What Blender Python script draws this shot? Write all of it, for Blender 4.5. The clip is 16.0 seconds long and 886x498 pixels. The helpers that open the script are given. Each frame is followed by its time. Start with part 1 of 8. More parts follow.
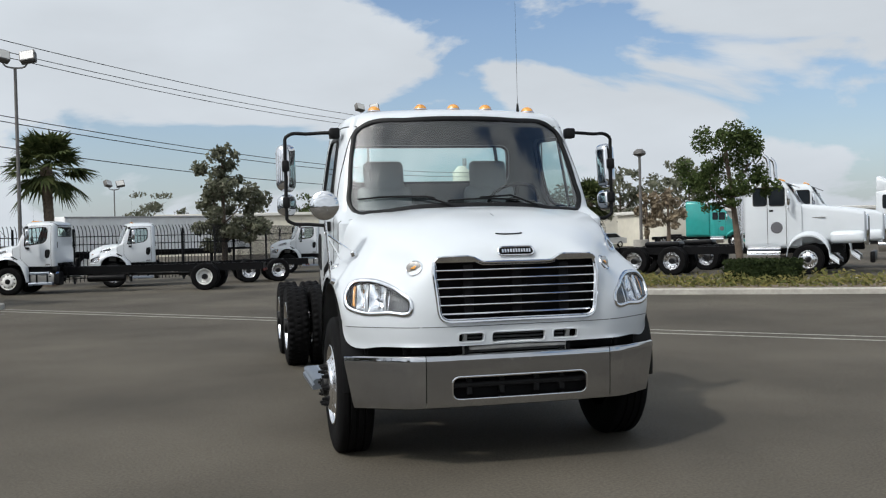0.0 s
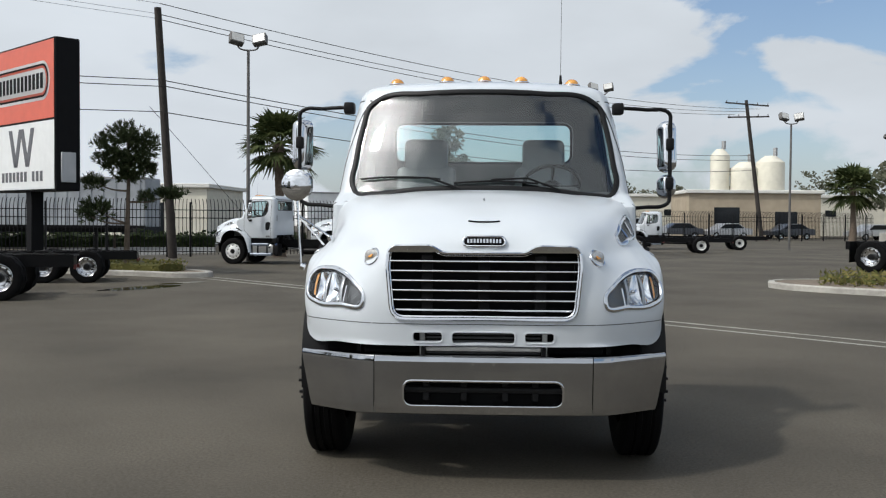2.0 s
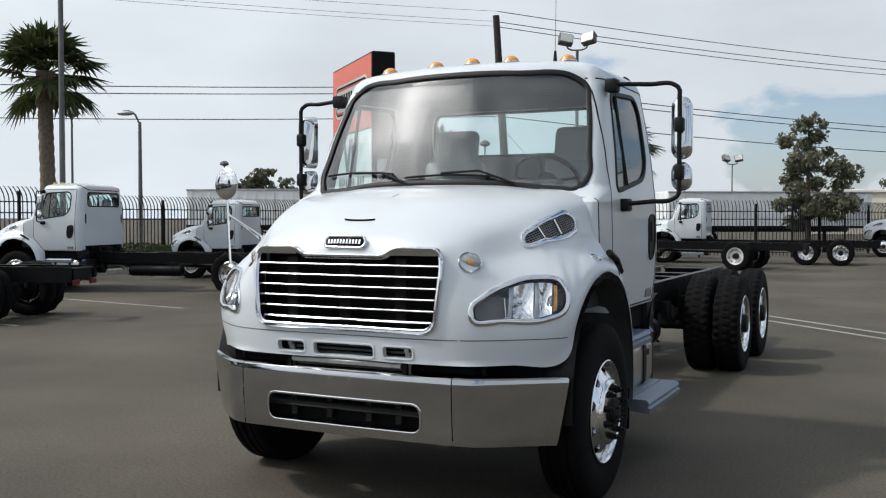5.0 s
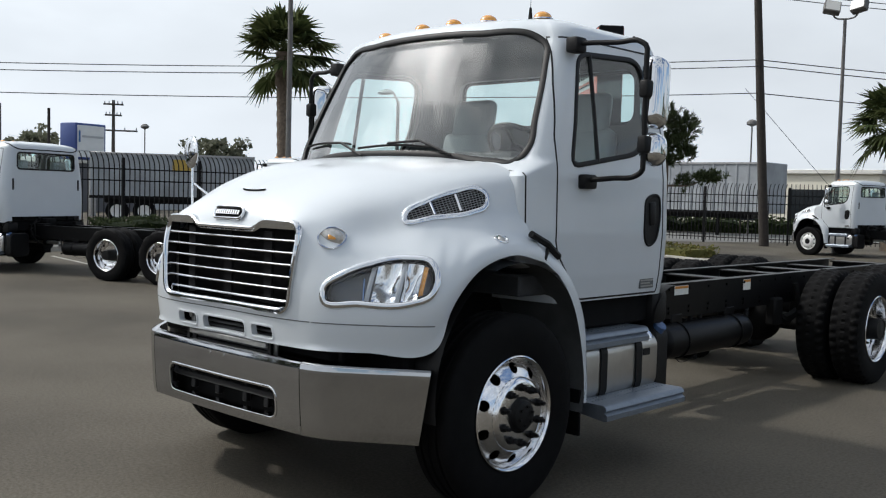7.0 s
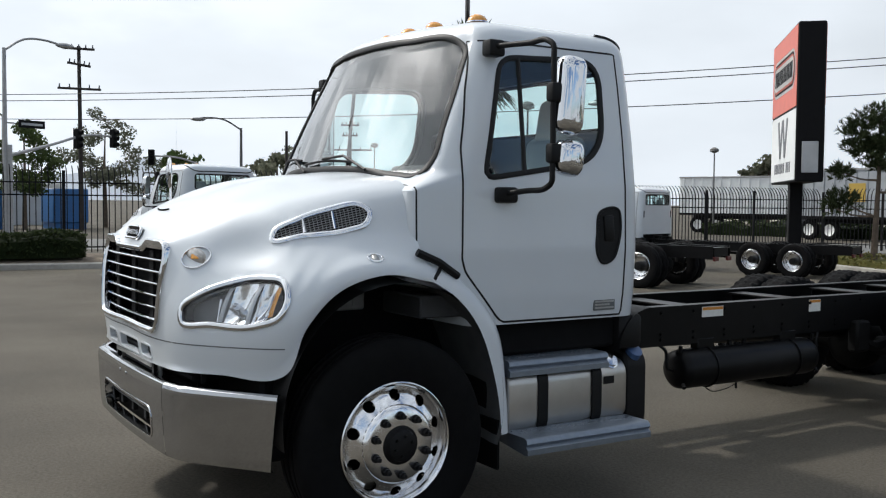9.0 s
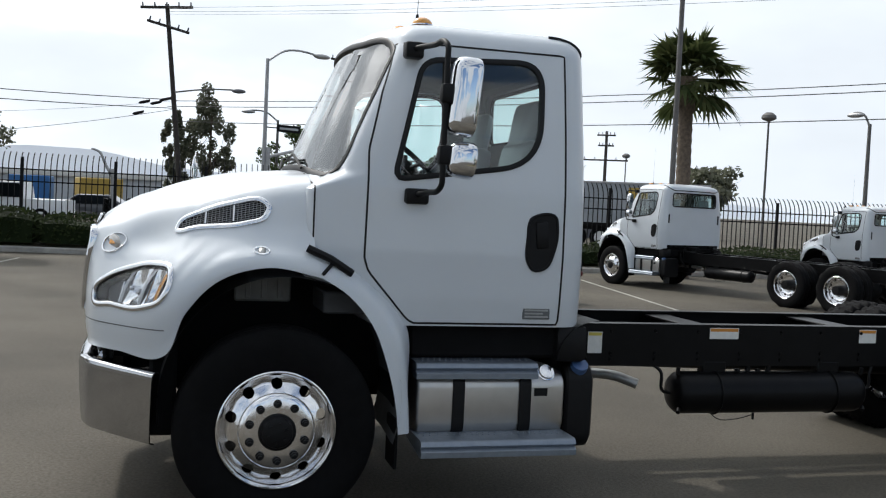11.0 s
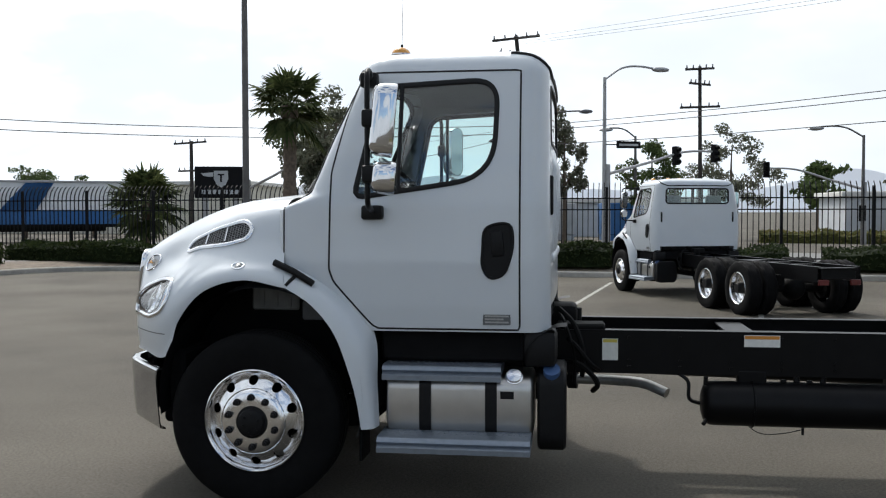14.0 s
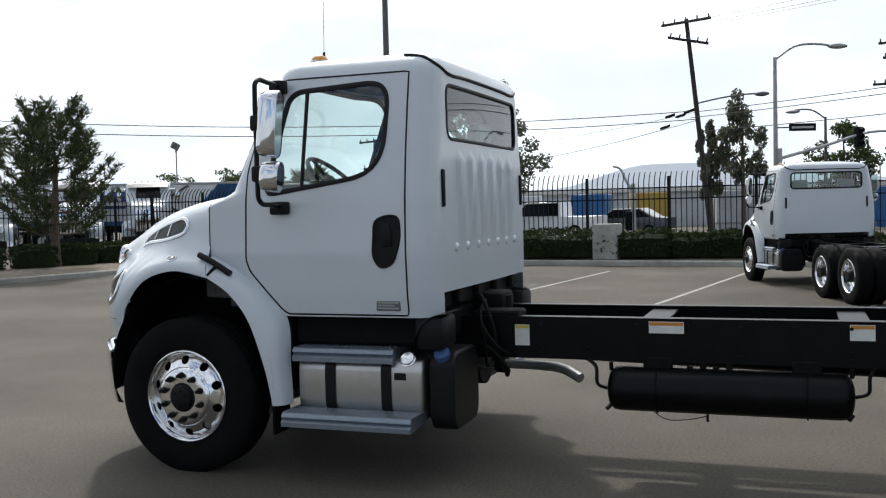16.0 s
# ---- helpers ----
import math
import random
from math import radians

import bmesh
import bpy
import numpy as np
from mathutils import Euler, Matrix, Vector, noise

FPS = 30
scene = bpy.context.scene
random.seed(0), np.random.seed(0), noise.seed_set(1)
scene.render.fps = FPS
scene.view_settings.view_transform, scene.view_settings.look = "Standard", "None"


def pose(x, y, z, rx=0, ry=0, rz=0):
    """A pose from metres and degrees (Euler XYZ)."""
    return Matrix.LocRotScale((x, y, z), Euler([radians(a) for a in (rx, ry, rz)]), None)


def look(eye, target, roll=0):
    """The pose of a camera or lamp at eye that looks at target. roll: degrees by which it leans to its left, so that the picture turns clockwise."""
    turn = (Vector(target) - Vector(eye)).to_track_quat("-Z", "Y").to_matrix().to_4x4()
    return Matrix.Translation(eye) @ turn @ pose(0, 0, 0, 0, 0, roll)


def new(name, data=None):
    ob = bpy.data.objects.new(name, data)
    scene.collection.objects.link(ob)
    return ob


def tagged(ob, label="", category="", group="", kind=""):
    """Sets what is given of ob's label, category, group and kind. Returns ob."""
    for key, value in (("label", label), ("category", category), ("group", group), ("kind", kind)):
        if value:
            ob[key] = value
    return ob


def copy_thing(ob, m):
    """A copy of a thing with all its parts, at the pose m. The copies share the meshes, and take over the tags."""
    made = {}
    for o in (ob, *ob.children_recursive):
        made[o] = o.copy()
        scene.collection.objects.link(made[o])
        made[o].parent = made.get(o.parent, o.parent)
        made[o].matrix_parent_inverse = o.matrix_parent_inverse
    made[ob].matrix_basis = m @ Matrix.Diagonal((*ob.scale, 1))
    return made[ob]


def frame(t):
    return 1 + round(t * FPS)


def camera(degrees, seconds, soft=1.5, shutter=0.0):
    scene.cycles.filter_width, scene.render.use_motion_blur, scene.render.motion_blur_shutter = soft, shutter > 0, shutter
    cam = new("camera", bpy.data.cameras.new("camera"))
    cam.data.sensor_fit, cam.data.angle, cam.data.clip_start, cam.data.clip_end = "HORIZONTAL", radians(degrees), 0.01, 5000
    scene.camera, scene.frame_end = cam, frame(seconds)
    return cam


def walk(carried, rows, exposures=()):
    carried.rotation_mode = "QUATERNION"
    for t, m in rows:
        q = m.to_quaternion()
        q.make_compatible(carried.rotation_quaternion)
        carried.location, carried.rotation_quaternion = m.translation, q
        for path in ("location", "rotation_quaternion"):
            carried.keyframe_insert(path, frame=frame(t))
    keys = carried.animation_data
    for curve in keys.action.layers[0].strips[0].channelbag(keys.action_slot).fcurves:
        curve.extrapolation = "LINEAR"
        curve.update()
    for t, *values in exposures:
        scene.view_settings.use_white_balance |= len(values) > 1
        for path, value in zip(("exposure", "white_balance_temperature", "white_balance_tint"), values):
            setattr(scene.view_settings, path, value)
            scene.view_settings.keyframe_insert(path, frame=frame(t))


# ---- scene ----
cam = camera(49.0, 16.0, 1.2)

PATH = [
    (0, (-2.103, -6.592, 1.663), (-1.6417, -4.6459, 1.6338), -1.43),
    (0.5, (-1.593, -6.491, 1.673), (-1.2542, -4.5200, 1.6497), -0.53),
    (1, (-1.075, -6.361, 1.686), (-0.8443, -4.3742, 1.6782), 0.09),
    (1.5, (-0.529, -6.259, 1.684), (-0.4830, -4.2597, 1.6344), 0.72),
    (2, (-0.039, -6.049, 1.678), (-0.1108, -4.0511, 1.6152), 0.43),
    (2.5, (0.510, -5.898, 1.664), (0.3006, -3.9113, 1.5733), 0.49),
    (3, (0.985, -5.656, 1.678), (0.6644, -3.6842, 1.5879), 2.12),
    (3.5, (1.512, -5.450, 1.670), (1.0410, -3.5078, 1.6075), 1.34),
    (3.7, (1.726, -5.362, 1.691), (1.1885, -3.4376, 1.5983), 0.52),
    (5.8, (3.573, -3.987, 1.663), (2.4818, -2.3122, 1.5942), 0.46),
    (6, (3.742, -3.804, 1.674), (2.5922, -2.1710, 1.5726), 0.10),
    (6.5, (4.075, -3.385, 1.681), (2.8068, -1.8415, 1.5869), 0.95),
    (7, (4.437, -2.968, 1.662), (3.0630, -1.5186, 1.5499), 1.51),
    (7.5, (4.704, -2.544, 1.674), (3.2462, -1.1768, 1.5844), -0.07),
    (8, (4.962, -2.129, 1.693), (3.4126, -0.8666, 1.6228), 0.94),
    (8.5, (5.230, -1.724, 1.694), (3.5875, -0.5873, 1.5848), -0.10),
    (9, (5.416, -1.329, 1.713), (3.7173, -0.2770, 1.6177), 0.55),
    (9.2, (5.509, -1.172, 1.708), (3.7656, -0.1950, 1.6233), -0.28),
    (11.3, (6.330, 0.709, 1.726), (4.3832, 1.1585, 1.6338), 1.46),
    (11.5, (6.385, 0.873, 1.731), (4.4235, 1.2530, 1.6443), 0.10),
    (12, (6.531, 1.327, 1.737), (4.5457, 1.5583, 1.6719), 0.80),
    (12.5, (6.632, 1.744, 1.733), (4.6357, 1.8520, 1.6819), 1.85),
    (13, (6.685, 2.120, 1.742), (4.6862, 2.0689, 1.6878), 0.74),
    (13.5, (6.780, 2.512, 1.749), (4.7910, 2.3347, 1.6463), 0.37),
    (14, (6.789, 2.923, 1.760), (4.8097, 2.6475, 1.6839), -0.09),
    (14.5, (6.833, 3.439, 1.732), (4.8733, 3.0462, 1.6452), -0.77),
    (15, (6.805, 3.923, 1.731), (4.8621, 3.4551, 1.6553), -1.63),
    (15.5, (6.755, 4.414, 1.735), (4.8382, 3.8473, 1.6740), -1.70),
    (16, (6.706, 4.883, 1.741), (4.8307, 4.1937, 1.6543), -1.41),
]
EXPOSURES = [(0.0, -0.43), (7.0, -0.36), (12.0, -0.22), (16.0, -0.2)]
walk(cam, [(t, look(eye, target, roll)) for t, eye, target, roll in PATH], EXPOSURES)

from mathutils.bvhtree import BVHTree

# ---------------------------------------------------------------- light
SUN_DIR = Vector((-0.60, -0.34, 0.76)).normalized()
SUN_AZ = math.atan2(SUN_DIR.x, SUN_DIR.y)
SUN_EL = math.asin(SUN_DIR.z)

world = bpy.data.worlds.new("sky")
scene.world = world
world.use_nodes = True
wn, wl = world.node_tree.nodes, world.node_tree.links
wn.clear()


def wnode(kind, **kw):
    n = wn.new(kind)
    for k, v in kw.items():
        n.inputs[k.replace("_", " ")].default_value = v
    return n


def wmath(op, a, b=None, clamp=False):
    n = wn.new("ShaderNodeMath")
    n.operation, n.use_clamp = op, clamp
    for i, v in enumerate((a, b)):
        if v is None:
            continue
        if isinstance(v, (int, float)):
            n.inputs[i].default_value = v
        else:
            wl.new(v, n.inputs[i])
    return n.outputs[0]


out = wn.new("ShaderNodeOutputWorld")
sky = wn.new("ShaderNodeTexSky")
sky.sky_type, sky.sun_disc = "NISHITA", False
sky.sun_elevation, sky.sun_rotation = SUN_EL, SUN_AZ
sky.air_density, sky.dust_density, sky.ozone_density = 1.0, 1.5, 1.5
coord = wn.new("ShaderNodeTexCoord")
sep = wn.new("ShaderNodeSeparateXYZ")
wl.new(coord.outputs["Generated"], sep.inputs[0])
up = wmath("ADD", wmath("MAXIMUM", sep.outputs[2], 0.0), 0.16)
plane = wn.new("ShaderNodeCombineXYZ")
wl.new(wmath("DIVIDE", sep.outputs[0], up), plane.inputs[0])
wl.new(wmath("DIVIDE", sep.outputs[1], up), plane.inputs[1])
squash = wn.new("ShaderNodeVectorMath")
squash.operation = "MULTIPLY"
squash.inputs[1].default_value = (1.0, 1.0, 2.6)
wl.new(coord.outputs["Generated"], squash.inputs[0])
puffs = wnode("ShaderNodeTexNoise", Scale=3.0, Detail=9.0, Roughness=0.52, Distortion=0.35)
wl.new(squash.outputs[0], puffs.inputs["Vector"])
sund = wn.new("ShaderNodeVectorMath")
sund.operation = "DOT_PRODUCT"
wl.new(coord.outputs["Generated"], sund.inputs[0])
sund.inputs[1].default_value = SUN_DIR
west = wn.new("ShaderNodeVectorMath")
west.operation = "DOT_PRODUCT"
wl.new(coord.outputs["Generated"], west.inputs[0])
west.inputs[1].default_value = (-0.96, -0.28, 0.0)
veil = wmath("MULTIPLY", wmath("ADD", west.outputs["Value"], 0.35), 0.55, True)
ramp = wn.new("ShaderNodeMapRange")
ramp.interpolation_type = "SMOOTHSTEP"
wl.new(wmath("ADD", puffs.outputs[0], wmath("MULTIPLY", veil, 0.38)), ramp.inputs[0])
ramp.inputs[1].default_value, ramp.inputs[2].default_value = 0.43, 0.50
# haze thickens towards the horizon
haze = wmath("MULTIPLY", wmath("POWER", wmath("SUBTRACT", 1.0, wmath("MAXIMUM", sep.outputs[2], 0.0)), 7.0), 0.55)
cover = wmath("MAXIMUM", ramp.outputs[0], haze, True)
glow = wmath("POWER", wmath("MAXIMUM", sund.outputs["Value"], 0.0), 60.0)
shade = wnode("ShaderNodeTexNoise", Scale=4.2, Detail=5.0, Roughness=0.5)
wl.new(squash.outputs[0], shade.inputs["Vector"])
# brighter, broken cloud all round the veiled sun
lit = wn.new("ShaderNodeMapRange")
lit.interpolation_type = "SMOOTHSTEP"
wl.new(shade.outputs[0], lit.inputs[0])
lit.inputs[1].default_value, lit.inputs[2].default_value = 0.40, 0.62
broad = wmath("MULTIPLY", wmath("POWER", wmath("MAXIMUM", sund.outputs["Value"], 0.0), 6.0), lit.outputs[0])
bright = wmath("ADD", wmath("ADD", wmath("MULTIPLY", shade.outputs[0], 4.5), 8.6), wmath("MULTIPLY", veil, 5.0))
cloud = wn.new("ShaderNodeVectorMath")
cloud.operation = "SCALE"
cloud.inputs[0].default_value = (0.905, 0.978, 1.055)
wl.new(bright, cloud.inputs["Scale"])
mix = wn.new("ShaderNodeMix")
mix.data_type = "RGBA"
wl.new(cover, mix.inputs["Factor"])
clear = wn.new("ShaderNodeVectorMath")
clear.operation = "MULTIPLY"
clear.inputs[1].default_value = (1.55, 1.75, 1.95)
wl.new(sky.outputs[0], clear.inputs[0])
wl.new(clear.outputs[0], mix.inputs["A"])
wl.new(cloud.outputs[0], mix.inputs["B"])
halo = wn.new("ShaderNodeVectorMath")
halo.operation = "SCALE"
halo.inputs[0].default_value = (1.0, 0.985, 0.96)
wl.new(wmath("ADD", wmath("MULTIPLY", glow, 110.0), wmath("MULTIPLY", broad, 28.0)), halo.inputs["Scale"])
total = wn.new("ShaderNodeVectorMath")
wl.new(mix.outputs["Result"], total.inputs[0])
wl.new(halo.outputs[0], total.inputs[1])
back = wnode("ShaderNodeBackground", Strength=0.085)
wl.new(total.outputs[0], back.inputs[0])
wl.new(back.outputs[0], out.inputs[0])

sun = new("sun", bpy.data.lights.new("sun", "SUN"))
sun.data.energy, sun.data.angle, sun.data.color = 2.9, radians(3), (1.0, 0.97, 0.92)
sun.matrix_world = look(SUN_DIR * 60, (0, 0, 0))

# ---------------------------------------------------------------- materials


def mat(name, color, rough=0.5, metal=0.0, vary=0.0, scale=8.0, bump=0.0, bump_scale=None, coat=0.0, stain=0.0, stain_scale=0.6, spec=0.5, random_tint=0.0):
    """A principled material with grain (vary), broad stains and fine relief, all in object space."""
    m = bpy.data.materials.new(name)
    m.use_nodes = True
    nt, b = m.node_tree, m.node_tree.nodes["Principled BSDF"]
    b.inputs["Roughness"].default_value, b.inputs["Metallic"].default_value = rough, metal
    b.inputs["Coat Weight"].default_value, b.inputs["Coat Roughness"].default_value = coat, 0.04
    b.inputs["Specular IOR Level"].default_value = spec
    b.inputs["Base Color"].default_value = (*color, 1)
    last = None
    tc = nt.nodes.new("ShaderNodeTexCoord")

    def layer(last, sc, amount, detail, lo, hi):
        n = nt.nodes.new("ShaderNodeTexNoise")
        n.inputs["Scale"].default_value, n.inputs["Detail"].default_value = sc, detail
        nt.links.new(tc.outputs["Object"], n.inputs["Vector"])
        r = nt.nodes.new("ShaderNodeMapRange")
        nt.links.new(n.outputs[0], r.inputs[0])
        r.inputs[1].default_value, r.inputs[2].default_value = 0.3, 0.7
        r.inputs[3].default_value, r.inputs[4].default_value = lo, hi
        mx = nt.nodes.new("ShaderNodeVectorMath")
        mx.operation = "SCALE"
        if last is None:
            mx.inputs[0].default_value = color
        else:
            nt.links.new(last, mx.inputs[0])
        nt.links.new(r.outputs[0], mx.inputs["Scale"])
        return mx.outputs[0]

    if vary:
        last = layer(last, scale, vary, 6, 1 - vary, 1 + vary)
    if stain:
        last = layer(last, stain_scale, stain, 4, 1 - stain, 1 + stain * 0.6)
    if random_tint:
        oi = nt.nodes.new("ShaderNodeObjectInfo")
        r = nt.nodes.new("ShaderNodeMapRange")
        nt.links.new(oi.outputs["Random"], r.inputs[0])
        r.inputs[3].default_value, r.inputs[4].default_value = 1 - random_tint, 1 + random_tint
        mx = nt.nodes.new("ShaderNodeVectorMath")
        mx.operation = "SCALE"
        if last is None:
            mx.inputs[0].default_value = color
        else:
            nt.links.new(last, mx.inputs[0])
        nt.links.new(r.outputs[0], mx.inputs["Scale"])
        last = mx.outputs[0]
    if last is not None:
        nt.links.new(last, b.inputs["Base Color"])
    if bump:
        n = nt.nodes.new("ShaderNodeTexNoise")
        n.inputs["Scale"].default_value, n.inputs["Detail"].default_value = bump_scale or scale * 3, 5
        nt.links.new(tc.outputs["Object"], n.inputs["Vector"])
        bp = nt.nodes.new("ShaderNodeBump")
        bp.inputs["Strength"].default_value, bp.inputs["Distance"].default_value = bump, 0.01
        nt.links.new(n.outputs[0], bp.inputs["Height"])
        nt.links.new(bp.outputs[0], b.inputs["Normal"])
    return m


def leaf_mat(name, color, other):
    """Foliage that varies from leaf to leaf."""
    m = mat(name, color, 0.75, spec=0.12)
    nt, b = m.node_tree, m.node_tree.nodes["Principled BSDF"]
    geo = nt.nodes.new("ShaderNodeNewGeometry")
    mx = nt.nodes.new("ShaderNodeMix")
    mx.data_type = "RGBA"
    nt.links.new(geo.outputs["Random Per Island"], mx.inputs["Factor"])
    mx.inputs["A"].default_value, mx.inputs["B"].default_value = (*color, 1), (*other, 1)
    nt.links.new(mx.outputs["Result"], b.inputs["Base Color"])
    tr = nt.nodes.new("ShaderNodeBsdfTranslucent")
    nt.links.new(mx.outputs["Result"], tr.inputs[0])
    ms = nt.nodes.new("ShaderNodeMixShader")
    ms.inputs[0].default_value = 0.3
    nt.links.new(b.outputs[0], ms.inputs[1])
    nt.links.new(tr.outputs[0], ms.inputs[2])
    nt.links.new(ms.outputs[0], nt.nodes["Material Output"].inputs[0])
    return m


def glass_mat(name, tint, rough=0.0, ior=1.45, rise=4.5):
    """Thin tinted pane: clear to look through, with the gloss of glass."""
    m = bpy.data.materials.new(name)
    m.use_nodes = True
    nt = m.node_tree
    nt.nodes.clear()
    o = nt.nodes.new("ShaderNodeOutputMaterial")
    tr = nt.nodes.new("ShaderNodeBsdfTransparent")
    tr.inputs[0].default_value = (*tint, 1)
    gl = nt.nodes.new("ShaderNodeBsdfGlossy")
    gl.inputs["Roughness"].default_value = rough
    # gloss that rises towards grazing views, alike from both sides of the pane
    lw = nt.nodes.new("ShaderNodeLayerWeight")
    lw.inputs["Blend"].default_value = 0.5
    pw = nt.nodes.new("ShaderNodeMath")
    pw.operation = "POWER"
    pw.inputs[1].default_value = rise
    nt.links.new(lw.outputs["Facing"], pw.inputs[0])
    fr = nt.nodes.new("ShaderNodeMapRange")
    fr.inputs[3].default_value, fr.inputs[4].default_value = ((ior - 1) / (ior + 1)) ** 2 * 1.7, 1.0
    nt.links.new(pw.outputs[0], fr.inputs[0])
    ms = nt.nodes.new("ShaderNodeMixShader")
    nt.links.new(fr.outputs[0], ms.inputs[0])
    nt.links.new(tr.outputs[0], ms.inputs[1])
    nt.links.new(gl.outputs[0], ms.inputs[2])
    nt.links.new(ms.outputs[0], o.inputs[0])
    return m


WHITE = mat("white_paint", (0.575, 0.61, 0.64), 0.32, vary=0.015, scale=3, coat=0.55, stain=0.02, bump=0.02, bump_scale=900)
WHITE_STEEL = mat("white_wheel_paint", (0.74, 0.74, 0.72), 0.4, vary=0.05, scale=14, stain=0.06, stain_scale=4)
CHROME = mat("chrome", (0.68, 0.69, 0.71), 0.06, 1.0, vary=0.02, scale=12)
BUMPER_CHROME = mat("bumper_chrome", (0.47, 0.48, 0.50), 0.05, 1.0, vary=0.06, scale=5, stain=0.05, stain_scale=1.6)
ALU = mat("polished_aluminium", (0.84, 0.84, 0.85), 0.17, 1.0, vary=0.06, scale=40, bump=0.03, bump_scale=240)
TANK = mat("brushed_tank_aluminium", (0.50, 0.485, 0.46), 0.36, 1.0, vary=0.06, scale=9, bump=0.04, bump_scale=160)
STEP = mat("step_aluminium", (0.22, 0.25, 0.29), 0.45, 0.8, vary=0.08, scale=24, bump=0.12, bump_scale=220)
RUBBER = mat("tyre_rubber", (0.0035, 0.0035, 0.0038), 0.8, spec=0.12, vary=0.25, scale=18, bump=0.15, bump_scale=160, stain=0.25, stain_scale=3)
FRAME_BLACK = mat("chassis_black", (0.004, 0.004, 0.0045), 0.38, spec=0.14, vary=0.25, scale=10, bump=0.05, stain=0.2)
# near-black; also puts shade inside openings, wheel wells and under the cab into colour
DARK = mat("black_and_cavity_shade", (0.004, 0.004, 0.0045), 0.85, spec=0.15, vary=0.2, scale=8)
PLASTIC = mat("black_plastic", (0.006, 0.006, 0.0065), 0.5, spec=0.2, vary=0.15, scale=30, bump=0.1, bump_scale=400)
LINER_PALE = mat("lit_inner_fender_grey", (0.22, 0.225, 0.22), 0.6, vary=0.15, scale=9, stain=0.3, stain_scale=3)
LINER = mat("grey_wheel_liner", (0.085, 0.088, 0.09), 0.7, spec=0.2, vary=0.12, scale=7, bump=0.1, stain=0.3, stain_scale=2.5)
GASKET = mat("rubber_gasket", (0.006, 0.006, 0.0065), 0.5, spec=0.25, vary=0.1, scale=20)
SEAT = mat("plastic_wrapped_seat_vinyl", (0.25, 0.26, 0.265), 0.35, vary=0.1, scale=14, bump=0.15, bump_scale=120)
TRIM = mat("cab_trim_grey", (0.11, 0.115, 0.12), 0.65, vary=0.08, scale=10, bump=0.1)
DASH = mat("dash_dark_grey", (0.05, 0.052, 0.055), 0.7, vary=0.1, scale=20, bump=0.1)
GLASS = glass_mat("window_glass", (0.80, 0.93, 0.92), 0.0, 1.62)
WINDSHIELD = glass_mat("windshield_glass", (0.86, 0.94, 0.93), 0.0, 1.72, 2.9)
GALV_LAMP = mat("lamp_bar_grey", (0.42, 0.44, 0.46), 0.3, 0.4, vary=0.1, scale=30)
LAMP_GREY = mat("lamp_housing_grey", (0.13, 0.135, 0.14), 0.4, vary=0.1, scale=20)
LENS = glass_mat("clear_lens", (0.93, 0.94, 0.95), 0.02, 1.5)
AMBER = mat("amber_lens", (0.66, 0.29, 0.045), 0.25, vary=0.15, scale=60, coat=0.6)
REFLECTOR = mat("lamp_reflector", (0.88, 0.89, 0.90), 0.12, 1.0, vary=0.08, scale=22, bump=0.10, bump_scale=24)
CLEAR_LAMP = mat("turn_lamp_lens", (0.55, 0.53, 0.50), 0.15, 0.6, vary=0.35, scale=55, coat=0.8, bump=0.3, bump_scale=120)
LABEL_WHITE = mat("label_white", (0.66, 0.66, 0.62), 0.6, vary=0.06, scale=30)
LABEL_ORANGE = mat("label_orange", (0.55, 0.22, 0.03), 0.6)
LABEL_YELLOW = mat("label_yellow", (0.55, 0.45, 0.08), 0.6)
PAPER = mat("paper", (0.78, 0.78, 0.76), 0.8)
BLUE_CAP = mat("blue_cap", (0.05, 0.10, 0.22), 0.4)
STEEL = mat("weathered_steel", (0.38, 0.38, 0.37), 0.45, 0.85, vary=0.15, scale=16, stain=0.2, stain_scale=3)
VENT_STEEL = mat("vent_mesh_steel", (0.30, 0.31, 0.32), 0.4, 0.6)
RED_LENS = mat("red_lens", (0.10, 0.012, 0.01), 0.35, vary=0.2, scale=30)
ENGINE = mat("engine_black", (0.006, 0.006, 0.006), 0.7, spec=0.12, vary=0.3, scale=12)

# ---------------------------------------------------------------- mesh tools


def part(name, bm, material, parent=None, label="", smooth=True, loc=None):
    """Links a bmesh as one mesh object under a thing or a part."""
    me = bm
    if isinstance(bm, bmesh.types.BMesh):
        me = bpy.data.meshes.new(name)
        bm.normal_update()
        bm.to_mesh(me)
        bm.free()
        me.materials.append(material)
        if smooth:
            me.shade_smooth()
            me.set_sharp_from_angle(angle=radians(38))
    ob = new(name, me)
    if parent is not None:
        ob.parent = parent
    if loc is not None:
        ob.matrix_basis = loc if isinstance(loc, Matrix) else Matrix.Translation(loc)
    if label:
        ob["label"] = label
    return ob


def split_part(name, bm, material, parent=None, label="", smooth=True):
    """Links every loose piece of a bmesh as a part of its own."""
    bm.verts.index_update()
    seen, pieces = set(), []
    for v in bm.verts:
        if v in seen:
            continue
        stack, isl = [v], []
        seen.add(v)
        while stack:
            u = stack.pop()
            isl.append(u)
            for e in u.link_edges:
                w = e.other_vert(u)
                if w not in seen:
                    seen.add(w)
                    stack.append(w)
        pieces.append(isl)
    for isl in pieces:
        one, made = bmesh.new(), {}
        for v in isl:
            made[v] = one.verts.new(v.co)
        for f in {f for v in isl for f in v.link_faces}:
            one.faces.new([made[v] for v in f.verts])
        part(name, one, material, parent, label, smooth)
    bm.free()


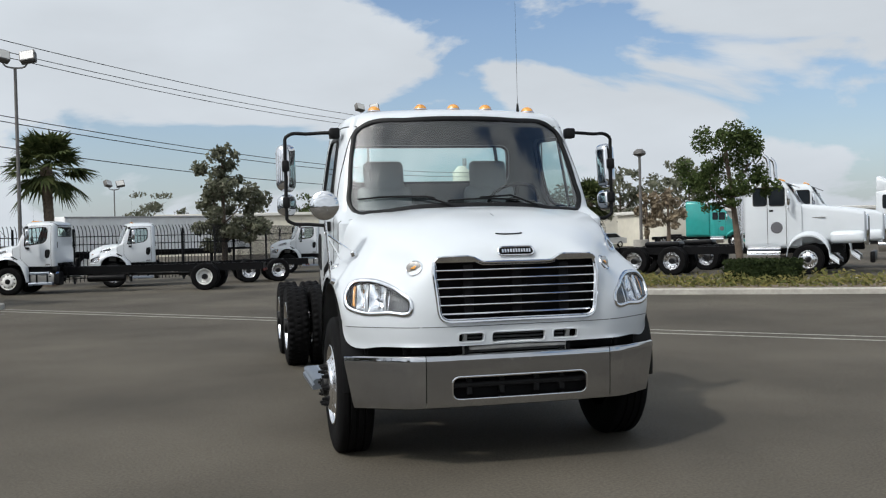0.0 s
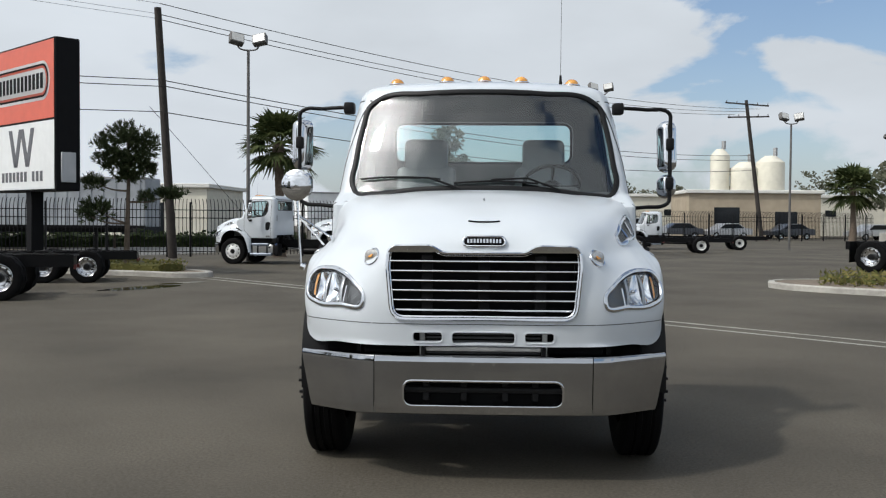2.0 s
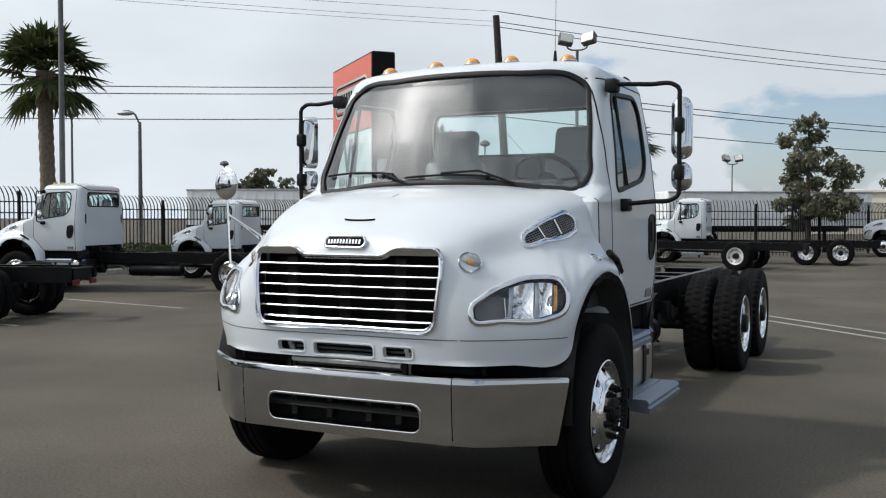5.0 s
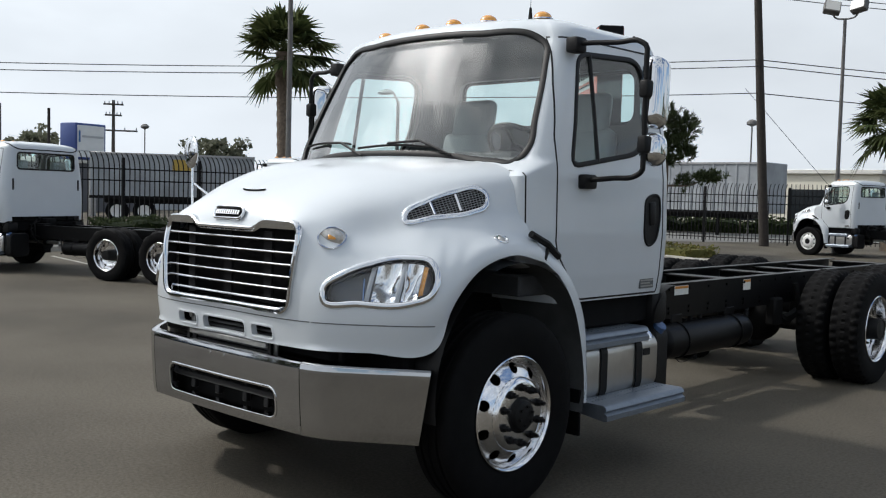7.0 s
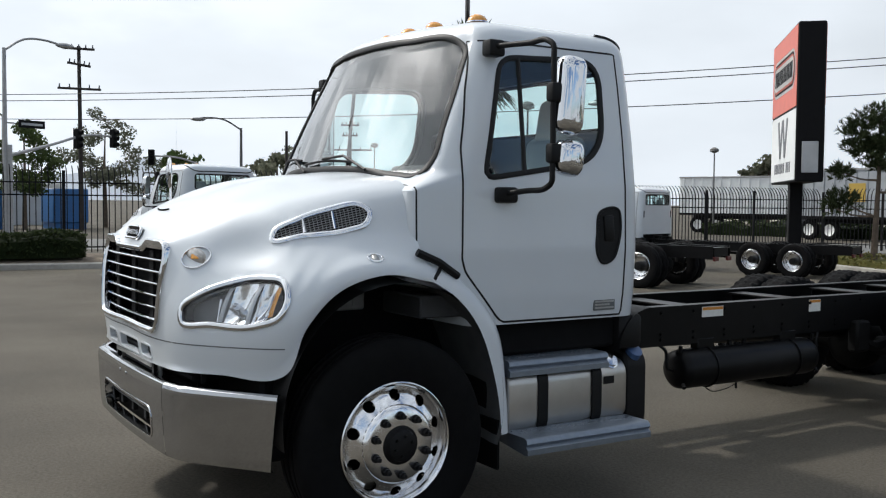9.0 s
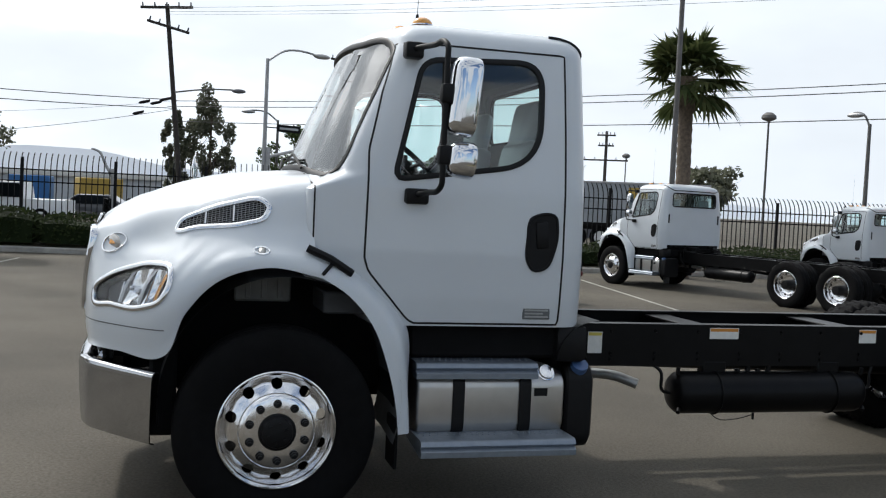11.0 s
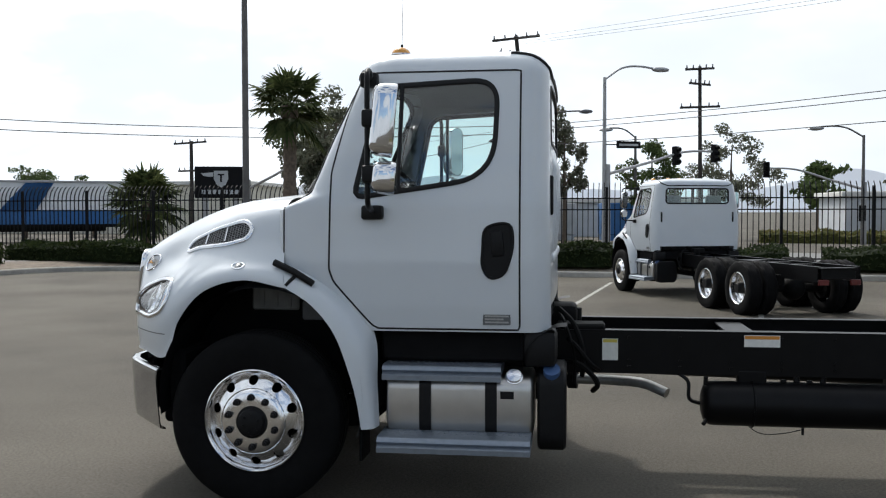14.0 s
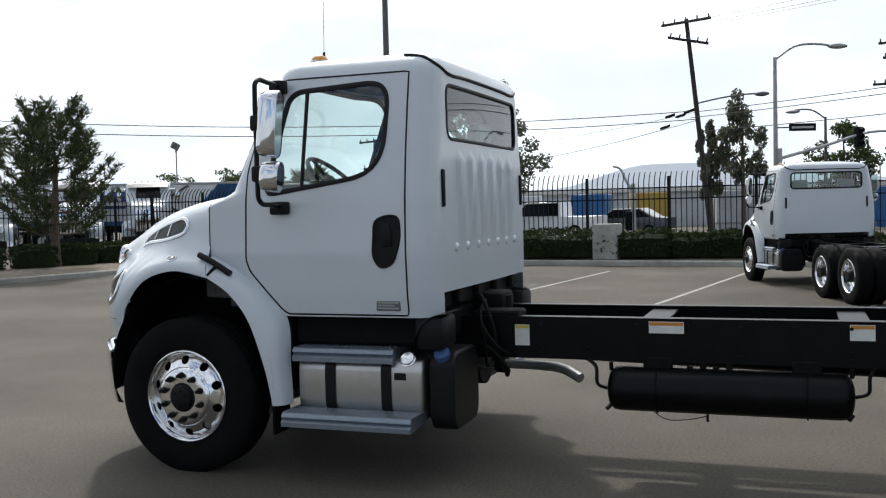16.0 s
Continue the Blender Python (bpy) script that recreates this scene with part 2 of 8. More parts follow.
def thing(name, m, label, category, group="", kind=""):
    ob = new(name)
    ob.empty_display_size = 0.2
    ob.matrix_basis = m
    return tagged(ob, label, category, group, kind)


def solid(name, bm, material, label, category, group="", kind="", smooth=True, m=None):
    ob = part(name, bm, material, None, "", smooth)
    if m is not None:
        ob.matrix_basis = m
    return tagged(ob, label, category, group, kind)


def box(bm, lo, hi, bevel=0.0, m=None, seg=1):
    lo, hi = Vector(lo), Vector(hi)
    r = bmesh.ops.create_cube(bm, size=1.0, matrix=Matrix.Translation((lo + hi) / 2) @ Matrix.Diagonal((*(hi - lo), 1)))
    if bevel:
        edges = {e for v in r["verts"] for e in v.link_edges}
        rr = bmesh.ops.bevel(bm, geom=list(edges), offset=bevel, segments=seg, profile=0.5, affect="EDGES")
        verts = {v for f in rr["faces"] for v in f.verts} | {v for v in r["verts"] if v.is_valid}
    else:
        verts = set(r["verts"])
    if m is not None:
        bmesh.ops.transform(bm, matrix=m, verts=list(verts))
    return bm


def cyl(bm, a, b, r, r2=None, n=16, caps=True):
    a, b = Vector(a), Vector(b)
    q = (b - a).to_track_quat("Z", "Y").to_matrix().to_4x4()
    bmesh.ops.create_cone(bm, cap_ends=caps, segments=n, radius1=r, radius2=r if r2 is None else r2, depth=(b - a).length, matrix=Matrix.Translation((a + b) / 2) @ q)
    return bm


def grid_mesh(bm, P, close_u=False, close_v=False, flip=False):
    """Quads over an array of points (nu, nv, 3)."""
    nu, nv = P.shape[:2]
    vs = [[bm.verts.new(P[i, j]) for j in range(nv)] for i in range(nu)]
    for i in range(nu if close_u else nu - 1):
        for j in range(nv if close_v else nv - 1):
            q = [vs[i][j], vs[(i + 1) % nu][j], vs[(i + 1) % nu][(j + 1) % nv], vs[i][(j + 1) % nv]]
            if flip:
                q.reverse()
            bm.faces.new(q)
    return vs


def smooth_line(pts, n, closed=False):
    """Catmull-Rom through pts, resampled to n even steps."""
    pts = [np.array(p, float) for p in pts]
    k = len(pts)
    fine = []
    for i in range(k if closed else k - 1):
        p0 = pts[i - 1] if closed or i > 0 else 2 * pts[0] - pts[1]
        p1, p2 = pts[i], pts[(i + 1) % k]
        p3 = pts[(i + 2) % k] if closed or i + 2 < k else 2 * pts[-1] - pts[-2]
        d0, d1, d2 = (max(1e-6, np.linalg.norm(b - a)) for a, b in ((p0, p1), (p1, p2), (p2, p3)))
        m1 = ((p1 - p0) / d0 * d1 + (p2 - p1) / d1 * d0) / (d0 + d1) * d1
        m2 = ((p2 - p1) / d1 * d2 + (p3 - p2) / d2 * d1) / (d1 + d2) * d1
        for s in np.linspace(0, 1, 14, endpoint=False):
            a, b = s * s * (3 - 2 * s), s * (s - 1)
            fine.append(p1 * (1 - a) + p2 * a + m1 * (-b * (1 - s)) + m2 * (b * s))
    if not closed:
        fine.append(pts[-1])
    else:
        fine.append(fine[0])
    fine = np.array(fine)
    d = np.concatenate([[0], np.cumsum(np.linalg.norm(np.diff(fine, axis=0), axis=1))])
    at = np.linspace(0, d[-1], n, endpoint=not closed)
    return np.stack([np.interp(at, d, fine[:, c]) for c in range(fine.shape[1])], 1)


def tube(bm, pts, r, n=10, closed=False, taper=None, caps=True):
    """A round bar along a line of points."""
    pts = [Vector(p) for p in pts]
    k = len(pts)
    rings, side = [], None
    for i, p in enumerate(pts):
        a = pts[i - 1] if i or closed else p
        b = pts[(i + 1) % k] if i + 1 < k or closed else p
        t = (b - a).normalized()
        if side is None:
            side = t.orthogonal().normalized()
        side = (side - t * side.dot(t)).normalized()
        up = t.cross(side)
        rr = r if taper is None else r + (taper - r) * i / (k - 1)
        rings.append([p + (side * math.cos(g) + up * math.sin(g)) * rr for g in np.linspace(0, 2 * math.pi, n, endpoint=False)])
    vs = grid_mesh(bm, np.array(rings), close_u=closed, close_v=True)
    if caps and not closed:
        bm.faces.new(list(reversed(vs[0])))
        bm.faces.new(vs[-1])
    return bm


def lathe(bm, profile, n=48, axis="x"):
    """Turns a profile of (along, radius) about the x axis."""
    ang = np.linspace(0, 2 * math.pi, n, endpoint=False)
    P = np.array([[(a, r * math.cos(g), r * math.sin(g)) for g in ang] for a, r in profile])
    grid_mesh(bm, P, close_v=True, flip=True)
    return bm


def rounded_rect(w, h, r, n=6):
    """Corner-rounded rectangle round the origin, as a closed line."""
    pts = []
    for cx, cy, g0 in ((w / 2 - r, h / 2 - r, 0), (-w / 2 + r, h / 2 - r, 90), (-w / 2 + r, -h / 2 + r, 180), (w / 2 - r, -h / 2 + r, 270)):
        for g in np.linspace(g0, g0 + 90, n):
            pts.append((cx + r * math.cos(radians(g)), cy + r * math.sin(radians(g))))
    return pts


def round_poly(pts, radii, n=8):
    """Straight-sided closed outline with eased corners."""
    out_, k = [], len(pts)
    for i in range(k):
        a, b, c = (Vector(pts[j % k]) for j in (i - 1, i, i + 1))
        r = radii[i]
        p, q = b + (a - b).normalized() * r, b + (c - b).normalized() * r
        out_ += [tuple(p * (1 - s) ** 2 + b * 2 * s * (1 - s) + q * s * s) for s in np.linspace(0, 1, n)]
    return out_


def resample(pts, n, closed=True):
    pts = np.array([*pts, pts[0]] if closed else pts, float)
    d = np.concatenate([[0], np.cumsum(np.linalg.norm(np.diff(pts, axis=0), axis=1))])
    at = np.linspace(0, d[-1], n, endpoint=not closed)
    return np.stack([np.interp(at, d, pts[:, c]) for c in range(pts.shape[1])], 1)


def inside(poly, x, y):
    hit, k = False, len(poly)
    for i in range(k):
        (x1, y1), (x2, y2) = poly[i], poly[i - 1]
        if (y1 > y) != (y2 > y) and x < (x2 - x1) * (y - y1) / (y2 - y1) + x1:
            hit = not hit
    return hit


class View:
    """A flat frame (origin, right, up) from which outlines are thrown onto a curved panel along -out."""

    def __init__(self, origin, right, up):
        self.o, self.r, self.u = Vector(origin), Vector(right).normalized(), Vector(up).normalized()
        self.out = self.r.cross(self.u).normalized()

    def flat(self, p):
        d = Vector(p) - self.o
        return d.dot(self.r), d.dot(self.u), d.dot(self.out)

    def throw(self, tree, x, y):
        """Place and normal on the panel below the flat point (x, y)."""
        start = self.o + self.r * x + self.u * y + self.out * 1.5
        hit = tree.ray_cast(start, -self.out)
        if hit[0] is None:
            hit = tree.find_nearest(self.o + self.r * x + self.u * y)
        p, n = hit[0], hit[1]
        return p, (n if n.dot(self.out) > 0 else -n)


def tree_of(bm):
    return BVHTree.FromBMesh(bm)


def cut(bm, view, poly, depth=0.6, facing=0.05, snap=True):
    """Takes the faces inside an outline out of a panel, and returns them as a bmesh of their own."""
    poly = [tuple(p) for p in poly]
    xs, ys = [p[0] for p in poly], [p[1] for p in poly]
    chosen = []
    bm.normal_update()
    for f in bm.faces:
        x, y, z = view.flat(f.calc_center_median())
        if abs(z) < depth and min(xs) <= x <= max(xs) and min(ys) <= y <= max(ys) and abs(f.normal.dot(view.out)) > facing and inside(poly, x, y):
            chosen.append(f)
    picked = set(chosen)
    for v in ({v for f in chosen for v in f.verts} if snap else ()):
        if any(f not in picked for f in v.link_faces):
            x, y, z = view.flat(v.co)
            dx, dy = nearest_on(poly, x, y)
            if math.hypot(dx, dy) < 0.03:
                v.co += view.r * dx + view.u * dy
    piece, made = bmesh.new(), {}
    for f in chosen:
        for v in f.verts:
            if v not in made:
                made[v] = piece.verts.new(v.co)
        piece.faces.new([made[v] for v in f.verts])
    bmesh.ops.delete(bm, geom=chosen, context="FACES")
    return piece


def grow(poly, d):
    """Moves a closed outline outwards by d."""
    P = np.array(poly, float)
    t = np.roll(P, -1, 0) - np.roll(P, 1, 0)
    n = np.stack([t[:, 1], -t[:, 0]], 1) / np.maximum(1e-9, np.linalg.norm(t, axis=1))[:, None]
    area = np.sum(P[:, 0] * np.roll(P[:, 1], -1) - np.roll(P[:, 0], -1) * P[:, 1])
    return [tuple(p) for p in P + n * (d if area > 0 else -d)]


def nearest_on(poly, x, y):
    P = np.array(poly, float)
    Q = np.roll(P, -1, 0) - P
    L = np.maximum(1e-12, (Q ** 2).sum(1))
    s = np.clip(((np.array((x, y)) - P) * Q).sum(1) / L, 0, 1)
    C = P + Q * s[:, None]
    i = int(np.argmin(((C - (x, y)) ** 2).sum(1)))
    return C[i, 0] - x, C[i, 1] - y


def frame_ring(bm, tree, view, poly, section, ease=9, cap=9.0):
    """A moulded frame round an outline; section: (outwards, proud) from one edge to the other; its depth runs smoothly."""
    deep = np.array([view.flat(view.throw(tree, x, y)[0])[2] for x, y in poly])
    for _ in range(ease):
        deep = 0.5 * deep + 0.25 * (np.roll(deep, 1) + np.roll(deep, -1))
    rows = []
    rings = [([(x, min(y, cap) if o < 0 else y) for x, y in grow(poly, o)], p) for o, p in section]
    for i in range(len(poly)):
        rows.append([tuple(view.o + view.r * r[i][0] + view.u * r[i][1] + view.out * (deep[i] + p)) for r, p in rings])
    grid_mesh(bm, np.array(rows), close_u=True, close_v=True)
    bmesh.ops.recalc_face_normals(bm, faces=bm.faces[:])
    return bm


def ribbon(bm, tree, view, poly, width, proud, sink=0.01, closed=True, taper=1.0):
    """A moulding that follows an outline on a panel: width across, proud above it."""
    pts = [view.throw(tree, x, y) for x, y in poly]
    k = len(pts)
    rows = []
    for i, (p, n) in enumerate(pts):
        a = pts[i - 1][0] if closed or i else p
        b = pts[(i + 1) % k][0] if closed or i + 1 < k else p
        t = (b - a)
        t = t.normalized() if t.length > 1e-9 else view.r
        s = n.cross(t).normalized()
        h = width / 2
        rows.append([p - s * h - n * sink, p - s * h * taper + n * proud * 0.6, p - s * h * 0.5 * taper + n * proud, p + s * h * 0.5 * taper + n * proud, p + s * h * taper + n * proud * 0.6, p + s * h - n * sink])
    grid_mesh(bm, np.array([[tuple(q) for q in r] for r in rows]), close_u=closed, close_v=True, flip=True)
    return bm


def shift(bm, d):
    """Moves a panel along its own normals."""
    bm.normal_update()
    for v in bm.verts:
        v.co += v.normal * d
    return bm


def mirrored(bm):
    """Adds the mirror image across x = 0."""
    r = bmesh.ops.duplicate(bm, geom=bm.verts[:] + bm.edges[:] + bm.faces[:])
    vs = [g for g in r["geom"] if isinstance(g, bmesh.types.BMVert)]
    fs = [g for g in r["geom"] if isinstance(g, bmesh.types.BMFace)]
    for v in vs:
        v.co.x = -v.co.x
    bmesh.ops.reverse_faces(bm, faces=fs)
    return bm


def flip_x(bm):
    for v in bm.verts:
        v.co.x = -v.co.x
    bmesh.ops.reverse_faces(bm, faces=bm.faces[:])
    return bm


# ---------------------------------------------------------------- the truck
# Truck space: x to the driver's side, y from the bumper backwards, z up; the bumper's face is at y = 0.
AXLE = 1.005
TYRE_R = 0.525
MIRROR_X = Matrix.Diagonal((-1, 1, 1, 1))


def hood_surface(fine):
    """Hood and fenders: ribs from the lower edge, over the fender, up to the spine."""
    ribs = [
        [(0.00, 0.02, 0.88), (0.00, 0.00, 1.06), (0.00, 0.005, 1.25), (0.00, 0.01, 1.44), (0.00, 0.02, 1.50), (0.00, 0.05, 1.56), (0.00, 0.10, 1.60), (0, 0.16, 1.64)],
        [(0.55, 0.02, 0.88), (0.56, 0.00, 1.06), (0.57, 0.000, 1.25), (0.58, 0.01, 1.42), (0.57, 0.03, 1.49), (0.51, 0.08, 1.545), (0.30, 0.16, 1.63), (0, 0.25, 1.69)],
        [(0.73, 0.05, 0.88), (0.735, 0.035, 1.06), (0.72, 0.045, 1.25), (0.69, 0.08, 1.40), (0.66, 0.12, 1.48), (0.60, 0.18, 1.56), (0.36, 0.27, 1.68), (0, 0.38, 1.735)],
        [(0.94, 0.20, 0.88), (0.955, 0.185, 1.06), (0.935, 0.23, 1.25), (0.865, 0.28, 1.365), (0.79, 0.31, 1.45), (0.73, 0.34, 1.59), (0.42, 0.43, 1.745), (0, 0.52, 1.785)],
        [(1.15, 0.42, 0.88), (1.175, 0.39, 1.08), (1.155, 0.43, 1.28), (1.06, 0.46, 1.385), (0.95, 0.48, 1.475), (0.84, 0.51, 1.635), (0.48, 0.58, 1.79), (0, 0.66, 1.82)],
        [(1.160, 0.432, 0.888), (1.184, 0.402, 1.085), (1.163, 0.44, 1.285), (1.066, 0.468, 1.388), (0.955, 0.487, 1.478), (0.845, 0.517, 1.638), (0.482, 0.587, 1.792), (0, 0.668, 1.822)],
        [(1.20, 0.53, 1.11), (1.215, 0.53, 1.18), (1.19, 0.55, 1.32), (1.10, 0.57, 1.41), (0.995, 0.58, 1.50), (0.88, 0.60, 1.665), (0.50, 0.66, 1.81), (0, 0.73, 1.84)],
        [(1.225, 0.68, 1.275), (1.23, 0.68, 1.31), (1.21, 0.69, 1.375), (1.14, 0.70, 1.43), (1.04, 0.71, 1.525), (0.93, 0.72, 1.695), (0.52, 0.76, 1.825), (0, 0.80, 1.855)],
        [(1.24, 0.93, 1.355), (1.24, 0.93, 1.38), (1.22, 0.93, 1.42), (1.165, 0.93, 1.455), (1.09, 0.93, 1.545), (1.00, 0.93, 1.73), (0.56, 0.95, 1.85), (0, 0.97, 1.87)],
        [(1.24, 1.21, 1.31), (1.24, 1.20, 1.34), (1.22, 1.19, 1.39), (1.17, 1.18, 1.445), (1.115, 1.17, 1.55), (1.06, 1.16, 1.755), (0.60, 1.16, 1.865), (0, 1.16, 1.885)],
    ]
    nv = 76 if fine else 30
    lines = []
    for rib in ribs:
        # the line runs level across the spine
        x, y, z = rib[-2]
        full = smooth_line([*rib, (-x, y, z)], 400)
        stop = int(np.argmin(np.abs(full[:, 0]) + (full[:, 2] < 1.6) * 9)) if rib[0][0] else None
        lines.append(resample(full[:stop + 1] if stop else np.array(smooth_line(rib, 200)), nv, closed=False))
    lines = np.array(lines)
    left = lines[:0:-1].copy()
    left[:, :, 0] *= -1
    allr = np.concatenate([left, lines])
    nu = 240 if fine else 90
    P = np.stack([smooth_line(allr[:, j], nu) for j in range(nv)], 1)
    # ease the surface between its ribs, leaving the borders
    for _ in range(40 if fine else 6):
        Q = P.copy()
        Q[1:-1, 1:-1] = 0.5 * P[1:-1, 1:-1] + 0.25 * (P[:-2, 1:-1] + P[2:, 1:-1])
        P = Q
    return P


def rear_fender_surface(fine):
    """The fender behind the wheel, which runs down below the door's front edge."""
    ribs = [
        [(1.24, 1.21, 1.31), (1.235, 1.20, 1.345), (1.21, 1.19, 1.40), (1.13, 1.18, 1.45)],
        [(1.24, 1.34, 1.23), (1.235, 1.34, 1.27), (1.21, 1.335, 1.33), (1.115, 1.33, 1.385)],
        [(1.235, 1.47, 1.09), (1.23, 1.475, 1.14), (1.205, 1.48, 1.22), (1.10, 1.47, 1.295)],
        [(1.23, 1.585, 0.82), (1.225, 1.60, 0.88), (1.20, 1.64, 0.98), (1.075, 1.70, 1.06)],
        [(1.22, 1.635, 0.62), (1.218, 1.65, 0.63), (1.20, 1.69, 0.66), (1.08, 1.73, 0.70)],
        [(1.21, 1.655, 0.475), (1.208, 1.67, 0.475), (1.19, 1.71, 0.475), (1.08, 1.74, 0.475)],
    ]
    nv, nu = (14, 60) if fine else (6, 22)
    lines = np.array([smooth_line(r, nv) for r in ribs])
    return np.stack([smooth_line(lines[:, j], nu) for j in range(nv)], 1)


def cab_half_width(z):
    return float(np.interp(z, [1.0, 1.2, 1.45, 1.8, 2.1, 2.4, 2.6, 2.7], [1.085, 1.115, 1.13, 1.12, 1.085, 1.035, 0.995, 0.97]))


def cab_front(z):
    return float(np.interp(z, [1.0, 1.22, 1.30, 1.76, 1.86, 2.2, 2.5, 2.64, 2.75], [1.50, 1.46, 1.10, 1.10, 1.115, 1.255, 1.39, 1.455, 1.56]))


def cab_ring(z, off, fine):
    """The cab's outline at a height, moved inwards by off."""
    xs, yf, yb = cab_half_width(z) - off, cab_front(z) + off, 2.765 - off - 0.01 * (z - 1.0)
    k = float(np.clip((z - 1.78) / 0.09, 0, 1))
    bulge, rc, rcy, rb = 0.03 + 0.16 * k, 0.05 + 0.05 * k, 0.05 + 0.12 * k, 0.17
    front = [(x, yf + bulge * (x / (xs - rc)) ** 2.2) for x in np.linspace(0, xs - rc, 13)]
    y0 = yf + bulge
    corner = [(xs - rc + rc * math.sin(g), y0 + rcy * (1 - math.cos(g))) for g in np.linspace(0.25, math.pi / 2, 8)]
    side = [(xs, y) for y in np.linspace(y0 + rcy, yb - rb, 12)[1:]]
    rear = [(xs - rb * (1 - math.cos(g)), yb - rb + rb * math.sin(g)) for g in np.linspace(0, math.pi / 2, 9)[1:]]
    flat = [(x, yb + 0.012 * (1 - (x / (xs - rb)) ** 2)) for x in np.linspace(xs - rb, 0, 10)[1:]]
    k = (52, 16, 56, 14, 96) if fine else (16, 6, 18, 6, 12)
    half = []
    for seg, prev, cnt in ((front, None, k[0]), (corner, front, k[1]), (side, corner, k[2]), (rear, side, k[3]), (flat, rear, k[4])):
        pts = seg if prev is None else [prev[-1], *seg]
        r = resample(pts, cnt + 1, closed=False)
        half += list(r[:-1])
    half.append(np.array(flat[-1]))
    half = np.array(half)
    other = half[-2:0:-1].copy()
    other[:, 0] *= -1
    return np.concatenate([half, other])


def cab_surface(fine, off=0.0):
    levels = []
    zs = np.linspace(1.05 + off, 2.60, 74 if fine else 26)
    for z in zs:
        ring = cab_ring(z, off, fine)
        levels.append(np.column_stack([ring, np.full(len(ring), z)]))
    base = cab_ring(2.60, off, fine)
    for s, z in ((0.012, 2.635), (0.03, 2.665), (0.055, 2.69), (0.09, 2.71), (0.14, 2.728), (0.22, 2.745), (0.34, 2.76), (0.5, 2.774), (0.7, 2.784), (0.88, 2.788), (0.97, 2.789)):
        c = np.array((0.0, 2.18))
        ring = c + (base - c) * (1 - s)
        levels.append(np.column_stack([ring, np.full(len(ring), z - off * 0.9)]))
    return np.array(levels)


def loop(pts, n=90, smooth=True):
    return [tuple(p) for p in (smooth_line(pts, n, True) if smooth else resample(pts, n))]


FRONT = View((0, 0.0, 0), (1, 0, 0), (0, 0, 1))
BACK = View((0, 2.76, 0), (-1, 0, 0), (0, 0, 1))
SIDE = View((1.1, 0, 0), (0, 1, 0), (0, 0, 1))
SIDE_R = View((-1.1, 0, 0), (0, -1, 0), (0, 0, 1))
LAMP = View((1.0, 0.25, 1.22), (0.80, 0.60, 0), (0, 0, 1))
LAMP_R = View((-1.0, 0.25, 1.22), (0.80, -0.60, 0), (0, 0, 1))
HOODSIDE = View((1.0, 0.7, 1.62), (0.20, 0.98, 0.10), (-0.3, 0, 0.95))
HOODSIDE_R = View((-1.0, 0.7, 1.62), (0.20, -0.98, -0.10), (0.3, 0, 0.95))

WIND = [(0, 1.905), (0.45, 1.895), (0.84, 1.86), (0.955, 1.86), (1.0, 1.93), (0.985, 2.1), (0.935, 2.42), (0.90, 2.55), (0.82, 2.61), (0.45, 2.645), (0, 2.655)]
WIND = WIND + [(-x, z) for x, z in WIND[-2:0:-1]]
SIDEWIN = round_poly([(1.75, 2.512), (2.452, 2.548), (2.43, 1.965), (1.592, 1.842)], (0.10, 0.16, 0.24, 0.07))
DOOR = [(1.62, 2.60), (1.53, 2.32), (1.455, 2.0), (1.445, 1.42), (1.47, 1.345), (1.70, 1.085), (1.74, 1.065), (2.585, 1.065), (2.585, 2.60)]
REARWIN = [(x, z + 2.355) for x, z in rounded_rect(1.58, 0.35, 0.07)]
GRILLE = round_poly([(0.262, 1.452), (0.335, 1.496), (0.588, 1.492), (0.598, 1.38), (0.566, 1.062), (-0.566, 1.062), (-0.598, 1.38), (-0.588, 1.492), (-0.335, 1.496), (-0.262, 1.452)], (0.03, 0.03, 0.045, 0.03, 0.07, 0.07, 0.03, 0.045, 0.03, 0.03))
HEAD = [(-0.30, -0.085), (-0.12, -0.10), (0.12, -0.095), (0.23, -0.05), (0.255, 0.03), (0.22, 0.105), (0.10, 0.125), (-0.08, 0.095), (-0.22, 0.035), (-0.30, -0.03)]
VENT = [(-0.245, -0.052), (-0.10, -0.066), (0.12, -0.066), (0.225, -0.036), (0.247, 0.022), (0.21, 0.060), (0.05, 0.062), (-0.12, 0.028), (-0.235, -0.022)]


def flipped(pts):
    return [(-x, y) for x, y in pts]


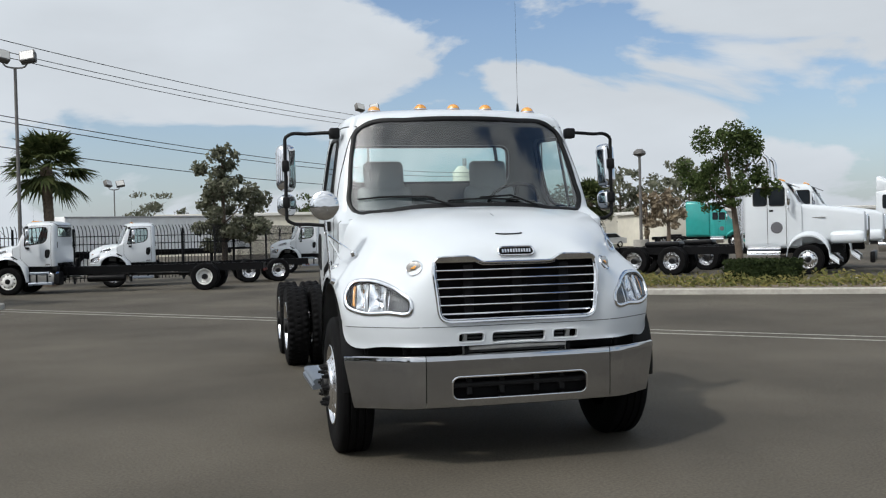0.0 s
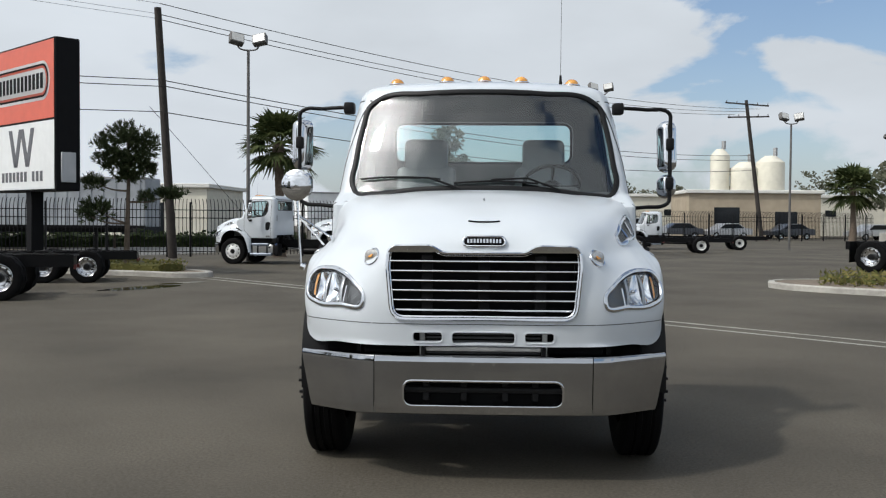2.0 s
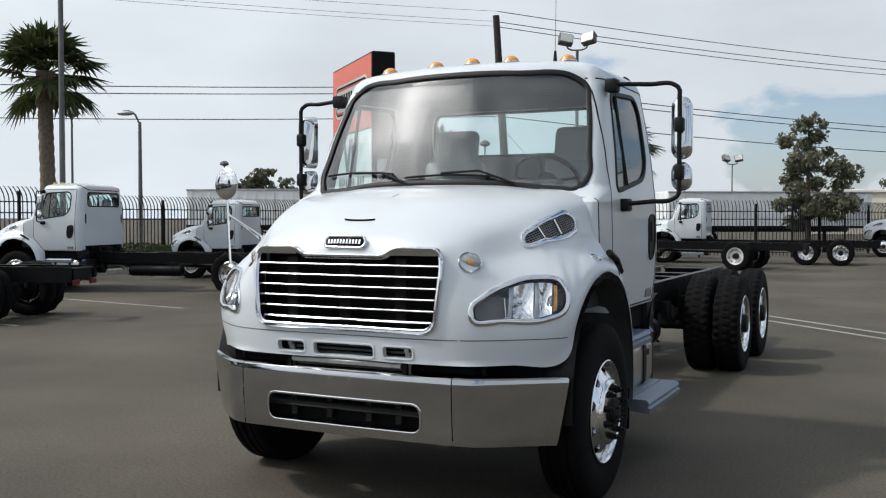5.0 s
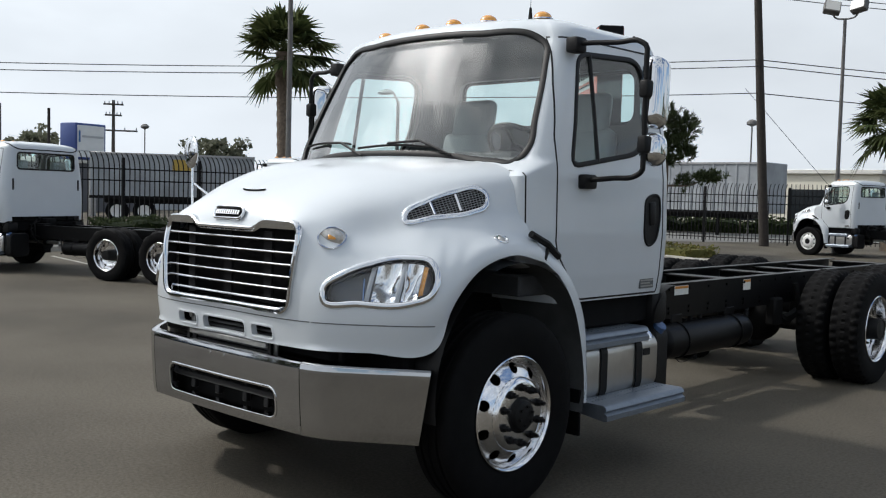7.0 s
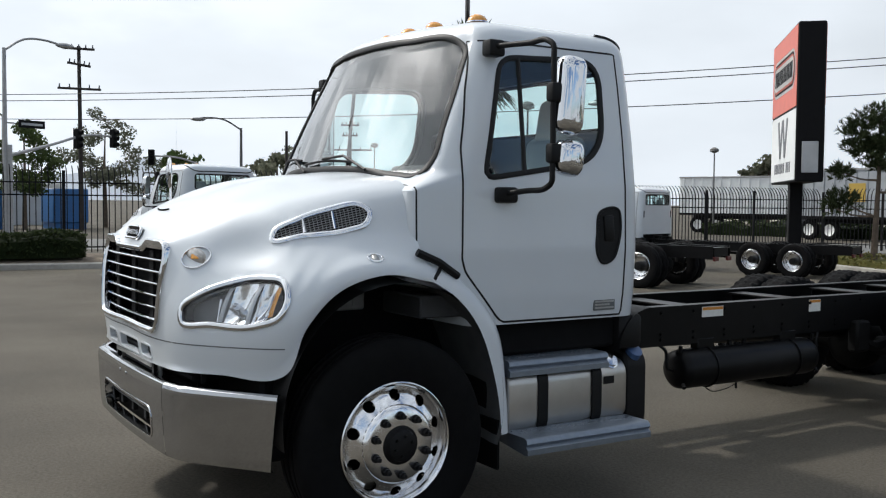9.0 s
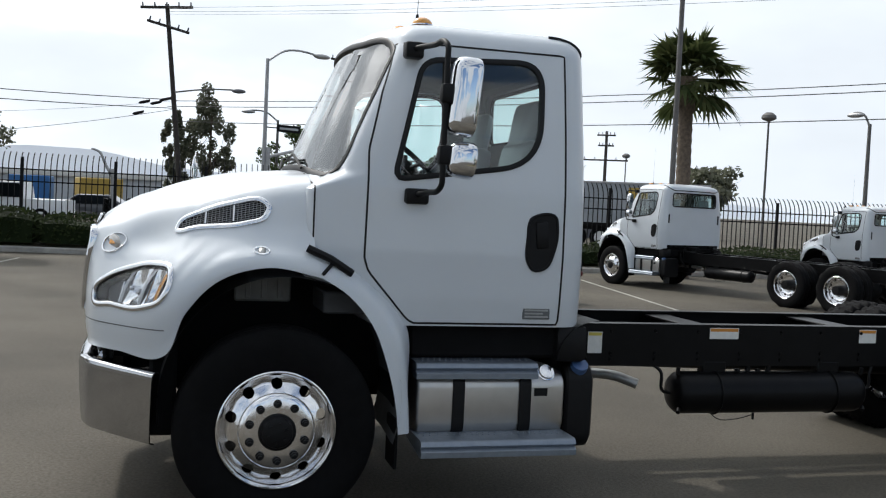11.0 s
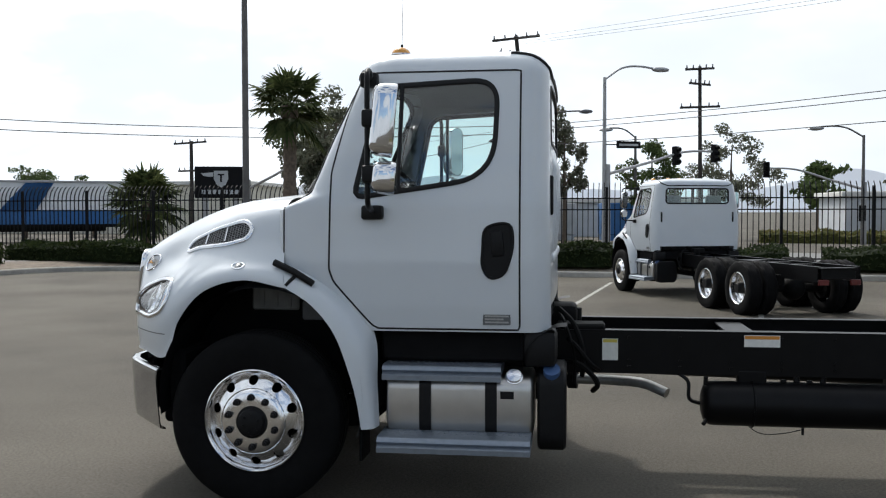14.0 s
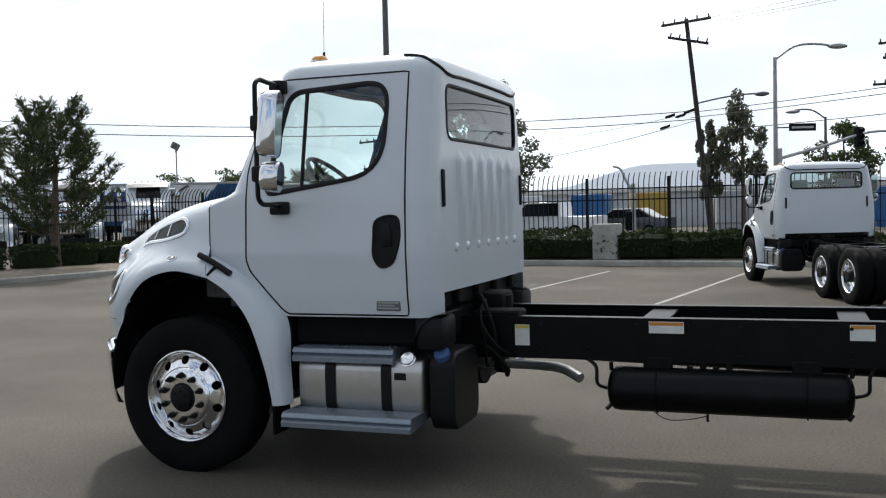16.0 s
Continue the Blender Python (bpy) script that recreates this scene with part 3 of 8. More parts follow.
def wheel_disc(bm, R, hole_r, hole_at, n_holes, profile, holes=True):
    """A pressed or forged disc from the hub to the rim, with round openings between."""
    r0, r1 = hole_at - hole_r * 1.5, hole_at + hole_r * 1.5

    def bulge(r):
        return float(np.interp(r, [p[1] for p in profile], [p[0] for p in profile]))
    rs = sorted({p[1] for p in profile if p[1] <= r0} | {r0})
    lathe(bm, [(bulge(r), r) for r in rs], 80)
    rs = sorted({p[1] for p in profile if p[1] >= r1} | {r1})
    lathe(bm, [(bulge(r), r) for r in rs], 80)
    k = 4
    for h in range(n_holes):
        a0 = 2 * math.pi * (h - 0.5) / n_holes
        wdt = 2 * math.pi / n_holes
        outer = []
        for side_i in range(4):
            for s in range(k):
                f = s / k
                u, v = ((f, 0), (1, f), (1 - f, 1), (0, 1 - f))[side_i]
                outer.append((r0 + (r1 - r0) * v, a0 + wdt * u))
        cx, ca = hole_at, a0 + wdt / 2
        ov, iv, dv = [], [], []
        for r, g in outer:
            ov.append(bm.verts.new((bulge(r), r * math.cos(g), r * math.sin(g))))
            dx, dy = (g - ca) * hole_at, r - cx
            ln = math.hypot(dx, dy)
            rr, gg = cx + dy / ln * hole_r, ca + dx / ln * hole_r / hole_at
            iv.append(bm.verts.new((bulge(rr), rr * math.cos(gg), rr * math.sin(gg))))
            dv.append(bm.verts.new((bulge(rr) - 0.022, rr * math.cos(gg), rr * math.sin(gg))))
        m = len(outer)
        for i in range(m):
            j = (i + 1) % m
            bm.faces.new((ov[j], ov[i], iv[i], iv[j]))
            bm.faces.new((iv[j], iv[i], dv[i], dv[j]))
    bmesh.ops.remove_doubles(bm, verts=bm.verts[:], dist=0.0008)


TYRE_PROFILE = [(-0.115, 0.292), (-0.128, 0.33), (-0.139, 0.39), (-0.137, 0.45), (-0.127, 0.497), (-0.113, 0.519), (-0.09, 0.526), (0.09, 0.526), (0.113, 0.519), (0.127, 0.497), (0.137, 0.45), (0.139, 0.39), (0.128, 0.33), (0.115, 0.292)]


def tyre_mesh(rib, fine):
    """A truck tyre: round sidewalls and shoulders, with ribs (steer) or blocks (drive) in the tread."""
    bm = bmesh.new()
    n = (160 if fine else 48) if not rib else (72 if fine else 32)
    sw = [p for p in TYRE_PROFILE if p[0] <= -0.113]
    grooves = [-0.098, -0.066, -0.062, -0.050, -0.046, -0.016, -0.012, 0.012, 0.016, 0.046, 0.050, 0.062, 0.066, 0.098]
    deep = {-0.062, -0.050, -0.012, 0.012, 0.050, 0.062}
    if rib:
        mid = [(x, 0.527 - (0.012 if x in deep else 0)) for x in grooves]
        rows = sw + mid + [(-x, r) for x, r in reversed(sw)]
        lathe(bm, rows, n)
        return bm
    xs = [-0.112, -0.095, -0.060, -0.055, -0.018, -0.013, 0.013, 0.018, 0.055, 0.060, 0.095, 0.112]
    ang = np.linspace(0, 2 * math.pi, n, endpoint=False)
    rows = [[(x, r, 0.0) for _ in ang] for x, r in sw[:-1]]
    for x in xs:
        line = []
        for i, g in enumerate(ang):
            low = 0.0
            phase = (i + (2 if abs(x) < 0.04 else 0)) % 4
            if abs(x) >= 0.09:
                low = 0.022 if phase >= 2 else 0.0
            elif phase == 3:
                low = 0.014
            if abs(abs(x) - 0.0575) < 0.004:
                low = 0.016
            edge = 0.010 if abs(x) >= 0.11 else 0.0
            line.append((x, 0.529 - low - edge, 0.0))
        rows.append(line)
    rows += [[(-x, r, 0.0) for _ in ang] for x, r in reversed(sw[:-1])]
    P = np.array([[(x, r * math.cos(g), r * math.sin(g)) for (x, r, _), g in zip(row, ang)] for row in rows])
    grid_mesh(bm, P, close_v=True, flip=True)
    return bm


MESH = {}


def shared(key, make, material, smooth=True):
    """Mesh data made once and shared by all alike parts."""
    if key not in MESH:
        me = bpy.data.meshes.new(key)
        bm = make()
        bm.normal_update()
        bm.to_mesh(me)
        bm.free()
        me.materials.append(material)
        if smooth:
            me.shade_smooth()
            me.set_sharp_from_angle(angle=radians(35))
        MESH[key] = me
    return MESH[key]


def steer_rim():
    bm = bmesh.new()
    prof = [(0.052, 0.085), (0.052, 0.118), (0.05, 0.17), (0.044, 0.186), (0.030, 0.196), (0.018, 0.205), (0.0, 0.243), (-0.022, 0.272), (-0.045, 0.281)]
    wheel_disc(bm, 0.3, 0.029, 0.243, 10, prof)
    lathe(bm, [(-0.045, 0.281), (-0.02, 0.283), (0.0, 0.287), (0.012, 0.296), (0.018, 0.303), (0.014, 0.309), (0.0, 0.311), (-0.02, 0.302)], 80)
    return bm


def drive_rim():
    bm = bmesh.new()
    prof = [(-0.128, 0.085), (-0.128, 0.17), (-0.122, 0.19), (-0.112, 0.205), (-0.108, 0.240), (-0.112, 0.268), (-0.118, 0.278)]
    wheel_disc(bm, 0.3, 0.027, 0.236, 10, prof)
    lathe(bm, [(-0.118, 0.278), (-0.06, 0.279), (-0.02, 0.283), (0.0, 0.289), (0.010, 0.297), (0.015, 0.304), (0.010, 0.310), (-0.004, 0.311), (-0.02, 0.302)], 80)
    return bm


def hub_mesh(drive):
    bm = bmesh.new()
    if drive:
        lathe(bm, [(-0.13, 0.112), (-0.09, 0.110), (-0.075, 0.104), (0.02, 0.098), (0.035, 0.090), (0.04, 0.0001)], 32)
    else:
        lathe(bm, [(0.045, 0.100), (0.052, 0.098), (0.056, 0.084), (0.080, 0.076), (0.086, 0.060), (0.088, 0.0001)], 32)
        for i in range(6):
            g = i * math.pi / 3
            cyl(bm, (0.09, 0.05 * math.cos(g), 0.05 * math.sin(g)), (0.101, 0.05 * math.cos(g), 0.05 * math.sin(g)), 0.008, n=6)
    return bm


def nut_mesh():
    bm = bmesh.new()
    cyl(bm, (0, 0, 0), (0.007, 0, 0), 0.022, n=14)
    cyl(bm, (0.006, 0, 0), (0.03, 0, 0), 0.0185, 0.0175, n=6)
    cyl(bm, (0.03, 0, 0), (0.05, 0, 0), 0.011, n=8)
    return bm


def add_wheel(truck, x, y, kind, flip, fine, steel=False):
    """One wheel with its tyre, rim, hub and nuts; its outer face looks to +x unless flipped."""
    m = Matrix.Translation((x, y, TYRE_R - 0.012)) @ (Matrix.Rotation(math.pi, 4, "Z") if flip else Matrix.Identity(4)) @ Matrix.Rotation(0.16 * (y + x), 4, "X")
    suffix = "f" if fine else "c"
    tyre = part("tyre", shared("tyre_" + kind + suffix, lambda: tyre_mesh(kind == "steer", fine), RUBBER, True), None, truck)
    tyre.matrix_basis = m
    rimkey = ("steel_" if steel else "") + ("steer" if kind == "steer" else "drive")
    rim = part("rim", shared("rim_" + rimkey, steer_rim if kind == "steer" else drive_rim, WHITE_STEEL if steel else ALU), None, tyre, "white painted steel rim" if steel else "polished aluminium rim with ten round holes", loc=(0.118, 0, 0))
    if kind == "inner":
        return tyre
    part("hub", shared("hub_" + kind, lambda: hub_mesh(kind != "steer"), PLASTIC), None, tyre, "black axle hub", loc=(0.118, 0, 0))
    if fine:
        for i in range(10):
            g = 2 * math.pi * i / 10
            off = 0.052 if kind == "steer" else -0.128
            part("lug_nut", shared("nut", nut_mesh, PLASTIC if kind == "steer" else STEEL), None, tyre, loc=(0.118 + off, 0.148 * math.cos(g), 0.148 * math.sin(g)))
    return tyre


def build_truck(m, fine, tandem=True, steel=False, wheelbase=6.05, tail=None, label="", group="", hood_mirror=True, stack=False):
    tr = thing("truck", m, label or "white conventional cab truck with a bare black chassis frame", "truck", group)
    sx = "fine" if fine else "far"
    rear_y = AXLE + wheelbase
    tail = tail or rear_y + 2.15

    # --- hood and fenders
    hood = bmesh.new()
    grid_mesh(hood, hood_surface(fine))
    rf = rear_fender_surface(fine)
    grid_mesh(hood, rf, flip=False)
    rl = rf.copy()
    rl[:, :, 0] *= -1
    grid_mesh(hood, rl, flip=True)
    bmesh.ops.remove_doubles(hood, verts=hood.verts[:], dist=0.004)
    bmesh.ops.recalc_face_normals(hood, faces=hood.faces[:])
    hood.normal_update()
    probe = max(hood.faces, key=lambda f: f.calc_center_median().z)
    if probe.normal.z < 0:
        bmesh.ops.reverse_faces(hood, faces=hood.faces[:])
    ht = tree_of(hood)
    cut(hood, FRONT, GRILLE, 0.2)
    slots = [(0.0, 0.93, 0.40, 0.080), (0.35, 0.935, 0.19, 0.070), (-0.35, 0.935, 0.19, 0.070)]
    for cx, cz, w, h in slots:
        cut(hood, FRONT, [(x + cx, z + cz) for x, z in rounded_rect(w, h, 0.022)], 0.2)
    lens_l = cut(hood, LAMP, loop(HEAD), 0.4)
    lens_r = cut(hood, LAMP_R, flipped(loop(HEAD)), 0.4)
    cut(hood, HOODSIDE, loop(VENT), 0.3)
    if not fine:
        cut(hood, HOODSIDE_R, flipped(loop(VENT)), 0.3)
    hp = part("hood", hood, WHITE, tr, "white hood moulded in one with both front fenders")

    gr = bmesh.new()
    frame_ring(gr, ht, FRONT, loop(GRILLE, 170, False), ((0.022, -0.012), (0.020, 0.010), (0.013, 0.017), (0.002, 0.016), (-0.004, 0.006), (-0.010, 0.002), (-0.014, -0.05), (-0.006, -0.06)), 14, 1.466)
    grille = part("grille", gr, CHROME, tr, "chrome grille surround")
    for i in range(6):
        z = 1.410 - i * 0.0610
        half = float(np.interp(z, [1.07, 1.2, 1.40, 1.45], [0.54, 0.58, 0.592, 0.578]))
        bm = bmesh.new()
        P = np.array([[(x, 0.012 + 0.02 * (x / half) ** 2 + dy, z + dz) for dy, dz in ((0.004, -0.005), (-0.006, -0.005), (-0.009, 0.0), (-0.006, 0.005), (0.03, 0.004), (0.03, -0.004))] for x in np.linspace(-half, half, 15)])
        grid_mesh(bm, P, close_v=True)
        bmesh.ops.recalc_face_normals(bm, faces=bm.faces[:])
        part("grille_bar", bm, CHROME, grille)
    for x in (-0.355, 0.0, 0.355):
        part("grille_stay", box(bmesh.new(), (x - 0.035, 0.03, 1.08), (x + 0.035, 0.045, 1.45), 0.004), DARK, grille)
    # near-black boxes put the shade behind the grille into the colour
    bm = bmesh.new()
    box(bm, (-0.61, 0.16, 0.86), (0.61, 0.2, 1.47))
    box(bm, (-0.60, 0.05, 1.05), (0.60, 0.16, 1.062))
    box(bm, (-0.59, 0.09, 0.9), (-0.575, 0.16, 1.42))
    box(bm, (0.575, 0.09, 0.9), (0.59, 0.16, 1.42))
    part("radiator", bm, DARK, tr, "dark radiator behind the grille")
    bm = bmesh.new()
    for cx, cz, w, h in slots:
        ribbon(bm, ht, FRONT, resample([(x + cx, z + cz) for x, z in rounded_rect(w, h, 0.022)], 50), 0.012, 0.004, 0.03)
    part("air_slot_rim", bm, WHITE, hp, "white rims of the air slots")
    bm = bmesh.new()
    for sxn in (-1, 1):
        box(bm, (sxn * 0.385 - 0.018, 0.06, 0.80), (sxn * 0.385 + 0.018, 0.075, 0.97), 0.004)
        cyl(bm, (sxn * 0.385, 0.045, 0.945), (sxn * 0.385, 0.07, 0.945), 0.016, n=10)
    split_part("tow_bracket", bm, STEEL, hp)
    bm = bmesh.new()
    for k in range(7):
        box(bm, (-0.36, 0.075, 0.80 + k * 0.024), (0.36, 0.10, 0.812 + k * 0.024), 0)
    split_part("cooler_fin", bm, LINER, hp)
    bm = bmesh.new()
    ribbon(bm, ht, FRONT, [(x, 1.018) for x in np.linspace(-0.70, 0.70, 40)], 0.006, 0.0015, 0.004, closed=False)
    ribbon(bm, ht, LAMP, [(x, 1.018 - 1.22) for x in np.linspace(-0.36, 0.25, 26)], 0.006, 0.0015, 0.004, closed=False)
    ribbon(bm, ht, LAMP_R, [(-x, 1.018 - 1.22) for x in np.linspace(-0.36, 0.25, 26)], 0.006, 0.0015, 0.004, closed=False)
    part("panel_seam", bm, TRIM, hp)

    # badge without lettering
    c, n = FRONT.throw(ht, 0, 1.533)
    bq = Matrix.Translation(c + n * 0.004) @ Matrix.Rotation(math.atan2(n.z, -n.y) * -0.75, 4, "X")
    oval = rounded_rect(0.262, 0.064, 0.031, 9)
    bm = bmesh.new()
    tube(bm, [bq @ Vector((x, -0.006 + 0.35 * x * x, z)) for x, z in oval], 0.0085, 8, closed=True)
    badge = part("badge", bm, CHROME, hp, "chrome oval badge")
    bm = bmesh.new()
    vs = [bm.verts.new(bq @ Vector((x, -0.006 + 0.35 * x * x, z))) for x, z in oval]
    bm.faces.new(vs)
    bmesh.ops.recalc_face_normals(bm, faces=bm.faces[:])
    bmesh.ops.solidify(bm, geom=bm.faces[:], thickness=0.012)
    part("badge_field", bm, DARK, badge, "dark badge field")
    for i in range(11 if fine else 0):
        x = -0.10 + i * 0.020
        bm = box(bmesh.new(), (x - 0.0062, -0.016 + 0.35 * x * x, -0.013), (x + 0.0062, -0.009 + 0.35 * x * x, 0.013), 0, bq)
        part("badge_bar", bm, CHROME, badge, smooth=False)
    # air scoop above the badge, its shadow line laid on as a dark bar
    bm = bmesh.new()
    pts = []
    for x in np.linspace(-0.1, 0.1, 15):
        z0 = 1.652 + 0.012 * (abs(x) / 0.1) ** 3
        a, n = View((0, 0, 0), (1, 0, 0), (0, 0.5, 0.87)).throw(ht, x, z0 * 0.87 + 0.09)
        pts.append(a + n * 0.004)
    tube(bm, pts, 0.0055, 6)
    part("hood_scoop", bm, DARK, hp)

    # --- head lamps, side lamps, vents on both sides
    for s, view, poly, lens, sview, vview, vpoly in ((1, LAMP, loop(HEAD), lens_l, SIDE, HOODSIDE, loop(VENT)), (-1, LAMP_R, flipped(loop(HEAD)), lens_r, SIDE_R, HOODSIDE_R, flipped(loop(VENT)))):
        bm = bmesh.new()
        ribbon(bm, ht, view, poly, 0.036, 0.013, 0.03, taper=0.8)
        lamp = part("headlight", bm, CHROME, tr, "headlight in a chrome bezel")
        bowl = shift(lens.copy(), -0.075)
        part("lamp_backing", bowl, LAMP_GREY, lamp)
        hp_ = np.array(loop(HEAD))
        def lamp_strip(u0, u1, slant, deep, bow, margin=0.016):
            """A bowed strip between the lamp's upper and lower rim, from u0 to u1 across it."""
            sb, P = bmesh.new(), []
            for u in np.linspace(u0, u1, 13):
                row = []
                near = hp_[np.abs(hp_[:, 0] - u) < 0.02][:, 1]
                v0, v1 = near.min() + margin, near.max() - margin
                side = (2 * (u - u0) / (u1 - u0) - 1) ** 2
                for w in np.linspace(-1, 1, 11):
                    c, n = view.throw(ht, s * (u + slant * w), (v0 + v1) / 2 + w * (v1 - v0) / 2)
                    row.append(tuple(c - n * (deep + bow * (1 - w * w) * (1 - 0.6 * side))))
                P.append(row)
            grid_mesh(sb, np.array(P), flip=s < 0)
            return sb

        for u0, u1 in ((-0.055, 0.062), (0.092, 0.172)):
            part("reflector", lamp_strip(u0, u1, 0.012, 0.02, 0.05), REFLECTOR, lamp, "smooth chrome lamp reflector")
        for u0, u1 in ((-0.085, -0.062), (0.064, 0.088)):
            part("lamp_divider", lamp_strip(u0, u1, 0.014, 0.022, -0.006), GALV_LAMP, lamp, "pale upright bar between the bulbs")
        part("turn_signal", lamp_strip(0.176, 0.198, 0.010, 0.018, 0.004, 0.03), AMBER, lamp, "amber turn signal strip")
        part("lens", shift(lens, -0.004), LENS, lamp)
        inner = bmesh.new()
        ribbon(inner, ht, view, [(x * 0.95, y * 0.92) for x, y in poly], 0.016, -0.004, 0.06)
        part("lamp_housing", inner, PLASTIC, lamp)
        bm = bmesh.new()
        c, n = view.throw(ht, s * -0.02, 0.0)
        c -= n * 0.035
        bmesh.ops.create_uvsphere(bm, u_segments=14, v_segments=8, radius=1, matrix=Matrix.Translation(c) @ n.to_track_quat("Z", "Y").to_matrix().to_4x4() @ Matrix.Diagonal((0.016, 0.016, 0.03, 1)))
        part("bulb", bm, CHROME, lamp)
        bm = bmesh.new()
        for u in (0.095, -0.105):
            a = [view.throw(ht, s * u, v) for v in (-0.085, 0.085 if u > 0 else 0.03)]
            tube(bm, [a[0][0] - a[0][1] * 0.03, a[1][0] - a[1][1] * 0.03], 0.006, 6)
        part("lamp_divider", bm, CHROME, lamp)
        # round marker lamp on the hood's shoulder
        bm = bmesh.new()
        lv = View((s * 0.74, 0.12, 1.43), (0.80, s * 0.60, 0), (0, 0, 1))
        ring = [(0.066 * math.cos(g), 0.05 * math.sin(g)) for g in np.linspace(0, 2 * math.pi, 28, endpoint=False)]
        ribbon(bm, ht, lv, ring, 0.011, 0.010, 0.01)
        ml = part("marker_lamp", bm, CHROME, hp, "oval chrome marker lamp")
        bm = bmesh.new()
        c, n = lv.throw(ht, 0, 0)
        P = np.array([[tuple(c + lv.r * 0.06 * k * math.cos(g) + lv.u * 0.045 * k * math.sin(g) + n * (0.016 - 0.010 * k * k)) for g in np.linspace(0, 2 * math.pi, 20, endpoint=False)] for k in (0.05, 0.4, 0.7, 1.0)])
        grid_mesh(bm, P, close_v=True)
        part("lamp_lens", bm, CLEAR_LAMP, ml, "clear lens over an amber lamp")
        bm = bmesh.new()
        box(bm, (-0.02, -0.014, 0), (0.02, 0.014, 0.006), 0.004)
        q = Matrix.Translation(c + n * 0.012) @ n.to_track_quat("Z", "Y").to_matrix().to_4x4()
        bmesh.ops.transform(bm, matrix=q, verts=bm.verts[:])
        part("bulb", bm, AMBER, ml)
        # small oval repeater on the fender
        bm = bmesh.new()
        ring = [(s * (0.90 + 0.038 * math.cos(g)), 1.437 + 0.017 * math.sin(g)) for g in np.linspace(0, 2 * math.pi, 22, endpoint=False)]
        ribbon(bm, ht, sview, ring, 0.011, 0.008, 0.01)
        rep = part("side_repeater", bm, CHROME, hp, "small oval side lamp")
        bm = bmesh.new()
        c, n = sview.throw(ht, s * 0.90, 1.437)
        bmesh.ops.create_uvsphere(bm, u_segments=12, v_segments=8, radius=1.0, matrix=Matrix.Translation(c) @ n.to_track_quat("Z", "Y").to_matrix().to_4x4() @ Matrix.Diagonal((0.02, 0.032, 0.012, 1)))
        part("lamp_lens", bm, STEEL, rep)
        # hood side air intake
        if s > 0 or not fine:
            bm = bmesh.new()
            ribbon(bm, ht, vview, vpoly, 0.028, 0.012, 0.02)
            vent = part("side_vent", bm, CHROME, hp, "chrome-rimmed hood side intake with black mesh")
            bm = bmesh.new()
            P = []
            for x in np.linspace(-0.25, 0.25, 22):
                row = []
                for y in np.linspace(-0.07, 0.065, 9):
                    a, n = vview.throw(ht, x, y)
                    row.append(tuple(a - n * 0.018))
                P.append(row)
            grid_mesh(bm, np.array(P))
            part("vent_backing", bm, DARK, vent)
            bm = bmesh.new()
            for k in range(9):
                y0 = -0.05 + k * 0.0125
                seg = []
                for x in np.linspace(-0.24, 0.24, 40):
                    y = y0 + 0.028 * (x * s / 0.24)
                    if inside(vpoly, x, y):
                        a, n = vview.throw(ht, x, y)
                        seg.append(a - n * 0.004)
                if len(seg) > 2:
                    tube(bm, seg, 0.0026, 4)
            for x in np.linspace(-0.22, 0.22, 23):
                seg = [vview.throw(ht, x, y) for y in np.linspace(-0.06, 0.055, 9) if inside(vpoly, x, y)]
                if len(seg) > 2:
                    tube(bm, [a - n * 0.005 for a, n in seg], 0.0020, 4)
            part("vent_mesh", bm, VENT_STEEL, vent)
            bm = bmesh.new()
            for x in (-0.09, 0.06):
                a = [vview.throw(ht, s * x, y) for y in (-0.05, 0.045)]
                tube(bm, [a[0][0] + a[0][1] * 0.003, a[1][0] + a[1][1] * 0.003], 0.0065, 5)
            split_part("vent_stay", bm, CHROME, vent)
        # hood latch
        bm = bmesh.new()
        tube(bm, [(s * 1.20, 1.13, 1.462), (s * 1.215, 1.25, 1.41), (s * 1.205, 1.37, 1.335)], 0.021, 8)
        tube(bm, [(s * 1.20, 1.28, 1.40), (s * 1.225, 1.24, 1.36), (s * 1.235, 1.21, 1.325)], 0.011, 6)
        part("hood_latch", bm, PLASTIC, hp, "black rubber hood latch")
        # wheel well; liner front is coloured black for shade, lit top and back grey
        for g0, g1, lm, tone in ((-10, 72, PLASTIC, "front of the wheel arch liner, blackened for shade"), (72, 200, LINER, "grey plastic wheel arch liner")):
            bm, P = bmesh.new(), []
            for g in np.linspace(radians(g0), radians(g1), 18):
                yy, zz = AXLE + 0.03 - 0.63 * math.cos(g), 0.68 + 0.66 * math.sin(g)
                P.append([(s * x, yy, zz - 0.03 * (x > 1.0)) for x in (1.215, 1.15, 0.9, 0.62)])
            grid_mesh(bm, np.array(P), flip=s < 0)
            part("wheel_liner", bm, lm, tr, tone)
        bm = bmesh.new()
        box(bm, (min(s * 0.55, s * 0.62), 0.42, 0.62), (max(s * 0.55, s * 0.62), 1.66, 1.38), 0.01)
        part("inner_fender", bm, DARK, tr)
        # upper inner fender plate; the light on it is put into its pale colour
        bm = bmesh.new()
        box(bm, (min(s * 0.624, s * 0.65), 0.80, 1.12), (max(s * 0.624, s * 0.65), 1.12, 1.34), 0.012)
        for k in range(3):
            box(bm, (min(s * 0.65, s * 0.658), 0.86 + 0.09 * k, 1.14), (max(s * 0.65, s * 0.658), 0.89 + 0.09 * k, 1.32), 0.003)
        part("engine_shield", bm, LINER_PALE, tr, "ribbed upper inner fender, coloured pale as if lit")
        bm = bmesh.new()
        box(bm, (min(s * 0.98, s * 1.19), 1.64, 0.28), (max(s * 0.98, s * 1.19), 1.66, 0.55), 0.004)
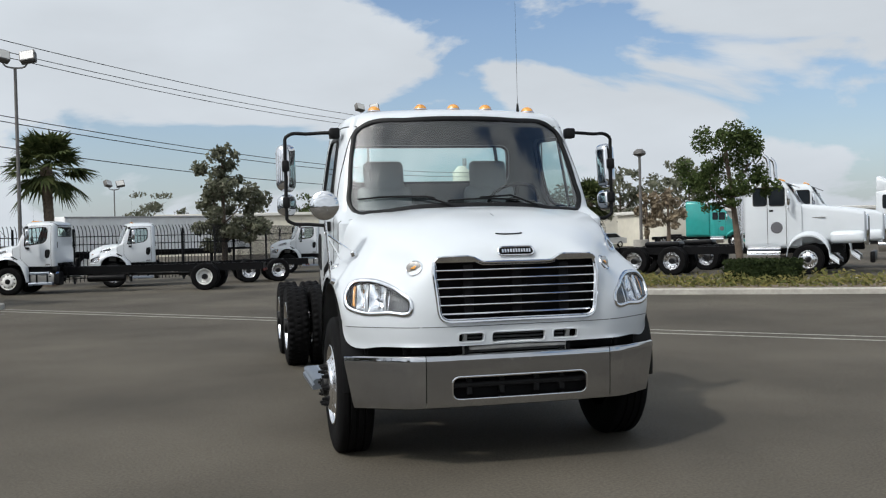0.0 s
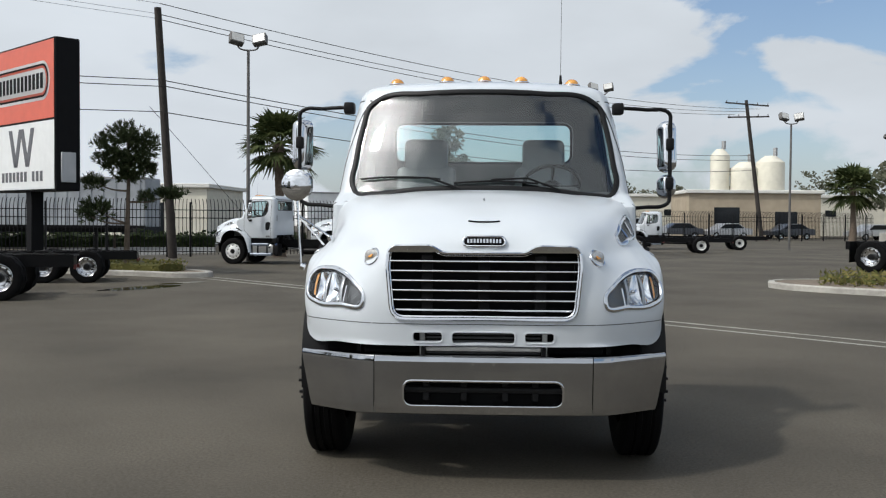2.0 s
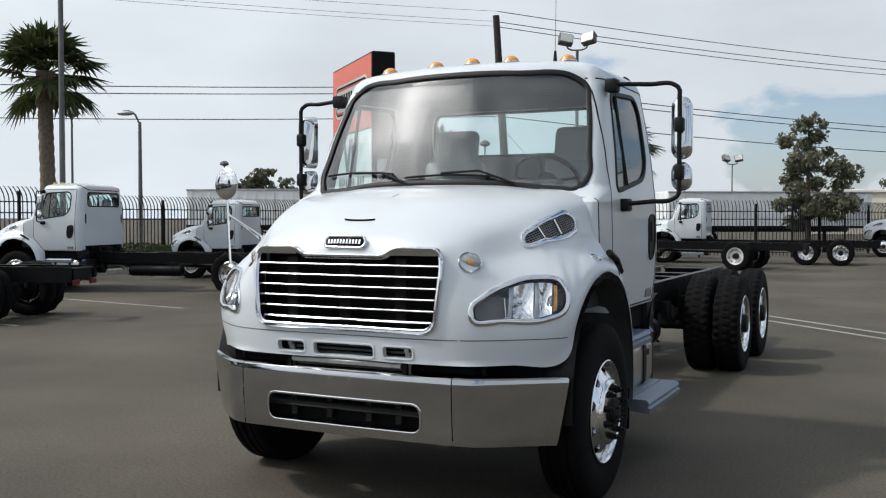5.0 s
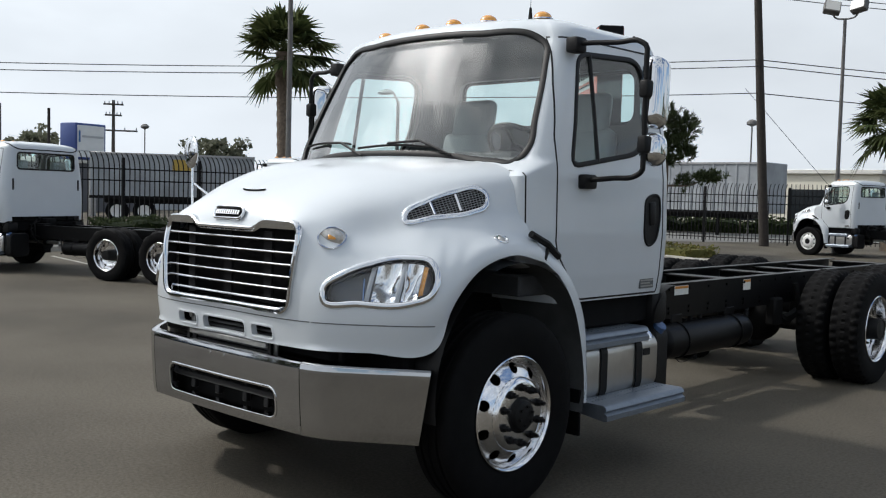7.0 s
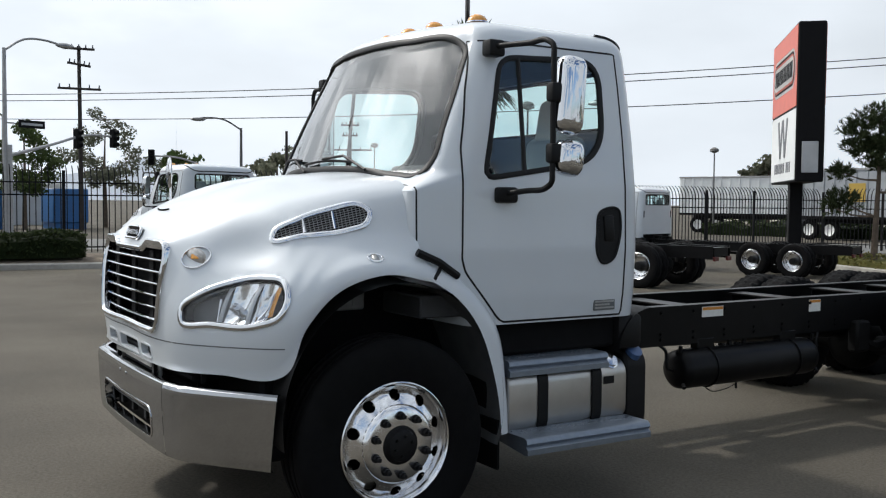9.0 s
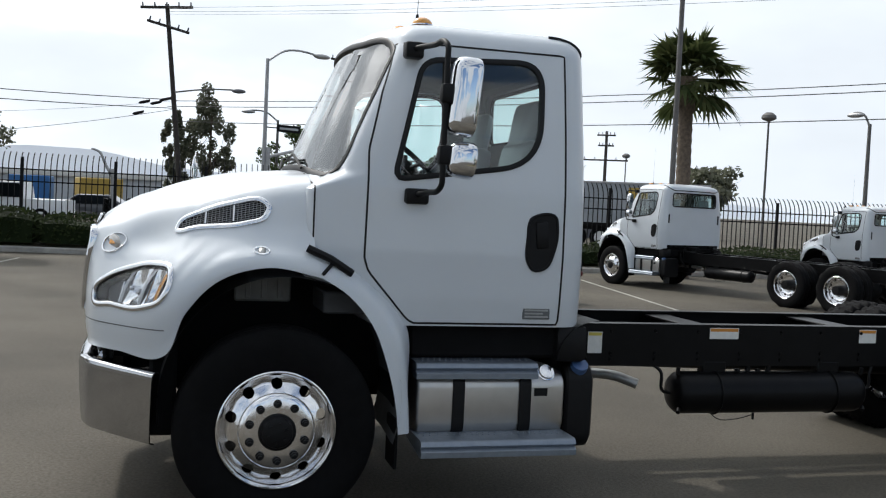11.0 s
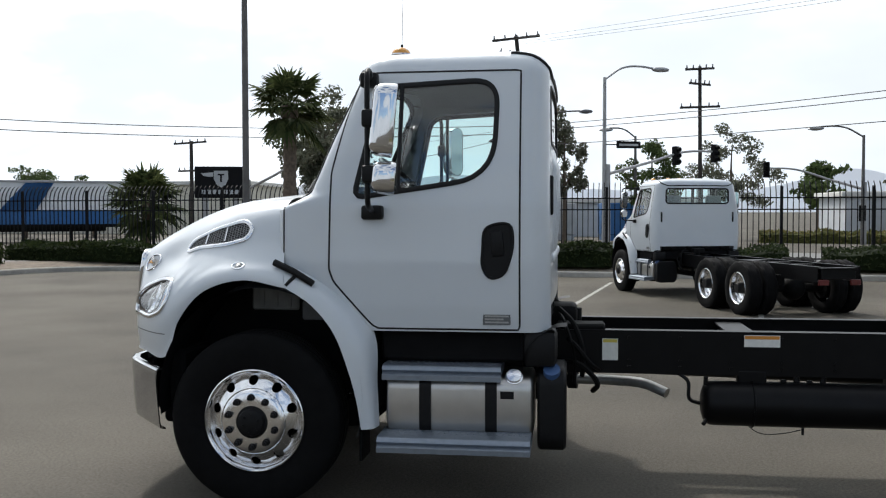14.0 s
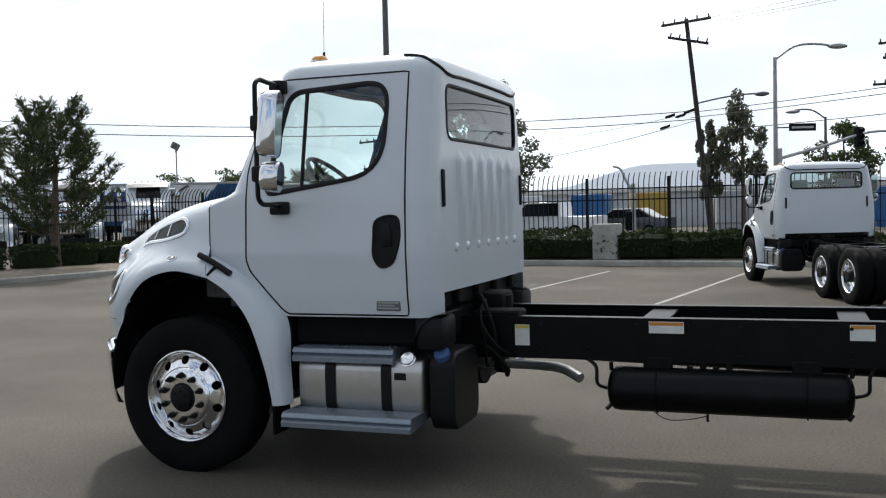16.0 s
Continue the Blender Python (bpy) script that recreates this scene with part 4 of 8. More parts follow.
        split_part("mud_flap", bm, RUBBER, tr)
        bm = bmesh.new()
        box(bm, (min(s * 0.62, s * 1.06), 1.66, 0.55), (max(s * 0.62, s * 1.06), 1.72, 1.08), 0.01)
        part("splash_panel", bm, DARK, tr)

    # --- bumper
    bm = bmesh.new()
    prof = [(0.045, 0.822), (0.012, 0.825), (-0.006, 0.815), (-0.012, 0.787), (-0.010, 0.72), (-0.004, 0.61), (0.004, 0.50), (0.012, 0.453), (0.05, 0.443)]
    xs = np.concatenate([np.linspace(-0.68, -0.5, 8), np.linspace(-0.49, 0.49, 40), np.linspace(0.5, 0.68, 8)])
    dense = resample(prof, 34, closed=False)
    P = np.array([[(x, a + 0.02 * (x / 0.68) ** 2 - 0.02, z) for a, z in dense] for x in xs])
    grid_mesh(bm, P)
    bmesh.ops.recalc_face_normals(bm, faces=bm.faces[:])
    bt = tree_of(bm)
    slot = [(x, z + 0.585) for x, z in rounded_rect(1.0, 0.160, 0.05)]
    cut(bm, FRONT, slot, 0.2, facing=0.0)
    bumper = part("bumper", bm, BUMPER_CHROME, tr, "three-piece chrome front bumper with a low air slot")
    bm = bmesh.new()
    ribbon(bm, bt, FRONT, resample(slot, 120), 0.013, 0.005, 0.05)
    part("slot_rim", bm, CHROME, bumper)
    for s in (1, -1):
        bm = bmesh.new()
        plan = smooth_line([(0.686, 0.0), (0.80, 0.045), (0.95, 0.16), (1.08, 0.275), (1.2, 0.385)], 26)
        P = []
        for i, (x, y) in enumerate(plan):
            f = i / 25
            nx, ny = -0.75 * f, 1.0 - 0.4 * f
            row = []
            for a, z in dense:
                zz = z if z > 0.6 else 0.6 - (0.6 - z) * (1 + 0.06 * f)
                lean = (0.82 - z) * 0.16 * f
                row.append((s * (x + nx * a - lean * 0.9), y + ny * a - lean * 0.3, zz - 0.015 * f))
            P.append(row)
        grid_mesh(bm, np.array(P), flip=s > 0)
        bmesh.ops.recalc_face_normals(bm, faces=bm.faces[:])
        bmesh.ops.solidify(bm, geom=bm.faces[:], thickness=0.008)
        part("bumper_end", bm, BUMPER_CHROME, bumper, "angled chrome bumper end")
    bm = bmesh.new()
    cyl(bm, (-0.5, 0.06, 0.60), (0.5, 0.06, 0.60), 0.022, n=10)
    for x in (-0.36, -0.12, 0.14, 0.33):
        box(bm, (x - 0.02, 0.05, 0.53), (x + 0.02, 0.08, 0.64), 0.004)
    split_part("slot_bracket", bm, PLASTIC, bumper)
    bm = bmesh.new()
    for x in (-0.065, 0.065):
        cyl(bm, (x, -0.034, 0.775), (x, -0.02, 0.775), 0.009, n=10)
    split_part("bolt", bm, CHROME, bumper)
    # first box is a near-black sheet that puts shade behind the bumper slot
    bm = bmesh.new()
    box(bm, (-0.66, 0.10, 0.455), (0.66, 0.16, 0.80), 0.02)
    box(bm, (-1.05, 0.36, 0.45), (1.05, 0.5, 0.9), 0.02)
    box(bm, (-0.76, 0.12, 0.82), (0.76, 0.3, 0.862), 0.01)
    split_part("front_crossmember", bm, DARK, tr)
    bm = bmesh.new()
    box(bm, (-0.36, 0.02, 0.845), (0.36, 0.05, 0.875), 0.006)
    part("bumper_plate", bm, STEEL, tr)
    bm = bmesh.new()
    for x in (-0.38, 0.38, -0.80, 0.80):
        box(bm, (x - 0.012, 0.03 + 0.12 * (abs(x) > 0.5), 0.82), (x + 0.012, 0.05 + 0.12 * (abs(x) > 0.5), 0.90))
    split_part("bumper_bracket", bm, FRAME_BLACK, tr)

    # --- cab
    S = cab_surface(fine)
    cab = bmesh.new()
    grid_mesh(cab, S, close_v=True, flip=True)
    top = max(cab.faces, key=lambda f: f.calc_center_median().z)
    cab.normal_update()
    if top.normal.z < 0:
        bmesh.ops.reverse_faces(cab, faces=cab.faces[:])
    bmesh.ops.holes_fill(cab, edges=[e for e in cab.edges if e.is_boundary and e.verts[0].co.z > 2.7], sides=0)
    ct = tree_of(cab)
    low = [f for f in cab.faces if f.calc_center_median().y > 2.72 and f.calc_center_median().z < 1.19 and abs(f.calc_center_median().x) < 0.93]
    bmesh.ops.delete(cab, geom=low, context="FACES")
    # stamped ribs in the back wall
    if fine:
        for v in cab.verts:
            if v.co.y > 2.7 and 1.45 < v.co.z < 2.12:
                for k in range(6):
                    d = abs(v.co.x - (-0.575 + k * 0.23))
                    end = 2.10 - 0.05 * (d / 0.06) ** 2
                    f = min(1.0, max(0.0, (0.062 - d) / 0.016)) * min(1.0, max(0.0, (end - v.co.z) / 0.03), max(0.0, (v.co.z - 1.50) / 0.30))
                    v.co.y += 0.026 * f
    glass_f = cut(cab, FRONT, loop(WIND, 140), 2.2, facing=0.12)
    keep = [f for f in glass_f.faces if f.calc_center_median().y > 2.4]
    bmesh.ops.delete(glass_f, geom=keep, context="FACES")
    glass_b = cut(cab, BACK, loop(REARWIN, 80, False), 0.3, facing=0.4)
    glass_s = [cut(cab, SIDE, loop(SIDEWIN, 90, False), 0.25, facing=0.3), cut(cab, SIDE_R, flipped(loop(SIDEWIN, 90, False)), 0.25, facing=0.3)]
    door_l = cut(cab, SIDE, DOOR, 0.25, facing=0.25, snap=False)
    door_r = cut(cab, SIDE_R, flipped(DOOR), 0.25, facing=0.25, snap=False)
    body = part("cab_body", cab, WHITE, tr, "white steel day cab")
    lining = bmesh.new()
    grid_mesh(lining, cab_surface(fine, 0.05), close_v=True, flip=True)
    cut(lining, FRONT, grow(loop(WIND, 140), 0.012), 2.2, facing=0.05)
    bmesh.ops.delete(lining, geom=[f for f in lining.faces if f.calc_center_median().z < 1.25], context="FACES")
    cut(lining, BACK, grow(loop(REARWIN, 80, False), 0.012), 0.3)
    cut(lining, SIDE, grow(loop(SIDEWIN, 90, False), 0.02), 0.3)
    cut(lining, SIDE_R, grow(flipped(loop(SIDEWIN, 90, False)), 0.02), 0.3)
    bmesh.ops.reverse_faces(lining, faces=lining.faces[:])
    part("cab_lining", lining, TRIM, tr, "grey interior lining")
    ws = part("windshield", shift(glass_f, -0.008), WINDSHIELD, body, "curved windshield that mirrors the clouds")
    ws.visible_shadow = False
    bm = bmesh.new()
    ribbon(bm, ct, FRONT, loop(WIND, 160), 0.036, 0.009, 0.015)
    part("windshield_gasket", bm, GASKET, body)
    rw = part("rear_window", shift(glass_b, -0.008), GLASS, body)
    rw.visible_shadow = False
    bm = bmesh.new()
    ribbon(bm, ct, BACK, loop(REARWIN, 110, False), 0.022 if fine else 0.034, 0.007, 0.015)
    part("rear_window_gasket", bm, GASKET, body)
    for x in (-0.905, 0.905):
        bm = box(bmesh.new(), (x - 0.02, 2.71, 1.74), (x + 0.02, 2.775, 1.98), 0.012, seg=2)
        part("cab_vent", bm, PLASTIC, body, "black cab air outlet")
    for k in range(7 if fine else 0):
        bm = bmesh.new()
        bmesh.ops.create_uvsphere(bm, u_segments=12, v_segments=8, radius=1, matrix=Matrix.Translation((-0.69 + k * 0.23, 2.768, 1.475)) @ Matrix.Diagonal((0.042, 0.014, 0.03, 1)))
        part("pressed_dimple", bm, WHITE, body)
    # the gap between hood and cowl
    for view, sg in ((SIDE, 1), (SIDE_R, -1)):
        bm = bmesh.new()
        ribbon(bm, ct, view, [(sg * (1.168 + 0.03 * max(0, z - 1.75)), z) for z in np.linspace(1.42, 1.86, 26)], 0.009, 0.003, 0.008, closed=False)
        part("hood_seam", bm, GASKET, body)
    # door seams, handles, windows
    for s, view, panel, pane, dpoly, wpoly in ((1, SIDE, door_l, glass_s[0], DOOR, loop(SIDEWIN, 90, False)), (-1, SIDE_R, door_r, glass_s[1], flipped(DOOR), flipped(loop(SIDEWIN, 90, False)))):
        door = part("door", panel, WHITE, body, "white cab door")
        bm = bmesh.new()
        ribbon(bm, ct, view, resample(dpoly, 150), 0.011, 0.0025, 0.006)
        part("door_seal", bm, GASKET, body)
        g = part("side_window", shift(pane, -0.008), GLASS, body)
        g.visible_shadow = False
        bm = bmesh.new()
        ribbon(bm, ct, view, wpoly, 0.030, 0.007, 0.015)
        a, n = view.throw(ct, s * 1.86, 1.88)
        b, n2 = view.throw(ct, s * 1.875, 2.52)
        tube(bm, [a - n * 0.002, b - n2 * 0.002], 0.013, 6)
        part("window_gasket", bm, GASKET, body)
        # recessed black handle
        bm = bmesh.new()
        out_l = loop([(2.385, 1.66), (2.535, 1.675), (2.545, 1.62), (2.525, 1.47), (2.49, 1.395), (2.41, 1.375), (2.375, 1.42), (2.37, 1.55)], 40)
        out_l = out_l if s > 0 else flipped(out_l)
        ribbon(bm, ct, view, out_l, 0.016, 0.010, 0.01)
        vs = [bm.verts.new(view.throw(ct, x, z)[0] + Vector((s * 0.004, 0, 0))) for x, z in out_l]
        bm.faces.new(vs if s > 0 else list(reversed(vs)))
        dh = part("door_handle", bm, PLASTIC, body, "black recessed door handle")
        bm = bmesh.new()
        a, n = view.throw(ct, s * 2.46, 1.60)
        box(bm, (-0.008, -0.045, -0.10), (0.014, 0.03, 0.05), 0.010, Matrix.Translation(a) @ Matrix.Rotation(0.1 * s, 4, "X"), 2)
        part("handle_grip", bm, PLASTIC, dh)
        # maker's plate at the sill
        bm = bmesh.new()
        a, n = view.throw(ct, s * 2.45, 1.13)
        box(bm, (-0.004, -0.082, -0.034), (0.004, 0.082, 0.034), 0.003, Matrix.Translation(a))
        plate = part("sill_plate", bm, TRIM, body, "small grey plate near the sill")
        bm = bmesh.new()
        for k in range(3):
            box(bm, (-0.006, -0.07, -0.024 + k * 0.018), (0.006, 0.07 - 0.03 * (k == 1), -0.014 + k * 0.018), 0, Matrix.Translation(a))
        part("plate_bar", bm, STEEL, plate)

    # --- roof lamps and antenna
    for x in (-0.70, -0.295, 0.0, 0.295, 0.70):
        bm = bmesh.new()
        y = 1.76 + 0.05 * (abs(x) / 0.7) ** 2
        z = ct.ray_cast(Vector((x, y, 3.2)), Vector((0, 0, -1)))[0].z
        bmesh.ops.create_uvsphere(bm, u_segments=14, v_segments=8, radius=1.0, matrix=Matrix.Translation((x, y, z + 0.002)) @ Matrix.Diagonal((0.056, 0.062, 0.046, 1)))
        bmesh.ops.delete(bm, geom=[v for v in bm.verts if v.co.z < z - 0.005], context="VERTS")
        lp = part("roof_lamp", bm, AMBER, body, "amber roof marker lamp")
        bm = bmesh.new()
        lathe(bm, [(0, 0.066), (0.008, 0.064), (0.010, 0.045)], 18)
        bmesh.ops.transform(bm, matrix=Matrix.Translation((x, y, z - 0.003)) @ Matrix.Rotation(-math.pi / 2, 4, "Y"), verts=bm.verts[:])
        part("lamp_base", bm, CHROME, lp)
    bm = bmesh.new()
    cyl(bm, (0.61, 1.80, 2.74), (0.61, 1.80, 2.83), 0.016, 0.008, 10)
    cyl(bm, (0.61, 1.80, 2.83), (0.615, 1.82, 3.75), 0.002, 0.001, 5)
    part("antenna", bm, PLASTIC, body, "thin whip antenna")
    bm = bmesh.new()
    rail = []
    for x, y, z in smooth_line([(0.90, 2.52, 2.72), (0.90, 2.62, 2.69), (0.88, 2.72, 2.645), (0.78, 2.765, 2.61), (0.4, 2.775, 2.605), (0, 2.777, 2.605), (-0.4, 2.775, 2.605), (-0.78, 2.765, 2.61), (-0.88, 2.72, 2.645), (-0.90, 2.62, 2.69), (-0.90, 2.52, 2.72)], 70):
        p, n = ct.find_nearest(Vector((x, y, z)))[:2]
        rail.append(p + n * 0.002)
    tube(bm, rail, 0.0125, 6)
    part("roof_corner_trim", bm, GASKET, body)

    # --- wipers
    for x0, x1, zz in ((-0.30, -0.93, 1.975), (0.42, -0.22, 1.945)):
        bm = bmesh.new()
        base, n = FRONT.throw(ct, x0 + 0.14, 1.885)
        knee, n1 = FRONT.throw(ct, x0 - 0.10, 1.965)
        tip, n2 = FRONT.throw(ct, x1, zz)
        tube(bm, [base + n * 0.02, knee + n1 * 0.035, (knee + tip) / 2 + n1 * 0.03], 0.008, 6)
        blade = [FRONT.throw(ct, x, zz - 0.01 + 0.015 * math.sin(k * math.pi)) for k, x in zip(np.linspace(0, 1, 12), np.linspace(x0 - 0.02, x1, 12))]
        tube(bm, [p + n * 0.012 for p, n in blade], 0.008, 5)
        part("wiper", bm, PLASTIC, body, "black windshield wiper")

    # --- mirrors
    for s in (1, -1):
        bm = bmesh.new()
        arm = [(1.03, 1.66, 2.55), (1.10, 1.69, 2.555), (1.30, 1.74, 2.55), (1.44, 1.755, 2.545), (1.475, 1.76, 2.52), (1.48, 1.76, 2.45), (1.48, 1.76, 2.15), (1.48, 1.76, 1.88), (1.475, 1.76, 1.82), (1.44, 1.755, 1.795), (1.30, 1.74, 1.78), (1.14, 1.71, 1.765)]
        tube(bm, smooth_line([(s * x, y, z) for x, y, z in arm], 60), 0.0155, 10)
        mirror = part("mirror_bracket", bm, PLASTIC, tr, "black tubular mirror bracket")
        for lo, hi, at_ in (((-0.05, -0.05, -0.045), (0.035, 0.055, 0.045), (1.06, 1.68, 2.548)), ((-0.03, -0.06, -0.05), (0.03, 0.07, 0.035), (1.14, 1.71, 1.765)), ((-0.03, -0.03, -0.05), (0.03, 0.06, 0.05), (1.48, 1.76, 2.28)), ((-0.03, -0.03, -0.05), (0.03, 0.06, 0.05), (1.48, 1.76, 1.97))):
            bm = box(bmesh.new(), lo, hi, 0.016, Matrix.Translation((s * at_[0], at_[1], at_[2])), 2)
            part("mirror_mount", bm, PLASTIC, mirror)
        for z0, z1, w in ((2.065, 2.475, 0.07), (1.855, 2.045, 0.068)):
            bm = bmesh.new()
            h = (z1 - z0) / 2
            rows = []
            for d, k in ((0.055, 0.95), (0.05, 1.0), (0.02, 1.0), (-0.03, 0.95), (-0.06, 0.80), (-0.075, 0.5), (-0.08, 0.12)):
                rows.append([(x * k, d, z * (1 - (1 - k) * w / h)) for x, z in rounded_rect(2 * w, 2 * h, 0.066, 6)])
            vs = grid_mesh(bm, np.array(rows), close_v=True)
            bm.faces.new(vs[-1])
            bmesh.ops.recalc_face_normals(bm, faces=bm.faces[:])
            turn = Matrix.Translation((s * 1.475, 1.86, (z0 + z1) / 2)) @ Matrix.Rotation(radians(10 if s > 0 else -38), 4, "Z") @ Matrix.Rotation(radians(-5 if s > 0 else 0), 4, "X")
            bmesh.ops.transform(bm, matrix=turn, verts=bm.verts[:])
            head = part("mirror_head", bm, CHROME, mirror, "chrome mirror head")
            bm = bmesh.new()
            bm.faces.new([bm.verts.new((x * 0.93, 0.052, z * 0.96)) for x, z in rounded_rect(2 * w, 2 * h, 0.066, 6)])
            bmesh.ops.transform(bm, matrix=turn, verts=bm.verts[:])
            part("mirror_glass", bm, CHROME, head)
    if hood_mirror:
        bm = bmesh.new()
        lathe(bm, [(-0.020, 0.0005), (-0.019, 0.035), (-0.015, 0.07), (-0.008, 0.097), (0.0, 0.108), (0.006, 0.106), (0.008, 0.0005)], 40)
        c = Vector((-1.29, 0.60, 1.90))
        bmesh.ops.transform(bm, matrix=Matrix.Translation(c) @ Matrix.Rotation(radians(81), 4, "Z"), verts=bm.verts[:])
        fm = part("fender_mirror", bm, CHROME, tr, "round chrome fender mirror on three thin legs")
        bm = bmesh.new()
        tube(bm, [c + Vector((0, 0.01, -0.02)), (-1.27, 0.60, 1.56), (-1.255, 0.60, 1.33)], 0.0085, 8)
        tube(bm, [c + Vector((0.0, 0.01, -0.20)), (-1.07, 0.70, 1.545)], 0.0075, 8)
        tube(bm, [c + Vector((0.0, 0.01, -0.20)), (-1.14, 0.86, 1.485)], 0.0075, 8)
        cyl(bm, (-1.07, 0.70, 1.55), (-1.06, 0.70, 1.52), 0.024, n=10)
        cyl(bm, (-1.26, 0.60, 1.345), (-1.23, 0.60, 1.335), 0.022, n=10)
        part("mirror_leg", bm, ALU, fm)

    if stack:
        bm = bmesh.new()
        tube(bm, smooth_line([(0.98, 2.98, 0.9), (0.98, 2.98, 1.6), (0.98, 2.98, 3.05), (0.98, 3.02, 3.25), (0.98, 3.13, 3.34)], 18), 0.065, 10)
        part("exhaust_pipe", bm, ALU, tr, "upright metal exhaust pipe")
    # --- inside of the cab
    bm = bmesh.new()
    P = []
    for x in np.linspace(-0.98, 0.98, 21):
        k = abs(x / 0.98) ** 3 * 0.12
        P.append([(x, y + k, z) for y, z in ((1.16, 1.86), (1.30, 1.885), (1.46, 1.88), (1.56, 1.84), (1.60, 1.72), (1.56, 1.45), (1.52, 1.2))])
    grid_mesh(bm, np.array(P))
    bmesh.ops.recalc_face_normals(bm, faces=bm.faces[:])
    bm2 = part("dashboard", bm, DASH, tr, "dark grey dashboard")
    bm = bmesh.new()
    box(bm, (0.22, 1.50, 1.85), (0.74, 1.66, 1.93), 0.03, seg=2)
    part("instrument_hood", bm, DASH, tr)
    bm = bmesh.new()
    box(bm, (-1.03, 1.25, 1.10), (1.03, 2.68, 1.22), 0.01)
    part("cab_floor", bm, DASH, tr)
    wheel_m = Matrix.Translation((0.55, 1.82, 1.95)) @ Matrix.Rotation(radians(-42), 4, "X")
    bm = bmesh.new()
    tube(bm, [(0.225 * math.cos(g), 0.225 * math.sin(g), 0) for g in np.linspace(0, 2 * math.pi, 36, endpoint=False)], 0.016, 8, closed=True)
    for g in (0.0, math.pi, 1.5 * math.pi):
        tube(bm, [(0.05 * math.cos(g), 0.05 * math.sin(g), -0.03), (0.22 * math.cos(g), 0.22 * math.sin(g), 0)], 0.013, 6)
    cyl(bm, (0, 0, -0.06), (0, 0, -0.01), 0.075, n=18)
    cyl(bm, (0, 0, -0.5), (0, 0, -0.05), 0.04, n=10)
    bmesh.ops.transform(bm, matrix=wheel_m, verts=bm.verts[:])
    part("steering_wheel", bm, PLASTIC, tr, "black steering wheel")
    for x, w in ((0.53, 0.25), (-0.50, 0.26)):
        bm = bmesh.new()
        box(bm, (x - w, 1.98, 1.42), (x + w, 2.44, 1.58), 0.05, seg=3)
        box(bm, (x - w * 0.7, 2.05, 1.2), (x + w * 0.7, 2.4, 1.44), 0.02)
        seat = part("seat", bm, SEAT, tr, "grey vinyl seat")
        bm = bmesh.new()
        lean = Matrix.Translation((x, 2.42, 1.52)) @ Matrix.Rotation(radians(-10), 4, "X")
        box(bm, (-w, -0.06, 0), (w, 0.08, 0.62), 0.06, lean, 3)
        box(bm, (-w * 0.74, -0.05, 0.52), (w * 0.74, 0.06, 0.87), 0.055, lean, 3)
        part("backrest", bm, SEAT, seat)
    bm = bmesh.new()
    P = np.array([[(x + 0.02 * v, 1.26 + 0.10 * v + 0.02 * abs(x), 1.893 + 0.025 * math.sin(3 * x + v)) for x in np.linspace(-0.05, 0.13, 6)] for v in (0, 0.5, 1)])
    grid_mesh(bm, P)
    part("paper_sheet", bm, PAPER, tr, "crumpled white paper on the dashboard")

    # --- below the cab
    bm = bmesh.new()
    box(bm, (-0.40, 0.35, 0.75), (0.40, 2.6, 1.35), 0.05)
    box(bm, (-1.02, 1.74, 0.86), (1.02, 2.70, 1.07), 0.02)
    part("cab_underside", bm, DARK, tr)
    bm = bmesh.new()
    for s in (1, -1):
        bm = bmesh.new()
        P = []
        for g in np.linspace(0, math.pi / 2, 8):
            P.append([(s * x, 2.86 - 0.33 * math.cos(g) * 0.8, 0.83 + 0.26 * math.sin(g)) for x in (0.86, 1.08)])
        grid_mesh(bm, np.array(P), flip=s > 0)
        box(bm, (min(s * 0.80, s * 1.07), 2.60, 0.84), (max(s * 0.80, s * 1.07), 2.80, 1.06), 0.04, seg=2)
        part("cab_corner_guard", bm, PLASTIC, tr)
    bm = bmesh.new()
    box(bm, (-0.14, 2.70, 0.98), (0.16, 2.92, 1.13), 0.04, seg=2)
    box(bm, (-0.85, 2.66, 1.08), (0.85, 2.72, 1.20), 0.01)
    for k in range(4):
        box(bm, (-0.72 + k * 0.42, 2.70, 1.10), (-0.60 + k * 0.42, 2.765, 1.21), 0.015)
    cyl(bm, (0.05, 2.90, 0.85), (0.05, 2.90, 1.10), 0.05, n=12)
    box(bm, (0.20, 2.78, 0.98), (0.42, 3.10, 1.03), 0.015)
    tube(bm, smooth_line([(0.30, 2.8, 1.12), (0.46, 2.90, 1.03), (0.50, 2.96, 0.85), (0.5, 2.95, 0.7)], 16), 0.016, 6)
    tube(bm, smooth_line([(0.2, 2.8, 1.08), (0.5, 2.86, 0.99), (0.56, 2.90, 0.86), (0.5, 2.9, 0.66)], 16), 0.012, 6)
    tube(bm, smooth_line([(0.46, 2.86, 0.94), (0.58, 2.92, 0.90), (0.57, 3.0, 0.80), (0.47, 3.06, 0.74)], 16), 0.014, 6)
    tube(bm, smooth_line([(0.45, 2.80, 0.80), (0.56, 2.95, 0.78), (0.54, 3.05, 0.66), (0.44, 3.02, 0.60)], 16), 0.018, 6)
    part("cab_mount", bm, ENGINE, tr, "black cab suspension and hoses")

